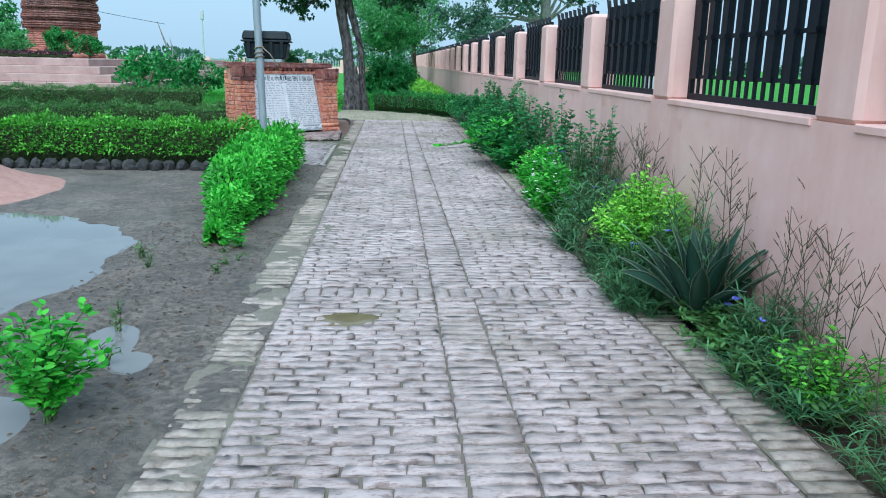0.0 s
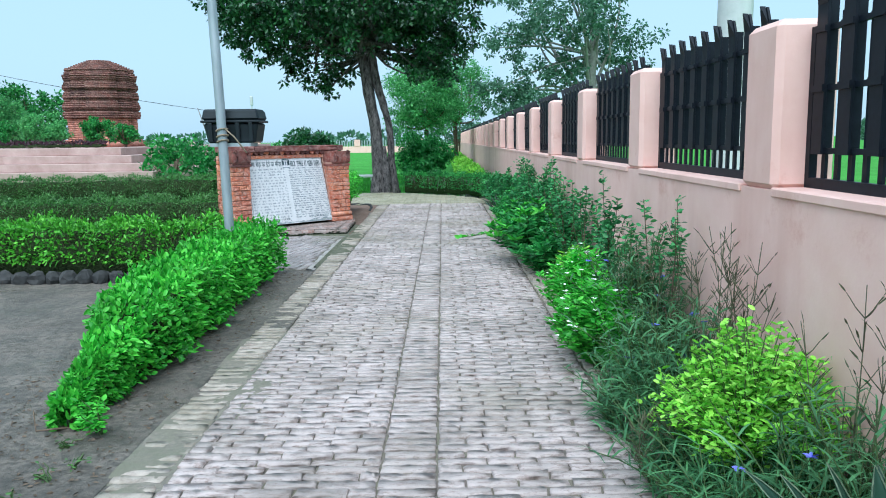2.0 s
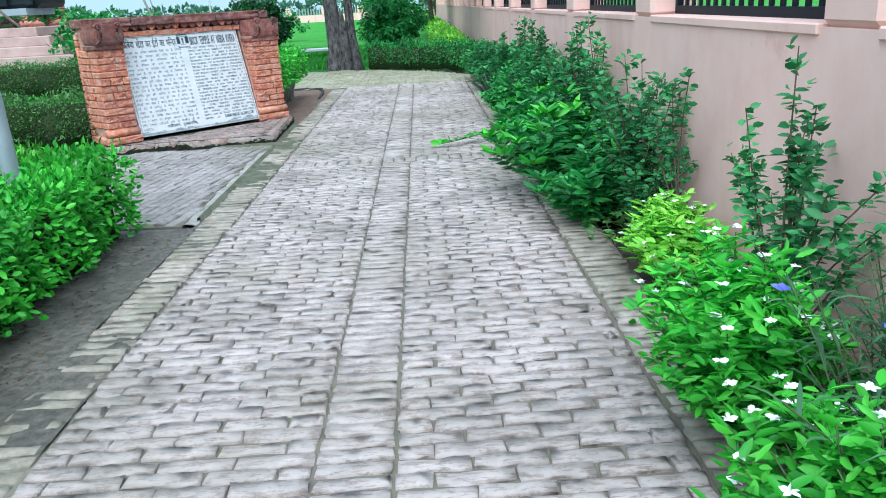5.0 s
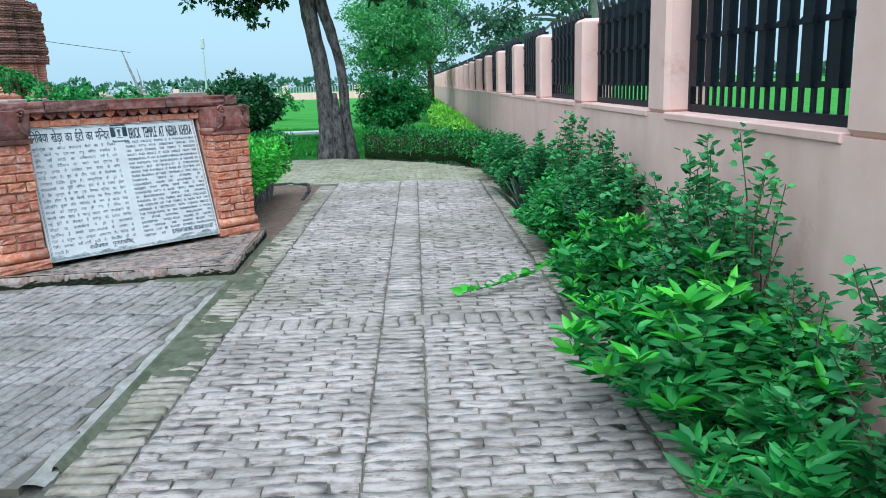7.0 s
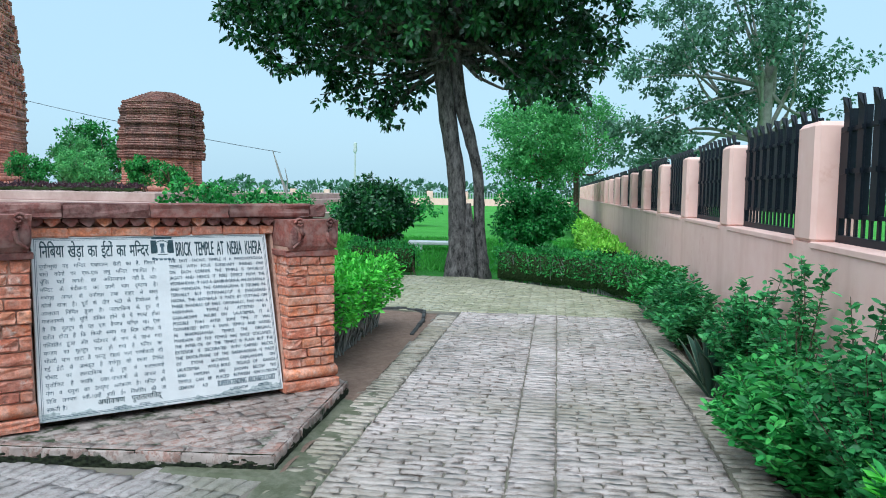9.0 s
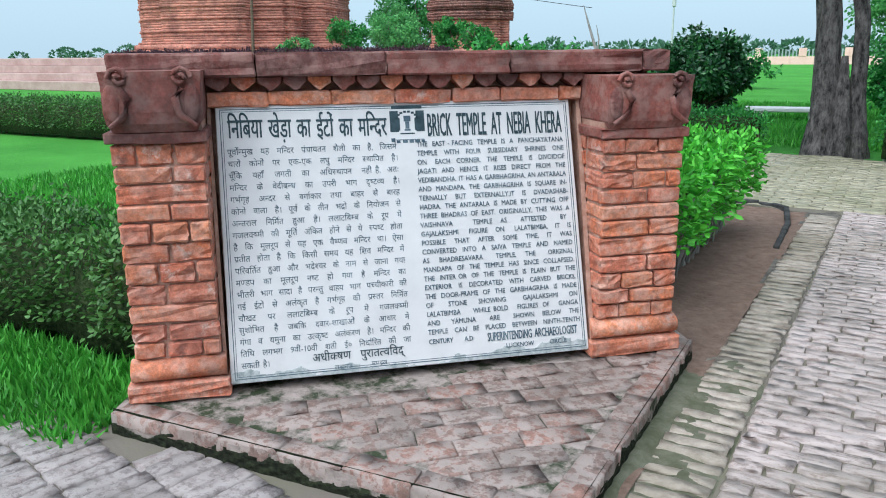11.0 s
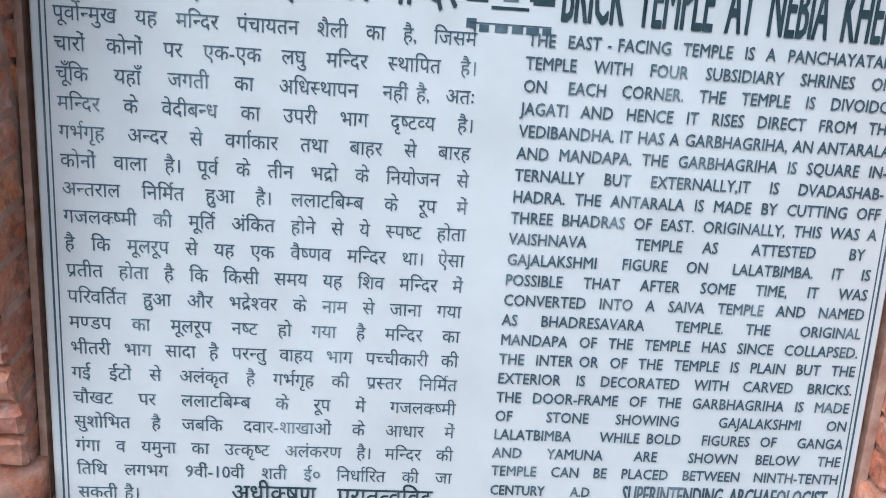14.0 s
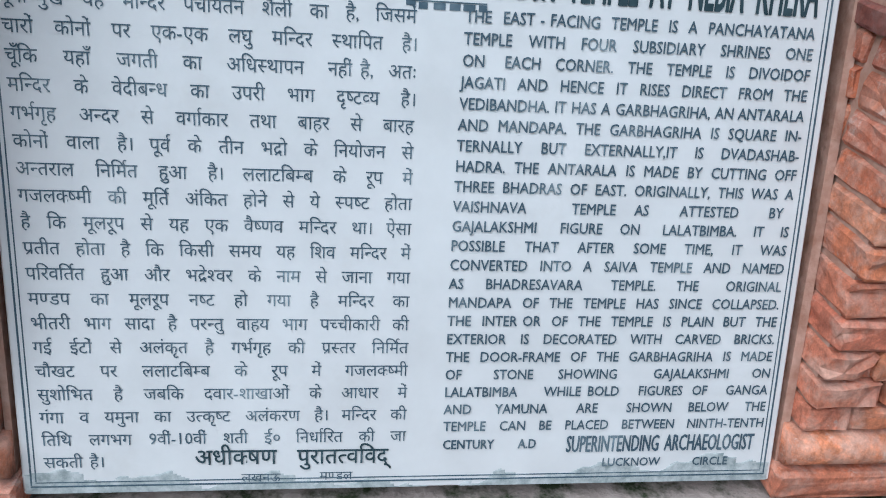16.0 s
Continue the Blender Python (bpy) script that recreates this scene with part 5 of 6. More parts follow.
tank = thing("plastic_tank", pose(-1.83, 9.06, 1.40, 0, 0, 1), "black ribbed plastic tank with a rim, tied to the steel pole", "tank")
bm = box(bmesh.new(), -0.27, 0.27, -0.19, 0.19, 0.0, 0.20, bevel=0.02)
for vv in bm.verts:
    if vv.co.z < 0.1:
        vv.co.x *= 0.9
        vv.co.y *= 0.9
part("body", bm_mesh("body", bm, PLASTIC), tank)
part("rim", box_mesh("rim", PLASTIC, -0.295, 0.295, -0.215, 0.215, 0.202, 0.225, bevel=0.006), tank)
bm = box(bmesh.new(), -0.285, 0.285, -0.205, 0.205, 0.226, 0.335, bevel=0.02)
for vv in bm.verts:
    if vv.co.z > 0.29:
        vv.co.x *= 0.95
        vv.co.y *= 0.94
part("lid", bm_mesh("lid", bm, PLASTIC), tank)
rib = box_mesh("rib", PLASTIC, -0.022, 0.022, -0.012, 0.0, 0.0, 0.19, bevel=0.005)
for xx in (-0.2, -0.07, 0.07, 0.2):
    part("rib", rib, tank, m=pose(xx, -0.188, 0.012, 5.5))
part("bracket", box_mesh("bracket", STEEL, -0.2, 0.2, -0.24, 0.1, -0.035, -0.002), tank)


# concrete electricity post beyond the wall
cp = new("concrete_post", np_mesh("concrete_post", *tube([(0, 0, -0.2), (0, 0, 4), (0, 0, 9)], [0.19, 0.165, 0.13], 12), CONCRETE))
cp.matrix_world = pose(3.25, 9.1, 0)
tagged(cp, "plain grey concrete post standing beyond the wall", "post")

# ---- trees ----


def limb_path(r, a, b, bend, n=7):
    a, b = np.array(a, float), np.array(b, float)
    t = np.linspace(0, 1, n)[:, None]
    p = a + (b - a) * t
    off = r.standard_normal(3) * bend
    return p + np.sin(t * math.pi) * off + np.cumsum(r.standard_normal((n, 3)), 0) * bend * 0.06


def tree(name, label, x, y, stems, limbs, clumps, leaf, per, mat, bark, seed, clump_r=0.55, droop=0.5, group="", cat="tree", flat=0.3):
    r = np.random.default_rng(seed)
    t = thing(name, Matrix.Translation((x, y, 0)), label, cat, group)
    chunks = []
    for pts, rad in stems:
        p = np.array(pts, float)
        tt = np.linspace(0, 1, len(p))
        ti = np.linspace(0, 1, 34)
        pi = np.stack([np.interp(ti, tt, p[:, c]) for c in range(3)], 1)
        pi[1:-1] = (pi[:-2] + 2 * pi[1:-1] + pi[2:]) / 4
        chunks.append(tube(pi, np.interp(ti, tt, rad), 18, 0.05, r))
    tm = np_mesh("trunk", *join_np(chunks), bark)
    part("trunk", tm, t)
    lc = []
    cen = np.array([c[:3] for c in clumps])
    for a, idx, r0 in limbs:
        for i in idx:
            p = limb_path(r, a, cen[i], 0.25)
            lc.append(tube(p, np.linspace(r0, r0 * 0.2, len(p)), 7, 0.05, r))
    if lc:
        part("branching", np_mesh("branching", *join_np(lc), bark), t)["kind"] = "stuff"
    vs = []
    for c in clumps:
        cx, cy, cz, cr = c
        n = int(per * cr * cr)
        d = sphere_dirs(n, r)
        sub = sphere_dirs(max(5, n // 26), r) * cr * r.uniform(0.35, 1.0, (max(5, n // 26), 1))
        pick = r.integers(0, len(sub), n)
        pos = np.array([cx, cy, cz]) + sub[pick] * np.array([1, 1, 0.8]) + d * cr * 0.24 * r.uniform(0.2, 1.1, (n, 1))
        vs.append(leaf_set(pos, d + 0.3 * r.standard_normal((n, 3)), leaf, leaf * 0.6, droop, flat, r))
    v, f = join_np(vs)
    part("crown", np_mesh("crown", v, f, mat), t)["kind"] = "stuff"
    return t


tr = np.random.default_rng(21)
cl = []
for cx, cz, sx, sz, n in ((-0.7, 5.4, 3.6, 1.5, 52), (-0.9, 7.4, 3.6, 1.7, 36), (1.3, 4.2, 1.3, 0.7, 12), (-2.6, 4.7, 1.4, 0.9, 18), (0.8, 5.4, 1.9, 1.0, 16)):
    for _ in range(n):
        d = sphere_dirs(1, tr)[0] * tr.uniform(0.45, 1) ** 0.5
        cl.append((cx + d[0] * sx, d[1] * 2.6, cz + d[2] * sz, tr.uniform(0.55, 0.95)))
cl += [(-3.9, 0.0, 4.7, 0.5), (-2.3, -0.6, 3.6, 0.5), (-1.6, 0.2, 3.15, 0.45), (1.6, 0.2, 3.3, 0.5), (2.1, 0, 3.7, 0.6), (-1.4, 0.8, 3.7, 0.6), (0.9, 0.6, 3.5, 0.6), (1.1, -0.7, 3.1, 0.4)]
for wx, wz, cr_ in ((-5.2, 4.3, 0.55), (-4.9, 4.8, 0.7), (-5.5, 4.9, 0.5), (-4.1, 3.9, 0.5), (-3.75, 3.5, 0.45), (-3.15, 3.35, 0.5), (-2.75, 2.95, 0.4), (-2.45, 3.2, 0.45), (-0.85, 3.6, 0.45), (-0.1, 3.9, 0.5), (0.4, 4.3, 0.55), (0.85, 4.8, 0.6), (-4.1, 4.8, 0.7), (-3.4, 4.2, 0.6), (-2.3, 3.9, 0.6), (-0.4, 3.25, 0.35), (-3.95, 3.2, 0.4), (-3.35, 3.0, 0.4), (-2.8, 2.75, 0.32), (-4.5, 3.6, 0.45)):
    cl.append((wx + 1.35, tr.uniform(-0.5, 0.5), wz, cr_))
NC = len(cl)
tree("tree", "large old fig tree with twin furrowed trunks and dense dark crown", -1.35, 22.45,
     [([(-0.16, 0, -0.1), (-0.13, 0, 0.4), (-0.15, 0, 1.0), (-0.2, 0, 1.8), (-0.38, 0, 2.9), (-0.58, 0, 4.2), (-0.75, 0, 6.0), (-0.8, 0.1, 8)], [0.24, 0.185, 0.16, 0.15, 0.145, 0.15, 0.12, 0.05]),
      ([(0.30, 0.05, -0.1), (0.25, 0.05, 0.4), (0.22, 0.02, 1.0), (0.20, 0.02, 1.7), (0.03, 0.05, 2.4), (-0.16, 0.06, 3.0), (-0.28, 0.1, 3.9), (0.3, 0.1, 5.6)], [0.17, 0.12, 0.095, 0.09, 0.10, 0.12, 0.11, 0.05]),
      ([(0.08, -0.10, -0.1), (0.08, -0.08, 0.35), (0.06, -0.06, 0.8), (0.04, -0.02, 1.25)], [0.16, 0.13, 0.09, 0.04])],
     [((-0.6, 0, 4.1), range(0, NC, 6), 0.10), ((-0.7, 0, 5.4), range(2, NC, 5), 0.08), ((-0.2, 0.1, 3.8), range(NC - 28, NC), 0.045)],
     cl, 0.13, 760, L_TREE, BARK, 3)


def bushy(name, label, x, y, z, rx, rz, leaf, per, mat, seed, n=16, trunk_r=0.05, cat="tree", group="", bark=None, clear=0.0):
    """A small tree or shrub: short stems and a crown of clumps."""
    r = np.random.default_rng(seed)
    cs = []
    for _ in range(n):
        d = sphere_dirs(1, r)[0] * r.uniform(0.4, 1) ** 0.6
        cs.append((d[0] * rx * 0.75, d[1] * rx * 0.75, z + d[2] * rz * 0.75, r.uniform(0.28, 0.48) * min(rx, rz * 1.3)))
    st = [([(0, 0, -0.08), (r.normal(0, 0.04), 0, z * 0.5), (r.normal(0, 0.08), 0, z)], [trunk_r * 1.3, trunk_r, trunk_r * 0.5])]
    return tree(name, label, x, y, st, [((0, 0, max(clear, z - rz * 0.7)), range(0, n, 2), trunk_r * 0.5)], cs, leaf, per, mat, bark or TWIG, seed + 1, group=group, cat=cat, droop=0.3)


# lawn shrubs and trees behind
bushy("shrub", "rounded dark leafy shrub on the lawn behind the tree", -4.4, 28.8, 0.86, 1.15, 0.95, 0.13, 2600, L_DEEP, 31, 26, cat="shrub")
bushy("shrub", "rounded fresh-green shrub on the lawn by the wall hedge", -0.35, 28.2, 0.85, 1.05, 0.92, 0.10, 2000, L_BUSH, 32, 30, cat="shrub")
bushy("small_tree", "leafy green garden tree beyond the fig tree", -0.4, 36.5, 3.2, 2.3, 1.75, 0.11, 620, L_GARDEN, 33, 40, 0.1)
bushy("small_tree", "leafy green garden tree beyond the fig tree", 1.0, 40.0, 3.7, 1.9, 2.1, 0.11, 560, L_GARDEN, 34, 36, 0.1)
cl = []
r9 = np.random.default_rng(77)
for _ in range(46):
    d = sphere_dirs(1, r9)[0] * r9.uniform(0.3, 1) ** 0.5
    cl.append((d[0] * 3.6, d[1] * 3.0, 6.2 + d[2] * 3.4, r9.uniform(0.7, 1.15)))
for i in range(10):
    cl.append((r9.uniform(-4.0, -1.5), r9.uniform(-1, 1), r9.uniform(2.6, 4.5), r9.uniform(0.5, 0.9)))
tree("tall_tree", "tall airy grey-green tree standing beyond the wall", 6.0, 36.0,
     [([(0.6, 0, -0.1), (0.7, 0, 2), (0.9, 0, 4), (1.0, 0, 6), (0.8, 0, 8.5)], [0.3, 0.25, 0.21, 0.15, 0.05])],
     [((0.8, 0, 3.2), range(0, 56, 4), 0.09), ((0.95, 0, 5), range(1, 56, 4), 0.08)], cl, 0.17, 330, L_HAZED, PALEBARK, 9)
bushy("distant_tree", "hazy green tree far along the wall", 1.8, 66, 2.6, 2.6, 2.2, 0.3, 120, L_HAZED, 41, 16, 0.12)
bushy("distant_tree", "hazy green tree far along the wall", 7.5, 60, 3.2, 3.4, 2.6, 0.32, 110, L_HAZED, 42, 18, 0.14)

# shrubs before and round the temple
for i, (x, y, z, rx, rz, mt) in enumerate(((-8.6, 27.0, 0.85, 1.35, 0.85, L_BUSH), (-7.2, 28.2, 0.8, 1.1, 0.75, L_BUSH), (-10.2, 31.5, 0.75, 1.2, 0.7, L_BUSH), (-13.0, 38.5, 0.9, 1.6, 0.9, L_BUSH), (-11.0, 40.0, 0.8, 1.5, 0.8, L_BUSH), (-8.5, 41.0, 0.75, 1.5, 0.75, L_BUSH), (-6.0, 42.0, 0.7, 1.3, 0.7, L_BUSH))):
    bushy("shrub", "loose green flowering shrub on the temple lawn", x, y, z, rx, rz, 0.15, 520, mt, 50 + i, 16, cat="shrub", group="lawn shrubs")

# ---- temple terrace, tower and corner shrine ----
TZ = 1.24
terr = thing("temple_platform", Matrix(), "stepped pink sandstone platform of the temple", "platform", kind="structure")
steps = [(-10.9, 31.0, 0.32), (-11.5, 31.5, 0.63), (-12.1, 32.0, 0.94), (-12.7, 32.5, TZ)]
z0 = -0.06
for i, (xe, yf, zt) in enumerate(steps):
    me = bm_mesh("step", box(bmesh.new(), -46 + i * 0.1, xe, yf, 60 - i * 0.1, z0, zt, bevel=0.02), SANDSTONE)
    part("step", me, terr)
    z0 = zt - 0.004


def cross_plan(w, off):
    """A square plan with two offsets at each corner, twelve projecting corners, of half-width w."""
    a, b = w * 0.42, w * 0.72
    c, d = w, w * (1 - off)
    q = [(a, c), (a, d), (b, d), (b, b), (d, b), (d, a), (c, a)]
    ring = []
    for kk in range(4):
        for x, y in q:
            for _ in range(kk):
                x, y = y, -x
            ring.append((x, y))
    return ring


def stack_tower(levels, mat):
    """Stacked storeys of brick courses: list of (z, half-width)."""
    chunks = []
    r = np.random.default_rng(len(levels))
    for (z, w), (zn, wn) in zip(levels, levels[1:]):
        ring = np.array(cross_plan(w, 0.2))
        n = len(ring)
        h = zn - z
        v = np.concatenate([np.c_[ring, np.full(n, z)], np.c_[ring * (1.0 + 0.004 * r.standard_normal((n, 1))), np.full(n, z + h * 0.98)]])
        f = [(i, (i + 1) % n, n + (i + 1) % n, n + i) for i in range(n)]
        cen = len(v)
        v = np.concatenate([v, [[0, 0, z], [0, 0, z + h * 0.98]]])
        f += [(cen + 1, n + i, n + (i + 1) % n, cen + 1) for i in range(n)] + [(cen, (i + 1) % n, i, cen) for i in range(n)]
        chunks.append((v, np.array(f)))
    made = []
    for v, f in chunks:
        tri = np.concatenate([f[:, [0, 1, 2]], f[:, [0, 2, 3]]])
        tri = tri[(tri[:, 0] != tri[:, 1]) & (tri[:, 1] != tri[:, 2]) & (tri[:, 0] != tri[:, 2])]
        made.append(np_mesh("course", v, tri, mat))
    return made


def courses(name, levels, mat, owner, label=""):
    grp = part(name, None, owner, label)
    for me in stack_tower(levels, mat):
        part("course", me, grp)


sr = np.random.default_rng(8)
shrine = thing("corner_shrine", pose(-17.2, 41.4, TZ, 0, 0, 24) @ Matrix.Diagonal((1.12, 1.12, 0.88, 1)), "small dark-red ruined brick shrine with banded courses", "shrine")
lv = [(0, 1.72), (0.3, 1.62), (0.42, 1.5)]
z = 0.42
while z < 1.55:
    lv.append((z + 0.12, 1.46))
    z += 0.12
courses("base", lv, TEMPLE, shrine, "lighter repaired brick base")
lv = [(z + 0.002, 1.6)]
while z < 4.35:
    for hh, ww in ((0.14, 1.63), (0.10, 1.59), (0.13, 1.54), (0.10, 1.58), (0.08, 1.61)):
        z += hh
        q = (z - 1.5) / 3.2
        lv.append((z, ww * (1.0 - 0.10 * q ** 2) + sr.uniform(-0.03, 0.03)))
courses("body", lv, SHRINE, shrine, "soot-dark banded brick courses")
lv = [(z + 0.002, 1.42)]
for i in range(9):
    z += 0.062
    lv.append((z, 1.38 - 0.105 * (i + 1) + sr.uniform(-0.02, 0.02)))
courses("roof", lv, SHRINE, shrine)

tower = thing("main_temple", pose(-30.9, 42.0, TZ, 0, 0, 20), "tall red brick temple tower with deeply carved courses", "temple")
lv = [(0, 5.5), (0.35, 5.3), (0.6, 5.1)]
z = 0.6
while z < 3.2:
    for hh, ww in ((0.12, 4.93), (0.12, 4.92), (0.12, 4.935), (0.12, 4.92), (0.08, 4.99)):
        z += hh
        lv.append((z, ww))
courses("base", lv, TEMPLE, tower)
lv = [(z + 0.003, 5.05)]
while z < 15:
    for hh, ww in ((0.16, 4.99), (0.12, 4.95), (0.2, 4.97), (0.1, 5.02), (0.14, 4.93)):
        z += hh
        q = (z - 3) / 13
        lv.append((z, ww * (1.0 - 0.42 * q ** 1.7) + sr.uniform(-0.03, 0.03)))
courses("spire", lv, TEMPLE, tower)
niche = box_mesh("niche", SHRINE, -0.5, 0.5, -0.3, 0.0, 0.0, 1.5, bevel=0.06)
for zz in (3.6, 5.6, 7.4):
    part("niche", niche, tower, m=Matrix.Translation((0, -5.12 + (zz - 3) * 0.03, zz)))

cr = np.random.default_rng(33)
blocks = [box_mesh("carved_block", TEMPLE if i % 2 else SHRINE, -w, w, -0.09, 0.05, 0, h, bevel=0.02) for i, (w, h) in enumerate(((0.13, 0.2), (0.09, 0.28), (0.16, 0.15), (0.08, 0.34)))]
for face in range(2):
    turn = Matrix.Rotation(radians(90 * face), 4, "Z")
    for col in range(-8, 9):
        for rw in range(16):
            if cr.uniform() < 0.45:
                continue
            z = 3.6 + rw * 0.37
            w = 5.0 * (1.0 - 0.42 * max(0, (z - 3) / 13) ** 1.7)
            out = w if abs(col) < 4.6 else w * 0.8
            part("carved_block", blocks[int(cr.integers(0, 4))], tower, m=turn @ Matrix.Translation((col * 0.45 * w / 5, -out, z)))
# post beside the temple
tp = thing("timber_post", pose(-21.9, 33.0, TZ, 0, 1.5, 0), "thin weathered timber post on the platform", "post")
part("shaft", np_mesh("shaft", *tube([(0, 0, 0), (0.04, 0, 2.2), (0, 0, 4.4)], [0.06, 0.05, 0.04], 8), TWIG), tp)
part("box", box_mesh("box", PALEBARK, -0.14, 0.14, -0.08, 0.08, 3.9, 4.3, bevel=0.02), tp)
for i, (x, y, z, rx, rz) in enumerate(((-20.1, 36.5, 0.78, 0.95, 0.7), (-17.7, 36.5, 0.95, 1.15, 0.85), (-15.35, 36.5, 0.75, 0.9, 0.72), (-22.9, 36.5, 0.4, 0.95, 0.45), (-13.9, 36.0, 0.5, 0.8, 0.5))):
    tt = bushy("shrub", "round-headed green shrub on the temple platform", x, y, z, rx, rz, 0.12, 1700, L_GARDEN if i % 2 else L_BUSH, 70 + i, 20, 0.05, "shrub", "platform shrubs")
    tt.location.z = TZ
bushy("distant_tree", "green tree behind the temple platform", -25.2, 47.0, 2.9, 1.7, 1.5, 0.17, 620, L_GARDEN, 80, 26, 0.12)
bushy("distant_tree", "green tree behind the temple platform", -26.5, 52.0, 3.2, 3.2, 2.3, 0.26, 200, L_BUSH, 81, 22, 0.14)
hedge("hedge", [(-13.6, 33.2), (-20, 33.2), (-30, 33.2)], 0.6, 0.22, L_PURPLE, 500, 0.09, "low dark-purple hedge on the temple platform", z0=TZ)

cable = thing("overhead_cable", Matrix(), "thin dark wire sagging from the temple to the dead stem", "cable")
t_ = np.linspace(0, 1, 15)
part("wire", np_mesh("wire", *tube(np.stack([-25.0 + 12.3 * t_, 41.6 + 2.4 * t_, 5.5 - 2.35 * t_ - 0.5 * t_ * (1 - t_)], 1), [0.012] * 15, 5), IRON), cable)

# tilted dry branch and white lamp post on the lawn
db = thing("dry_branch", pose(-12.0, 44.0, 0) @ Matrix.Diagonal((0.78, 1, 0.76, 1)), "bare leaning dead tree stem on the lawn", "dead tree")
chunks = [tube([(0, 0, -0.1), (-0.5, 0, 1.6), (-1.05, 0, 3.2), (-1.4, 0, 4.3)], [0.11, 0.09, 0.06, 0.02], 7), tube([(-0.5, 0, 1.6), (-0.45, 0, 2.4), (-0.62, 0, 3.2)], [0.05, 0.04, 0.015], 6)]
part("stem", np_mesh("stem", *join_np(chunks), PALEBARK), db)
lp = thing("lamp_post", pose(-20.8, 88, 0), "slim white lamp post far across the lawn", "lamp post")
part("shaft", np_mesh("shaft", *tube([(0, 0, -0.1), (0, 0, 3), (0, 0, 6.0)], [0.11, 0.09, 0.07], 8), CONCRETE), lp)
part("lamp_head", box_mesh("lamp_head", CONCRETE, -0.16, 0.16, -0.16, 0.16, 5.4, 6.4, bevel=0.05), lp)

# far boundary wall with white railing
fw = thing("far_wall", Matrix(), "far pink boundary wall with pale railings and pillars", "wall", kind="structure")
part("lower_wall", box_mesh("lower_wall", PINK, -75, 1.7, 95, 95.3, -0.1, 0.7), fw)
pm = box_mesh("pillar", PINK, -0.35, 0.35, -0.2, 0.2, 0.702, 1.5, bevel=0.03)
rm = bmesh.new()
for i in range(10):
    box(rm, -1.5 + i * 0.32, -1.38 + i * 0.32, -0.05, 0.05, 0.702, 1.4)
rm = bm_mesh("railing", rm, STEEL)
for i in range(19):
    x = -74 + i * 4.0
    part("pillar", pm, fw, m=Matrix.Translation((x, 95.15, 0)))
    part("railing", rm, fw, m=Matrix.Translation((x + 2.0, 95.15, 0)))

# woods on the horizon
wr = np.random.default_rng(15)
ch = []
for i in range(150):
    x = -340 + i * 4.6 + wr.uniform(-2, 2)
    if -8 < x < 10 and i % 2:
        continue
    y = 230 + wr.uniform(-30, 60)
    hgt = wr.uniform(2.2, 5.0)
    n = 130
    d = sphere_dirs(n, wr)
    pos = np.array([x, y, hgt * 0.5]) + d * np.array([3.6, 2.5, hgt * 0.5])
    ch.append(leaf_set(pos, d, 1.5, 1.1, 0.1, 0.3, wr))
tagged(new("distant_woods", np_mesh("distant_woods", *join_np(ch), L_HAZED)), "hazy belt of trees along the horizon", "woods", kind="stuff")

# white bench slab behind the tree
bench = thing("stone_bench", pose(-2.6, 27.6, 0, 0, 0, 8), "low white stone slab bench on the lawn", "bench")
part("seat", box_mesh("seat", STONE, -0.75, 0.75, -0.25, 0.25, 0.16, 0.24, bevel=0.015), bench)
lg = box_mesh("leg", STONE, -0.09, 0.09, -0.2, 0.2, -0.07, 0.158, bevel=0.01)
part("leg", lg, bench, m=Matrix.Translation((-0.5, 0, 0)))
part("leg", lg, bench, m=Matrix.Translation((0.5, 0, 0)))

# grass blades near the monument and behind the tree
gr = np.random.default_rng(4)


def grass_patch(x0, x1, y0, y1, n, h, label):
    pos = np.stack([gr.uniform(x0, x1, n), gr.uniform(y0, y1, n), np.full(n, -0.06)], 1)
    out = np.stack([gr.normal(0, 0.5, n), gr.normal(0, 0.5, n), np.ones(n)], 1)
    v, f = leaf_set(pos, out, h, h * 0.16, 0.0, 0.2, gr)
    tagged(new("grass", np_mesh("grass", v, f, L_GRASS)), label, "grass", kind="stuff")


grass_patch(-9, -3.4, 13.6, 19.3, 42000, 0.13, "short bright lawn grass beside the monument")
grass_patch(-4.6, -2.95, 12.4, 13.0, 4500, 0.12, "grass tufts at the foot of the monument")
grass_patch(-9, 0.8, 23.2, 33, 45000, 0.14, "short bright lawn grass behind the fig tree")

# ---- plants in the bed along the wall ----


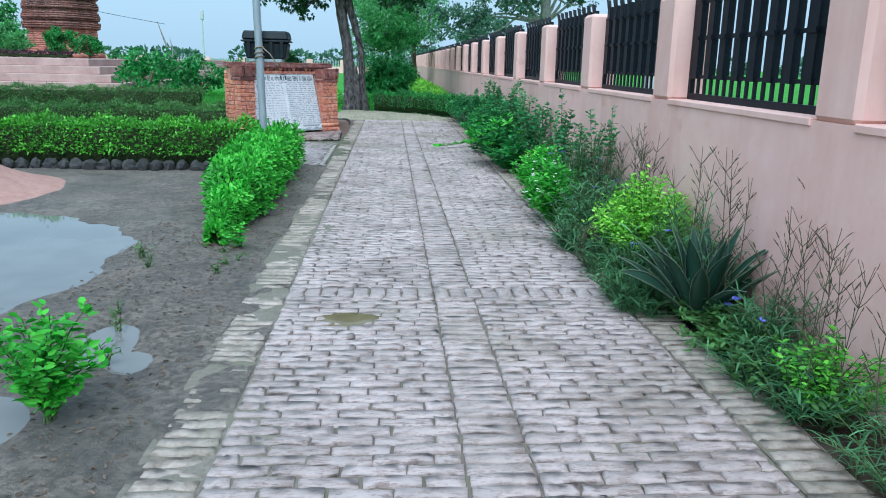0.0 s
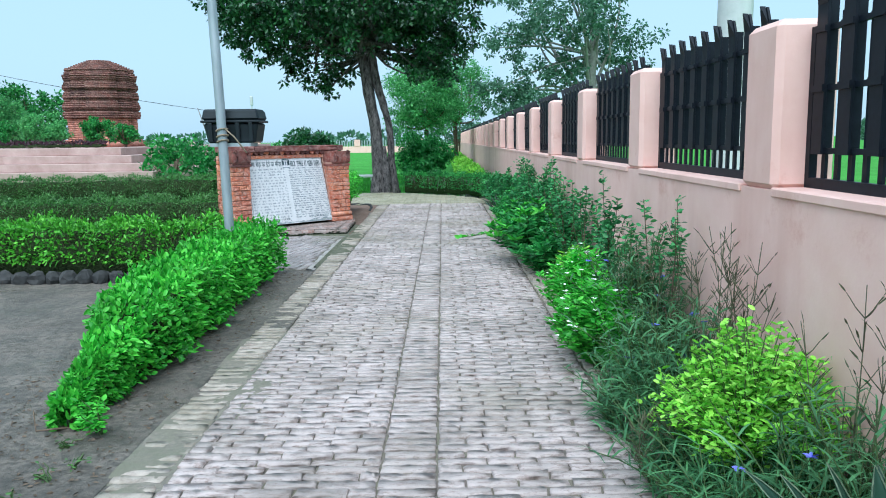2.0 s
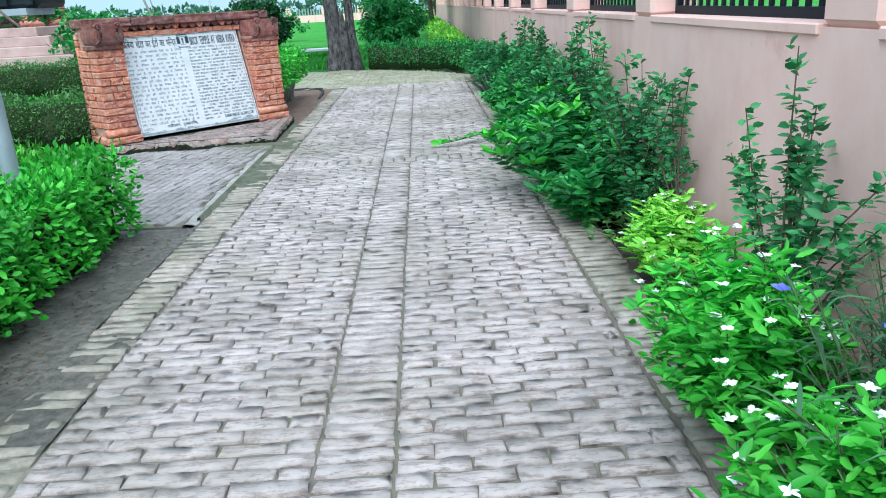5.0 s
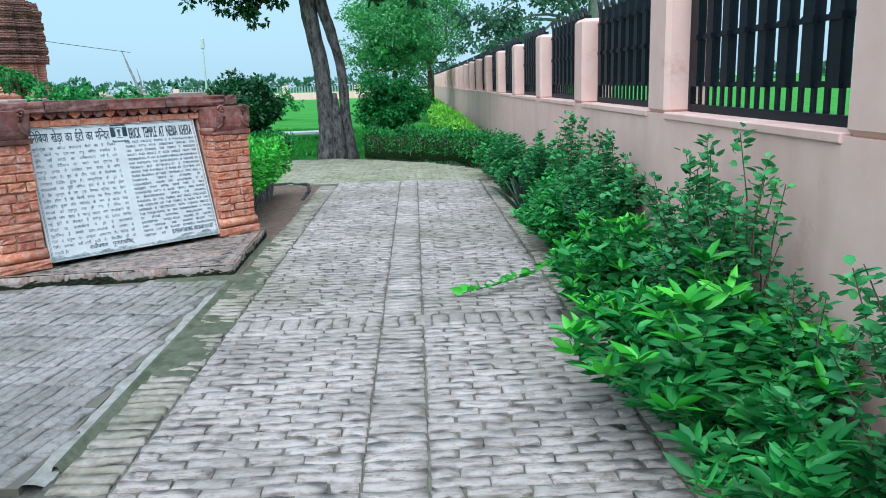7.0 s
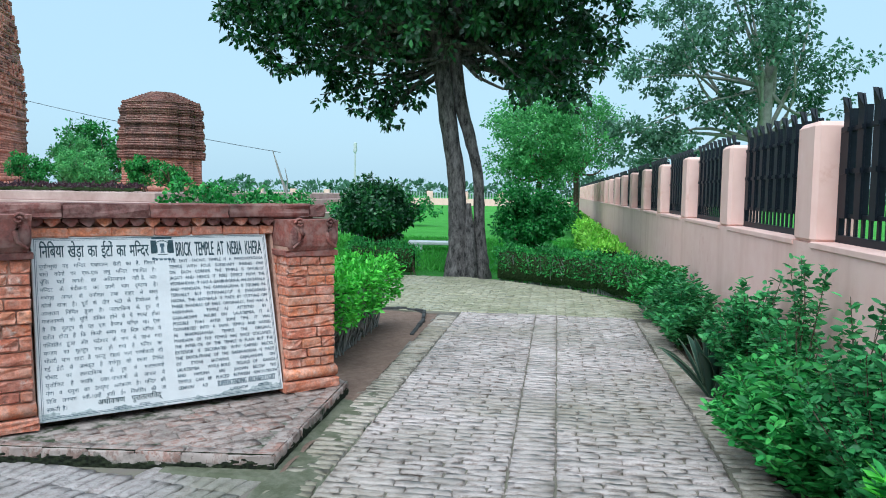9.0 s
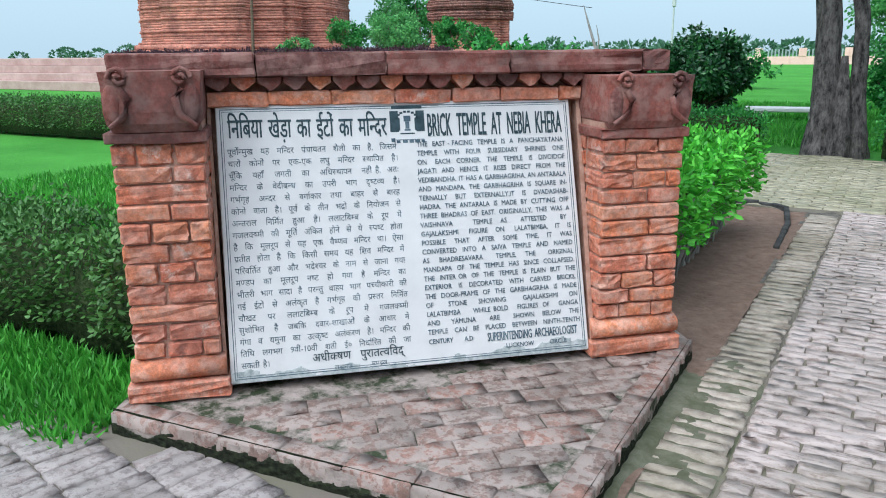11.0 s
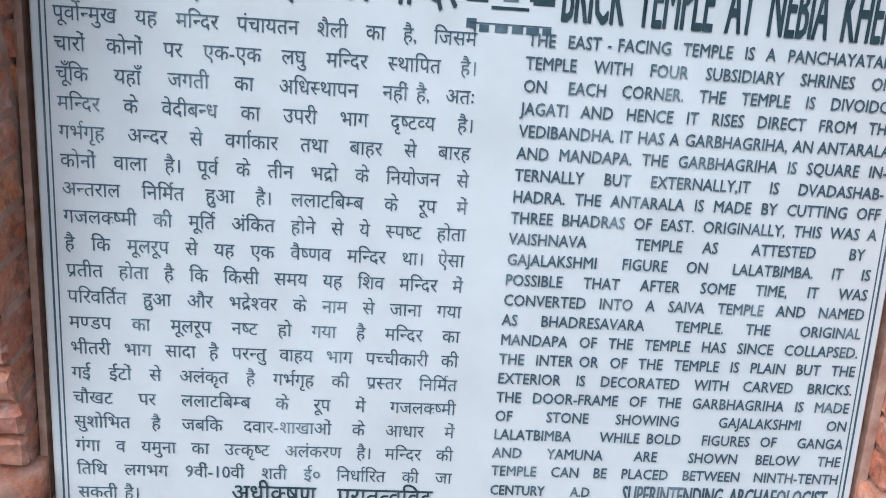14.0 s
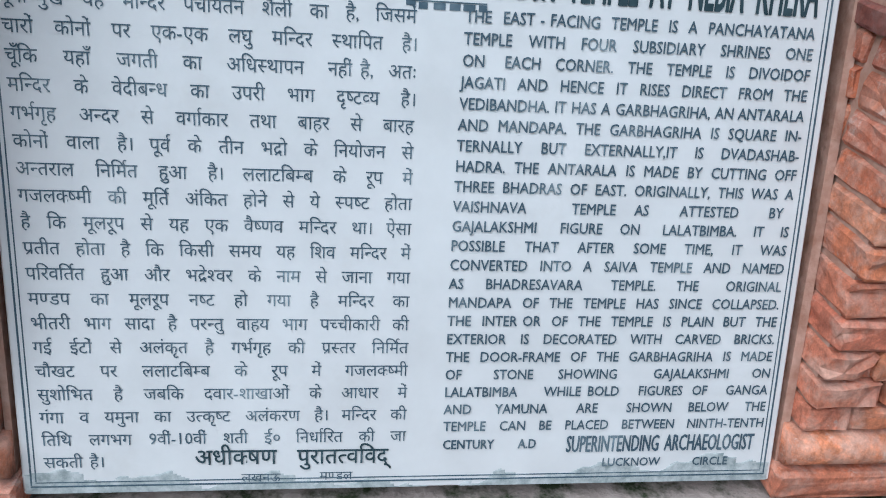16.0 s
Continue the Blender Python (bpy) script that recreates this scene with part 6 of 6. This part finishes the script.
def lush(name, label, x, y, rx, ry, h, leaf, aspect, n, mat, seed, cat="shrub", z_lo=0.12, stem_mat=None, clumps=None, flower=None, young=None):
    """A leafy plant: shoots rise from one root, each set with leaves."""
    r = np.random.default_rng(seed)
    p = thing(name, Matrix.Translation((x, y, -0.03)), label, cat, "plants along the wall")
    shoots = clumps or max(8, int(n / 45))
    sc, lv, fl, yl = [], [], [], []
    for _ in range(shoots):
        a, q = r.uniform(0, 2 * math.pi), r.uniform(0, 1) ** 0.5
        hh = h * (1 - 0.45 * q * q) * r.uniform(0.7, 1.08)
        tipx, tipy = math.cos(a) * q * rx, math.sin(a) * q * ry
        t = np.linspace(0, 1, 5)
        pts = np.stack([tipx * t ** 1.4 + 0.01 * r.standard_normal(5), tipy * t ** 1.4 + 0.01 * r.standard_normal(5), hh * t ** 0.85], 1)
        sc.append(tube(pts, np.linspace(0.006, 0.002, 5), 4))
        m = max(6, int(n / shoots))
        tq = r.uniform(z_lo, 1.0, m) ** 0.75
        pos = np.stack([np.interp(tq, t, pts[:, c]) for c in range(3)], 1)
        ang = r.uniform(0, 2 * math.pi, m)
        out = np.stack([np.cos(ang), np.sin(ang), np.full(m, 0.35) + 0.5 * (tq > 0.9)], 1)
        lv.append(leaf_set(pos + 0.015 * r.standard_normal((m, 3)), out, leaf, leaf * aspect, 0.25, 0.75, r))
        if young and r.uniform() < young[2]:
            an = r.uniform(0, 6.28) + np.arange(7) * 0.9
            yl.append(leaf_set(np.repeat(pts[-1:], 7, 0), np.stack([np.cos(an), np.sin(an), r.uniform(0.5, 1.3, 7)], 1), young[1], young[1] * 0.32, 0.15, 0.85, r))
        if flower and r.uniform() < flower[1]:
            fp = np.repeat(pts[-1:] + np.array([[0, 0, 0.015]]), 5, 0)
            an = np.arange(5) * 1.2566
            fl.append(leaf_set(fp, np.stack([np.cos(an), np.sin(an), np.full(5, 0.3)], 1), 0.022, 0.016, 0.0, 0.9, r))
    part("stem_mass", np_mesh("stem_mass", *join_np(sc), stem_mat or STEM), p)["kind"] = "stuff"
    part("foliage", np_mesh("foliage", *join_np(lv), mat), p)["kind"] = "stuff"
    if yl:
        part("young_foliage", np_mesh("young_foliage", *join_np(yl), young[0]), p, "bright young leaves at the shoot tips")["kind"] = "stuff"
    if fl:
        part("blossom", np_mesh("blossom", *join_np(fl), flower[0]), p)["kind"] = "stuff"
    return p


def strappy(name, label, x, y, rx, ry, h, leaf, shoots, mat, seed, flower=None):
    """Upright stems with long narrow leaves in pairs."""
    r = np.random.default_rng(seed)
    p = thing(name, Matrix.Translation((x, y, -0.03)), label, "plant", "plants along the wall")
    sc, lv, fl = [], [], []
    for _ in range(shoots):
        a, q = r.uniform(0, 2 * math.pi), r.uniform(0, 1) ** 0.5
        bx, by = math.cos(a) * q * rx, math.sin(a) * q * ry
        hh = h * r.uniform(0.55, 1.08) * (1 - 0.3 * q)
        t = np.linspace(0, 1, 5)
        lean = r.normal(0, 0.09, 2) + np.array([bx, by]) * 0.4
        pts = np.stack([bx * 0.75 + lean[0] * t ** 2, by * 0.75 + lean[1] * t ** 2, hh * t], 1)
        sc.append(tube(pts, np.linspace(0.004, 0.002, 5), 4))
        m = r.integers(9, 16)
        tq = np.linspace(0.12, 1.0, m) + r.normal(0, 0.03, m)
        pos = np.stack([np.interp(tq, t, pts[:, c]) for c in range(3)], 1)
        ang = r.uniform(0, 6.28) + np.arange(m) * 1.57 + r.normal(0, 0.4, m)
        out = np.stack([np.cos(ang), np.sin(ang), r.uniform(0.3, 1.1, m)], 1)
        lv.append(strap_set(pos, out, leaf, leaf * 0.085, 0.45, r))
        if flower and r.uniform() < 0.022:
            fp = np.repeat(pts[-1:], 5, 0)
            an = np.arange(5) * 1.2566
            fl.append(leaf_set(fp, np.stack([np.cos(an), np.sin(an), np.full(5, 0.4)], 1), 0.028, 0.022, 0.0, 0.9, r))
    part("stem_mass", np_mesh("stem_mass", *join_np(sc), STEM), p)["kind"] = "stuff"
    part("foliage", np_mesh("foliage", *join_np(lv), mat), p)["kind"] = "stuff"
    if fl:
        part("blossom", np_mesh("blossom", *join_np(fl), flower), p)["kind"] = "stuff"
    return p


def seed_stalks(x, y, n, h, seed, spread=0.18):
    """Tall dry branching seed stalks."""
    r = np.random.default_rng(seed)
    p = thing("seed_stalks", Matrix.Translation((x, y, -0.03)), "tall thin dry seed stalks rising before the wall", "plant", "plants along the wall")
    for _ in range(n):
        sc = []
        bx, by = r.normal(0, spread * 0.4), r.normal(0, spread)
        hh = h * r.uniform(0.75, 1.05)
        top = np.array([bx + r.normal(0, 0.06), by + r.normal(0, 0.08), hh])
        pts = limb_path(r, (bx, by, 0), top, 0.03, 8)
        sc.append(tube(pts, np.linspace(0.0034, 0.0016, 8), 4))
        tips = []
        for q in np.linspace(0.3, 0.99, 19):
            b0 = pts[int(q * 7)]
            a = r.uniform(0, 6.28)
            e = b0 + np.array([math.cos(a) * 0.05, math.sin(a) * 0.05, 0.07]) * r.uniform(0.5, 1.5)
            tips.append((e, (e - b0) / np.linalg.norm(e - b0)))
            sc.append(tube([b0, (b0 + e) / 2 + np.array([0, 0, -0.006]), e], [0.002, 0.0017, 0.0013], 4))
        sc.append(as_tris(leaf_set(np.array([e for e, _ in tips]), np.array([o_ for _, o_ in tips]), 0.05, 0.007, 0.1, 0.3, r)))
        part("stalk", np_mesh("stalk", *join_np([as_tris(c_) for c_ in sc]), STALK), p)


def agave(x, y, h, n, seed, wide):
    """A rosette of broad pointed blades, folded along the middle, with pale margins."""
    r = np.random.default_rng(seed)
    p = thing("agave", Matrix.Translation((x, y, -0.03)), "large dark green agave rosette with pale leaf margins", "agave", "plants along the wall")
    prof_t = np.linspace(0, 1, 11)
    prof_w = np.interp(prof_t, [0, 0.12, 0.45, 0.7, 0.88, 1], [0.62, 0.55, 1.0, 0.82, 0.4, 0.01]) * wide / 2
    for i in range(n):
        a = i * 2.39996 + r.normal(0, 0.12)
        rise = i / (n - 1)
        el = 0.72 + 0.78 * rise + r.normal(0, 0.06)
        ln = h * r.uniform(0.85, 1.06) * (1.0 - 0.12 * rise)
        curl = r.uniform(0.15, 0.75) * (1.15 - 0.7 * rise)
        twist = r.normal(0, 0.35)
        ang = el - curl * prof_t ** 2
        dr, dz = np.cos(ang) * ln / 10, np.sin(ang) * ln / 10
        rr = 0.03 + np.concatenate([[0], np.cumsum(dr[:-1])])
        zz = 0.03 + np.concatenate([[0], np.cumsum(dz[:-1])])
        rad = np.array([math.cos(a), math.sin(a), 0.0])
        side = np.array([-math.sin(a), math.cos(a), 0.0])
        mid = rr[:, None] * rad + zz[:, None] * np.array([0, 0, 1.0])
        up = -np.sin(ang)[:, None] * rad + np.cos(ang)[:, None] * np.array([0, 0, 1.0])
        tw = twist * prof_t[:, None]
        lat = side * np.cos(tw) + up * np.sin(tw)
        nor = up * np.cos(tw) - side * np.sin(tw)
        rows = [mid + lat * (c * prof_w)[:, None] + nor * (d_ * prof_w)[:, None] for c, d_ in ((-1, 0.34), (-0.5, 0.1), (0, 0), (0.5, 0.1), (1, 0.34), (0.5, -0.04), (0, -0.22), (-0.5, -0.04))]
        v = np.stack(rows, 1).reshape(-1, 3)
        idx = np.arange(len(v)).reshape(-1, 8)
        f = np.stack([idx[:-1], np.roll(idx[:-1], -1, 1), np.roll(idx[1:], -1, 1), idx[1:]], -1).reshape(-1, 4)
        leaf = part("leaf", np_mesh("leaf", v, f, L_AGAVE), p)
        for k_ in (0, 4):
            part("margin", np_mesh("margin", *tube(rows[k_], np.interp(prof_t, [0, 0.9, 1], [0.0032, 0.003, 0.0015]), 4), MARGIN), leaf, "pale toothed margin")


agave(1.46, 2.92, 0.62, 28, 1, 0.10)
agave(1.36, 14.75, 0.55, 18, 2, 0.09)
# from the start of the path to its end
lush("golden_shrub", "low golden-green leafy shrub in the bed", 1.55, 1.75, 0.26, 0.3, 0.36, 0.035, 0.5, 1500, L_HEDGE, 101)
strappy("ruellia", "narrow-leaved clump with violet flowers", 1.56, 1.2, 0.22, 0.4, 0.34, 0.13, 30, L_STRAP, 102, VIOLET)
strappy("ruellia", "narrow-leaved clump with violet flowers", 1.6, 2.4, 0.14, 0.3, 0.42, 0.16, 60, L_STRAP, 103, VIOLET)
seed_stalks(1.66, 1.15, 4, 0.9, 104)
seed_stalks(1.66, 1.75, 4, 0.84, 105)
seed_stalks(1.66, 2.3, 6, 0.76, 162)
seed_stalks(1.66, 3.45, 5, 0.98, 163)
seed_stalks(1.66, 2.9, 6, 1.0, 106)
lush("golden_shrub", "rounded golden-lime duranta shrub", 1.49, 4.0, 0.38, 0.44, 0.70, 0.036, 0.5, 15000, L_GOLD, 107, clumps=240)
strappy("ruellia", "narrow-leaved clump with violet flowers", 1.42, 3.55, 0.30, 0.36, 0.5, 0.15, 80, L_STRAP, 108, VIOLET)
strappy("ruellia", "tall narrow-leaved clump before the wall", 1.45, 4.95, 0.28, 0.6, 0.66, 0.17, 230, L_STRAP, 109, VIOLET)
strappy("ruellia", "tall narrow-leaved clump before the wall", 1.55, 6.0, 0.22, 0.6, 0.9, 0.17, 170, L_STRAP, 110, VIOLET)
seed_stalks(1.62, 4.7, 9, 0.98, 111)
seed_stalks(1.62, 5.2, 9, 1.0, 112)
seed_stalks(1.20, 3.9, 3, 0.35, 113, 0.1)
lush("white_flower_shrub", "fresh green shrub dotted with white star flowers", 1.29, 6.7, 0.29, 0.55, 0.62, 0.06, 0.36, 6720, L_BRIGHT, 114, clumps=90, flower=(PETAL, 0.4))
lush("white_flower_shrub", "fresh green shrub dotted with white star flowers", 1.24, 5.75, 0.29, 0.55, 0.56, 0.06, 0.36, 6400, L_BRIGHT, 167, clumps=90, flower=(PETAL, 0.4))
lush("rose_bush", "rose bush with tall leggy shoots", 1.55, 7.0, 0.28, 0.5, 1.2, 0.045, 0.62, 1200, L_ROSE, 115, clumps=16, stem_mat=TWIG, z_lo=0.3)
for yy, hh, sd in ((5.45, 1.24, 164), (6.0, 1.2, 165), (8.2, 1.12, 166)):
    lush("rose_bush", "rose bush with a few tall leggy shoots before the wall", 1.6, yy, 0.14, 0.3, hh, 0.045, 0.62, 190, L_ROSE, sd, clumps=4, stem_mat=TWIG, z_lo=0.5)
lush("white_flower_shrub", "lime-green shrub dotted with white star flowers", 1.50, 7.95, 0.24, 0.34, 0.46, 0.055, 0.4, 3520, L_GOLD, 116, clumps=60, flower=(PETAL, 0.5))
lush("rose_bush", "rose bush with tall leggy shoots before the wall", 1.55, 8.75, 0.34, 0.5, 1.05, 0.05, 0.62, 1900, L_ROSE, 117, clumps=34, stem_mat=TWIG)
lush("leafy_shrub", "broad-leaved deep green shrub leaning over the path", 1.30, 9.75, 0.50, 0.62, 0.70, 0.100, 0.38, 3000, L_BUSH, 118, clumps=70, young=(L_BRIGHT, 0.115, 0.6))
lush("rose_bush", "dense rose bush before the wall", 1.55, 10.45, 0.34, 0.5, 1.1, 0.05, 0.62, 3400, L_ROSE, 119, clumps=42, stem_mat=TWIG)
lush("leafy_shrub", "broad-leaved deep green shrub leaning over the path", 1.36, 11.3, 0.40, 0.6, 0.62, 0.09, 0.46, 3600, L_BUSH, 120, clumps=80, young=(L_BRIGHT, 0.085, 0.5))
lush("rose_bush", "dense rose bush before the wall", 1.54, 12.25, 0.34, 0.65, 1.0, 0.052, 0.62, 4800, L_ROSE, 121, clumps=50, stem_mat=TWIG)
lush("leafy_shrub", "fresh green shrub at the path edge", 1.40, 13.2, 0.36, 0.7, 0.62, 0.07, 0.42, 5760, L_BUSH, 122, clumps=80)
lush("rose_bush", "dense rose bush before the wall", 1.52, 14.3, 0.34, 0.7, 0.98, 0.055, 0.62, 5760, L_ROSE, 123, clumps=60, stem_mat=TWIG)
lush("leafy_shrub", "fresh green shrub at the path edge", 1.42, 16.6, 0.40, 0.8, 0.72, 0.07, 0.42, 5760, L_ROSE, 124, clumps=80)
lush("leafy_shrub", "fresh green shrub at the path edge", 1.45, 18.2, 0.40, 0.8, 0.72, 0.075, 0.42, 5120, L_BUSH, 125, clumps=80)
strappy("ruellia", "narrow-leaved clump spilling over the path edge", 1.46, 1.95, 0.20, 0.5, 0.30, 0.14, 60, L_STRAP, 151, VIOLET)
strappy("ruellia", "narrow-leaved clump spilling over the path edge", 1.20, 3.25, 0.16, 0.35, 0.26, 0.14, 80, L_STRAP, 152, VIOLET)
strappy("ruellia", "narrow-leaved clump spilling over the path edge", 1.30, 4.0, 0.26, 0.5, 0.36, 0.15, 120, L_STRAP, 153, VIOLET)
strappy("ruellia", "narrow-leaved clump beside the wall", 1.60, 3.4, 0.22, 0.5, 0.66, 0.16, 120, L_STRAP, 154, VIOLET)
strappy("ruellia", "narrow-leaved clump spilling over the path edge", 1.26, 4.75, 0.26, 0.4, 0.4, 0.16, 110, L_STRAP, 155, VIOLET)
# low filler planting, its dark leaves added as the shade among the bed plants
lush("undergrowth", "low undergrowth, dark-leaved to stand in for shade below the bed plants", 1.5, 2.6, 0.3, 1.3, 0.2, 0.05, 0.45, 2600, L_DARKHEDGE, 156, clumps=70)
lush("undergrowth", "low undergrowth, dark-leaved to stand in for shade below the bed plants", 1.5, 5.2, 0.3, 1.4, 0.22, 0.05, 0.45, 2600, L_DARKHEDGE, 157, clumps=70)
lush("undergrowth", "low undergrowth, dark-leaved to stand in for shade below the bed plants", 1.5, 9.6, 0.3, 2.4, 0.24, 0.055, 0.45, 3600, L_DARKHEDGE, 158, clumps=100)
lush("rose_bush", "rose bush with tall leggy shoots before the wall", 1.6, 9.45, 0.2, 0.35, 0.72, 0.05, 0.62, 520, L_ROSE, 159, clumps=12, stem_mat=TWIG)
lush("leafy_shrub", "broad-leaved bright shrub at the path edge", 1.33, 9.0, 0.38, 0.3, 0.42, 0.105, 0.34, 700, L_BUSH, 160, clumps=26, young=(L_BUSH, 0.115, 0.6))
lush("leafy_shrub", "broad-leaved bright shrub at the path edge", 1.48, 12.8, 0.4, 0.5, 0.7, 0.07, 0.5, 3000, L_BUSH, 161, clumps=60)
for yy, hh, nn, sd in ((9.95, 1.2, 800, 168), (12.6, 1.14, 1000, 169), (13.5, 1.18, 1200, 170)):
    lush("rose_bush", "rose bush with tall leggy shoots before the wall", 1.57, yy, 0.24, 0.42, hh, 0.05, 0.62, nn, L_ROSE, sd, clumps=18, stem_mat=TWIG, z_lo=0.35)
# trailing shoot across the path
r = np.random.default_rng(126)
tv = thing("trailing_vine", Matrix.Translation((0, 0, 0)), "leafy green shoot trailing out across the path bricks", "plant", "plants along the wall")
pts = np.array([(1.35, 12.45, 0.12), (1.15, 12.3, 0.10), (0.95, 12.1, 0.07), (0.72, 11.95, 0.05), (0.52, 11.85, 0.035)])
part("stem", np_mesh("stem", *tube(pts, [0.006, 0.005, 0.005, 0.004, 0.003], 5), STEM), tv)
tq = np.linspace(0, 1, 44)
lp_ = np.stack([np.interp(tq, np.linspace(0, 1, 5), pts[:, c]) for c in range(3)], 1)
an = r.uniform(0, 6.28, 44)
part("foliage", np_mesh("foliage", *leaf_set(lp_, np.stack([np.cos(an), np.sin(an), np.full(44, 0.5)], 1), 0.085, 0.055, 0.1, 0.8, r), L_BRIGHT), tv)["kind"] = "stuff"

# self-sown bush on the mud, with small weeds
lush("young_bush", "bushy young green plant growing from the mud", -1.62, 1.78, 0.24, 0.24, 0.56, 0.055, 0.5, 900, L_BRIGHT, 130, clumps=22)
lush("weed", "small green weed at the path edge", -1.42, 4.72, 0.12, 0.12, 0.22, 0.045, 0.5, 110, L_BRIGHT, 131, clumps=6)
for i in range(16):
    lush("weed", "tiny weed sprouting from the mud", -1.35 - row_r.uniform(0, 1.1), 1.6 + row_r.uniform(0, 3.4), 0.06, 0.06, 0.08 + row_r.uniform(0, 0.06), 0.03, 0.3, 24, L_DARKHEDGE, 140 + i, clumps=4)
# leaf litter
lr = np.random.default_rng(12)
n = 2400
pos = np.stack([lr.uniform(-2.3, -1.2, n), lr.uniform(0.6, 9.3, n), np.full(n, 0.012)], 1)
pos[:, 2] = mud_z(pos[:, 0], pos[:, 1]) + 0.006
tagged(new("leaf_litter", np_mesh("leaf_litter", *leaf_set(pos, np.c_[lr.standard_normal((n, 2)), np.zeros(n)], 0.026, 0.013, 0, 0.97, lr), TWIG)), "dry leaves and twigs scattered over the mud", "litter", kind="stuff")

# ---- the paving bricks ----
for me, m in singles[:300]:
    part("brick", me, path, m=m)
for me, m in singles[300:]:
    v = np.zeros(len(me.vertices) * 3)
    me.vertices.foreach_get("co", v)
    v = v.reshape(-1, 3)
    mm = np.array(m)
    fq = np.array([tuple(p.vertices) for p in me.polygons])
    (rest_edge if me.materials[0] == EDGE else rest).append((v @ mm[:3, :3].T + mm[:3, 3], fq))
part("brick_field", np_mesh("brick_field", *join_np(rest), PAVER), path)["kind"] = "stuff"
part("edge_brick_field", np_mesh("edge_brick_field", *join_np(rest_edge), EDGE_I), path)["kind"] = "stuff"
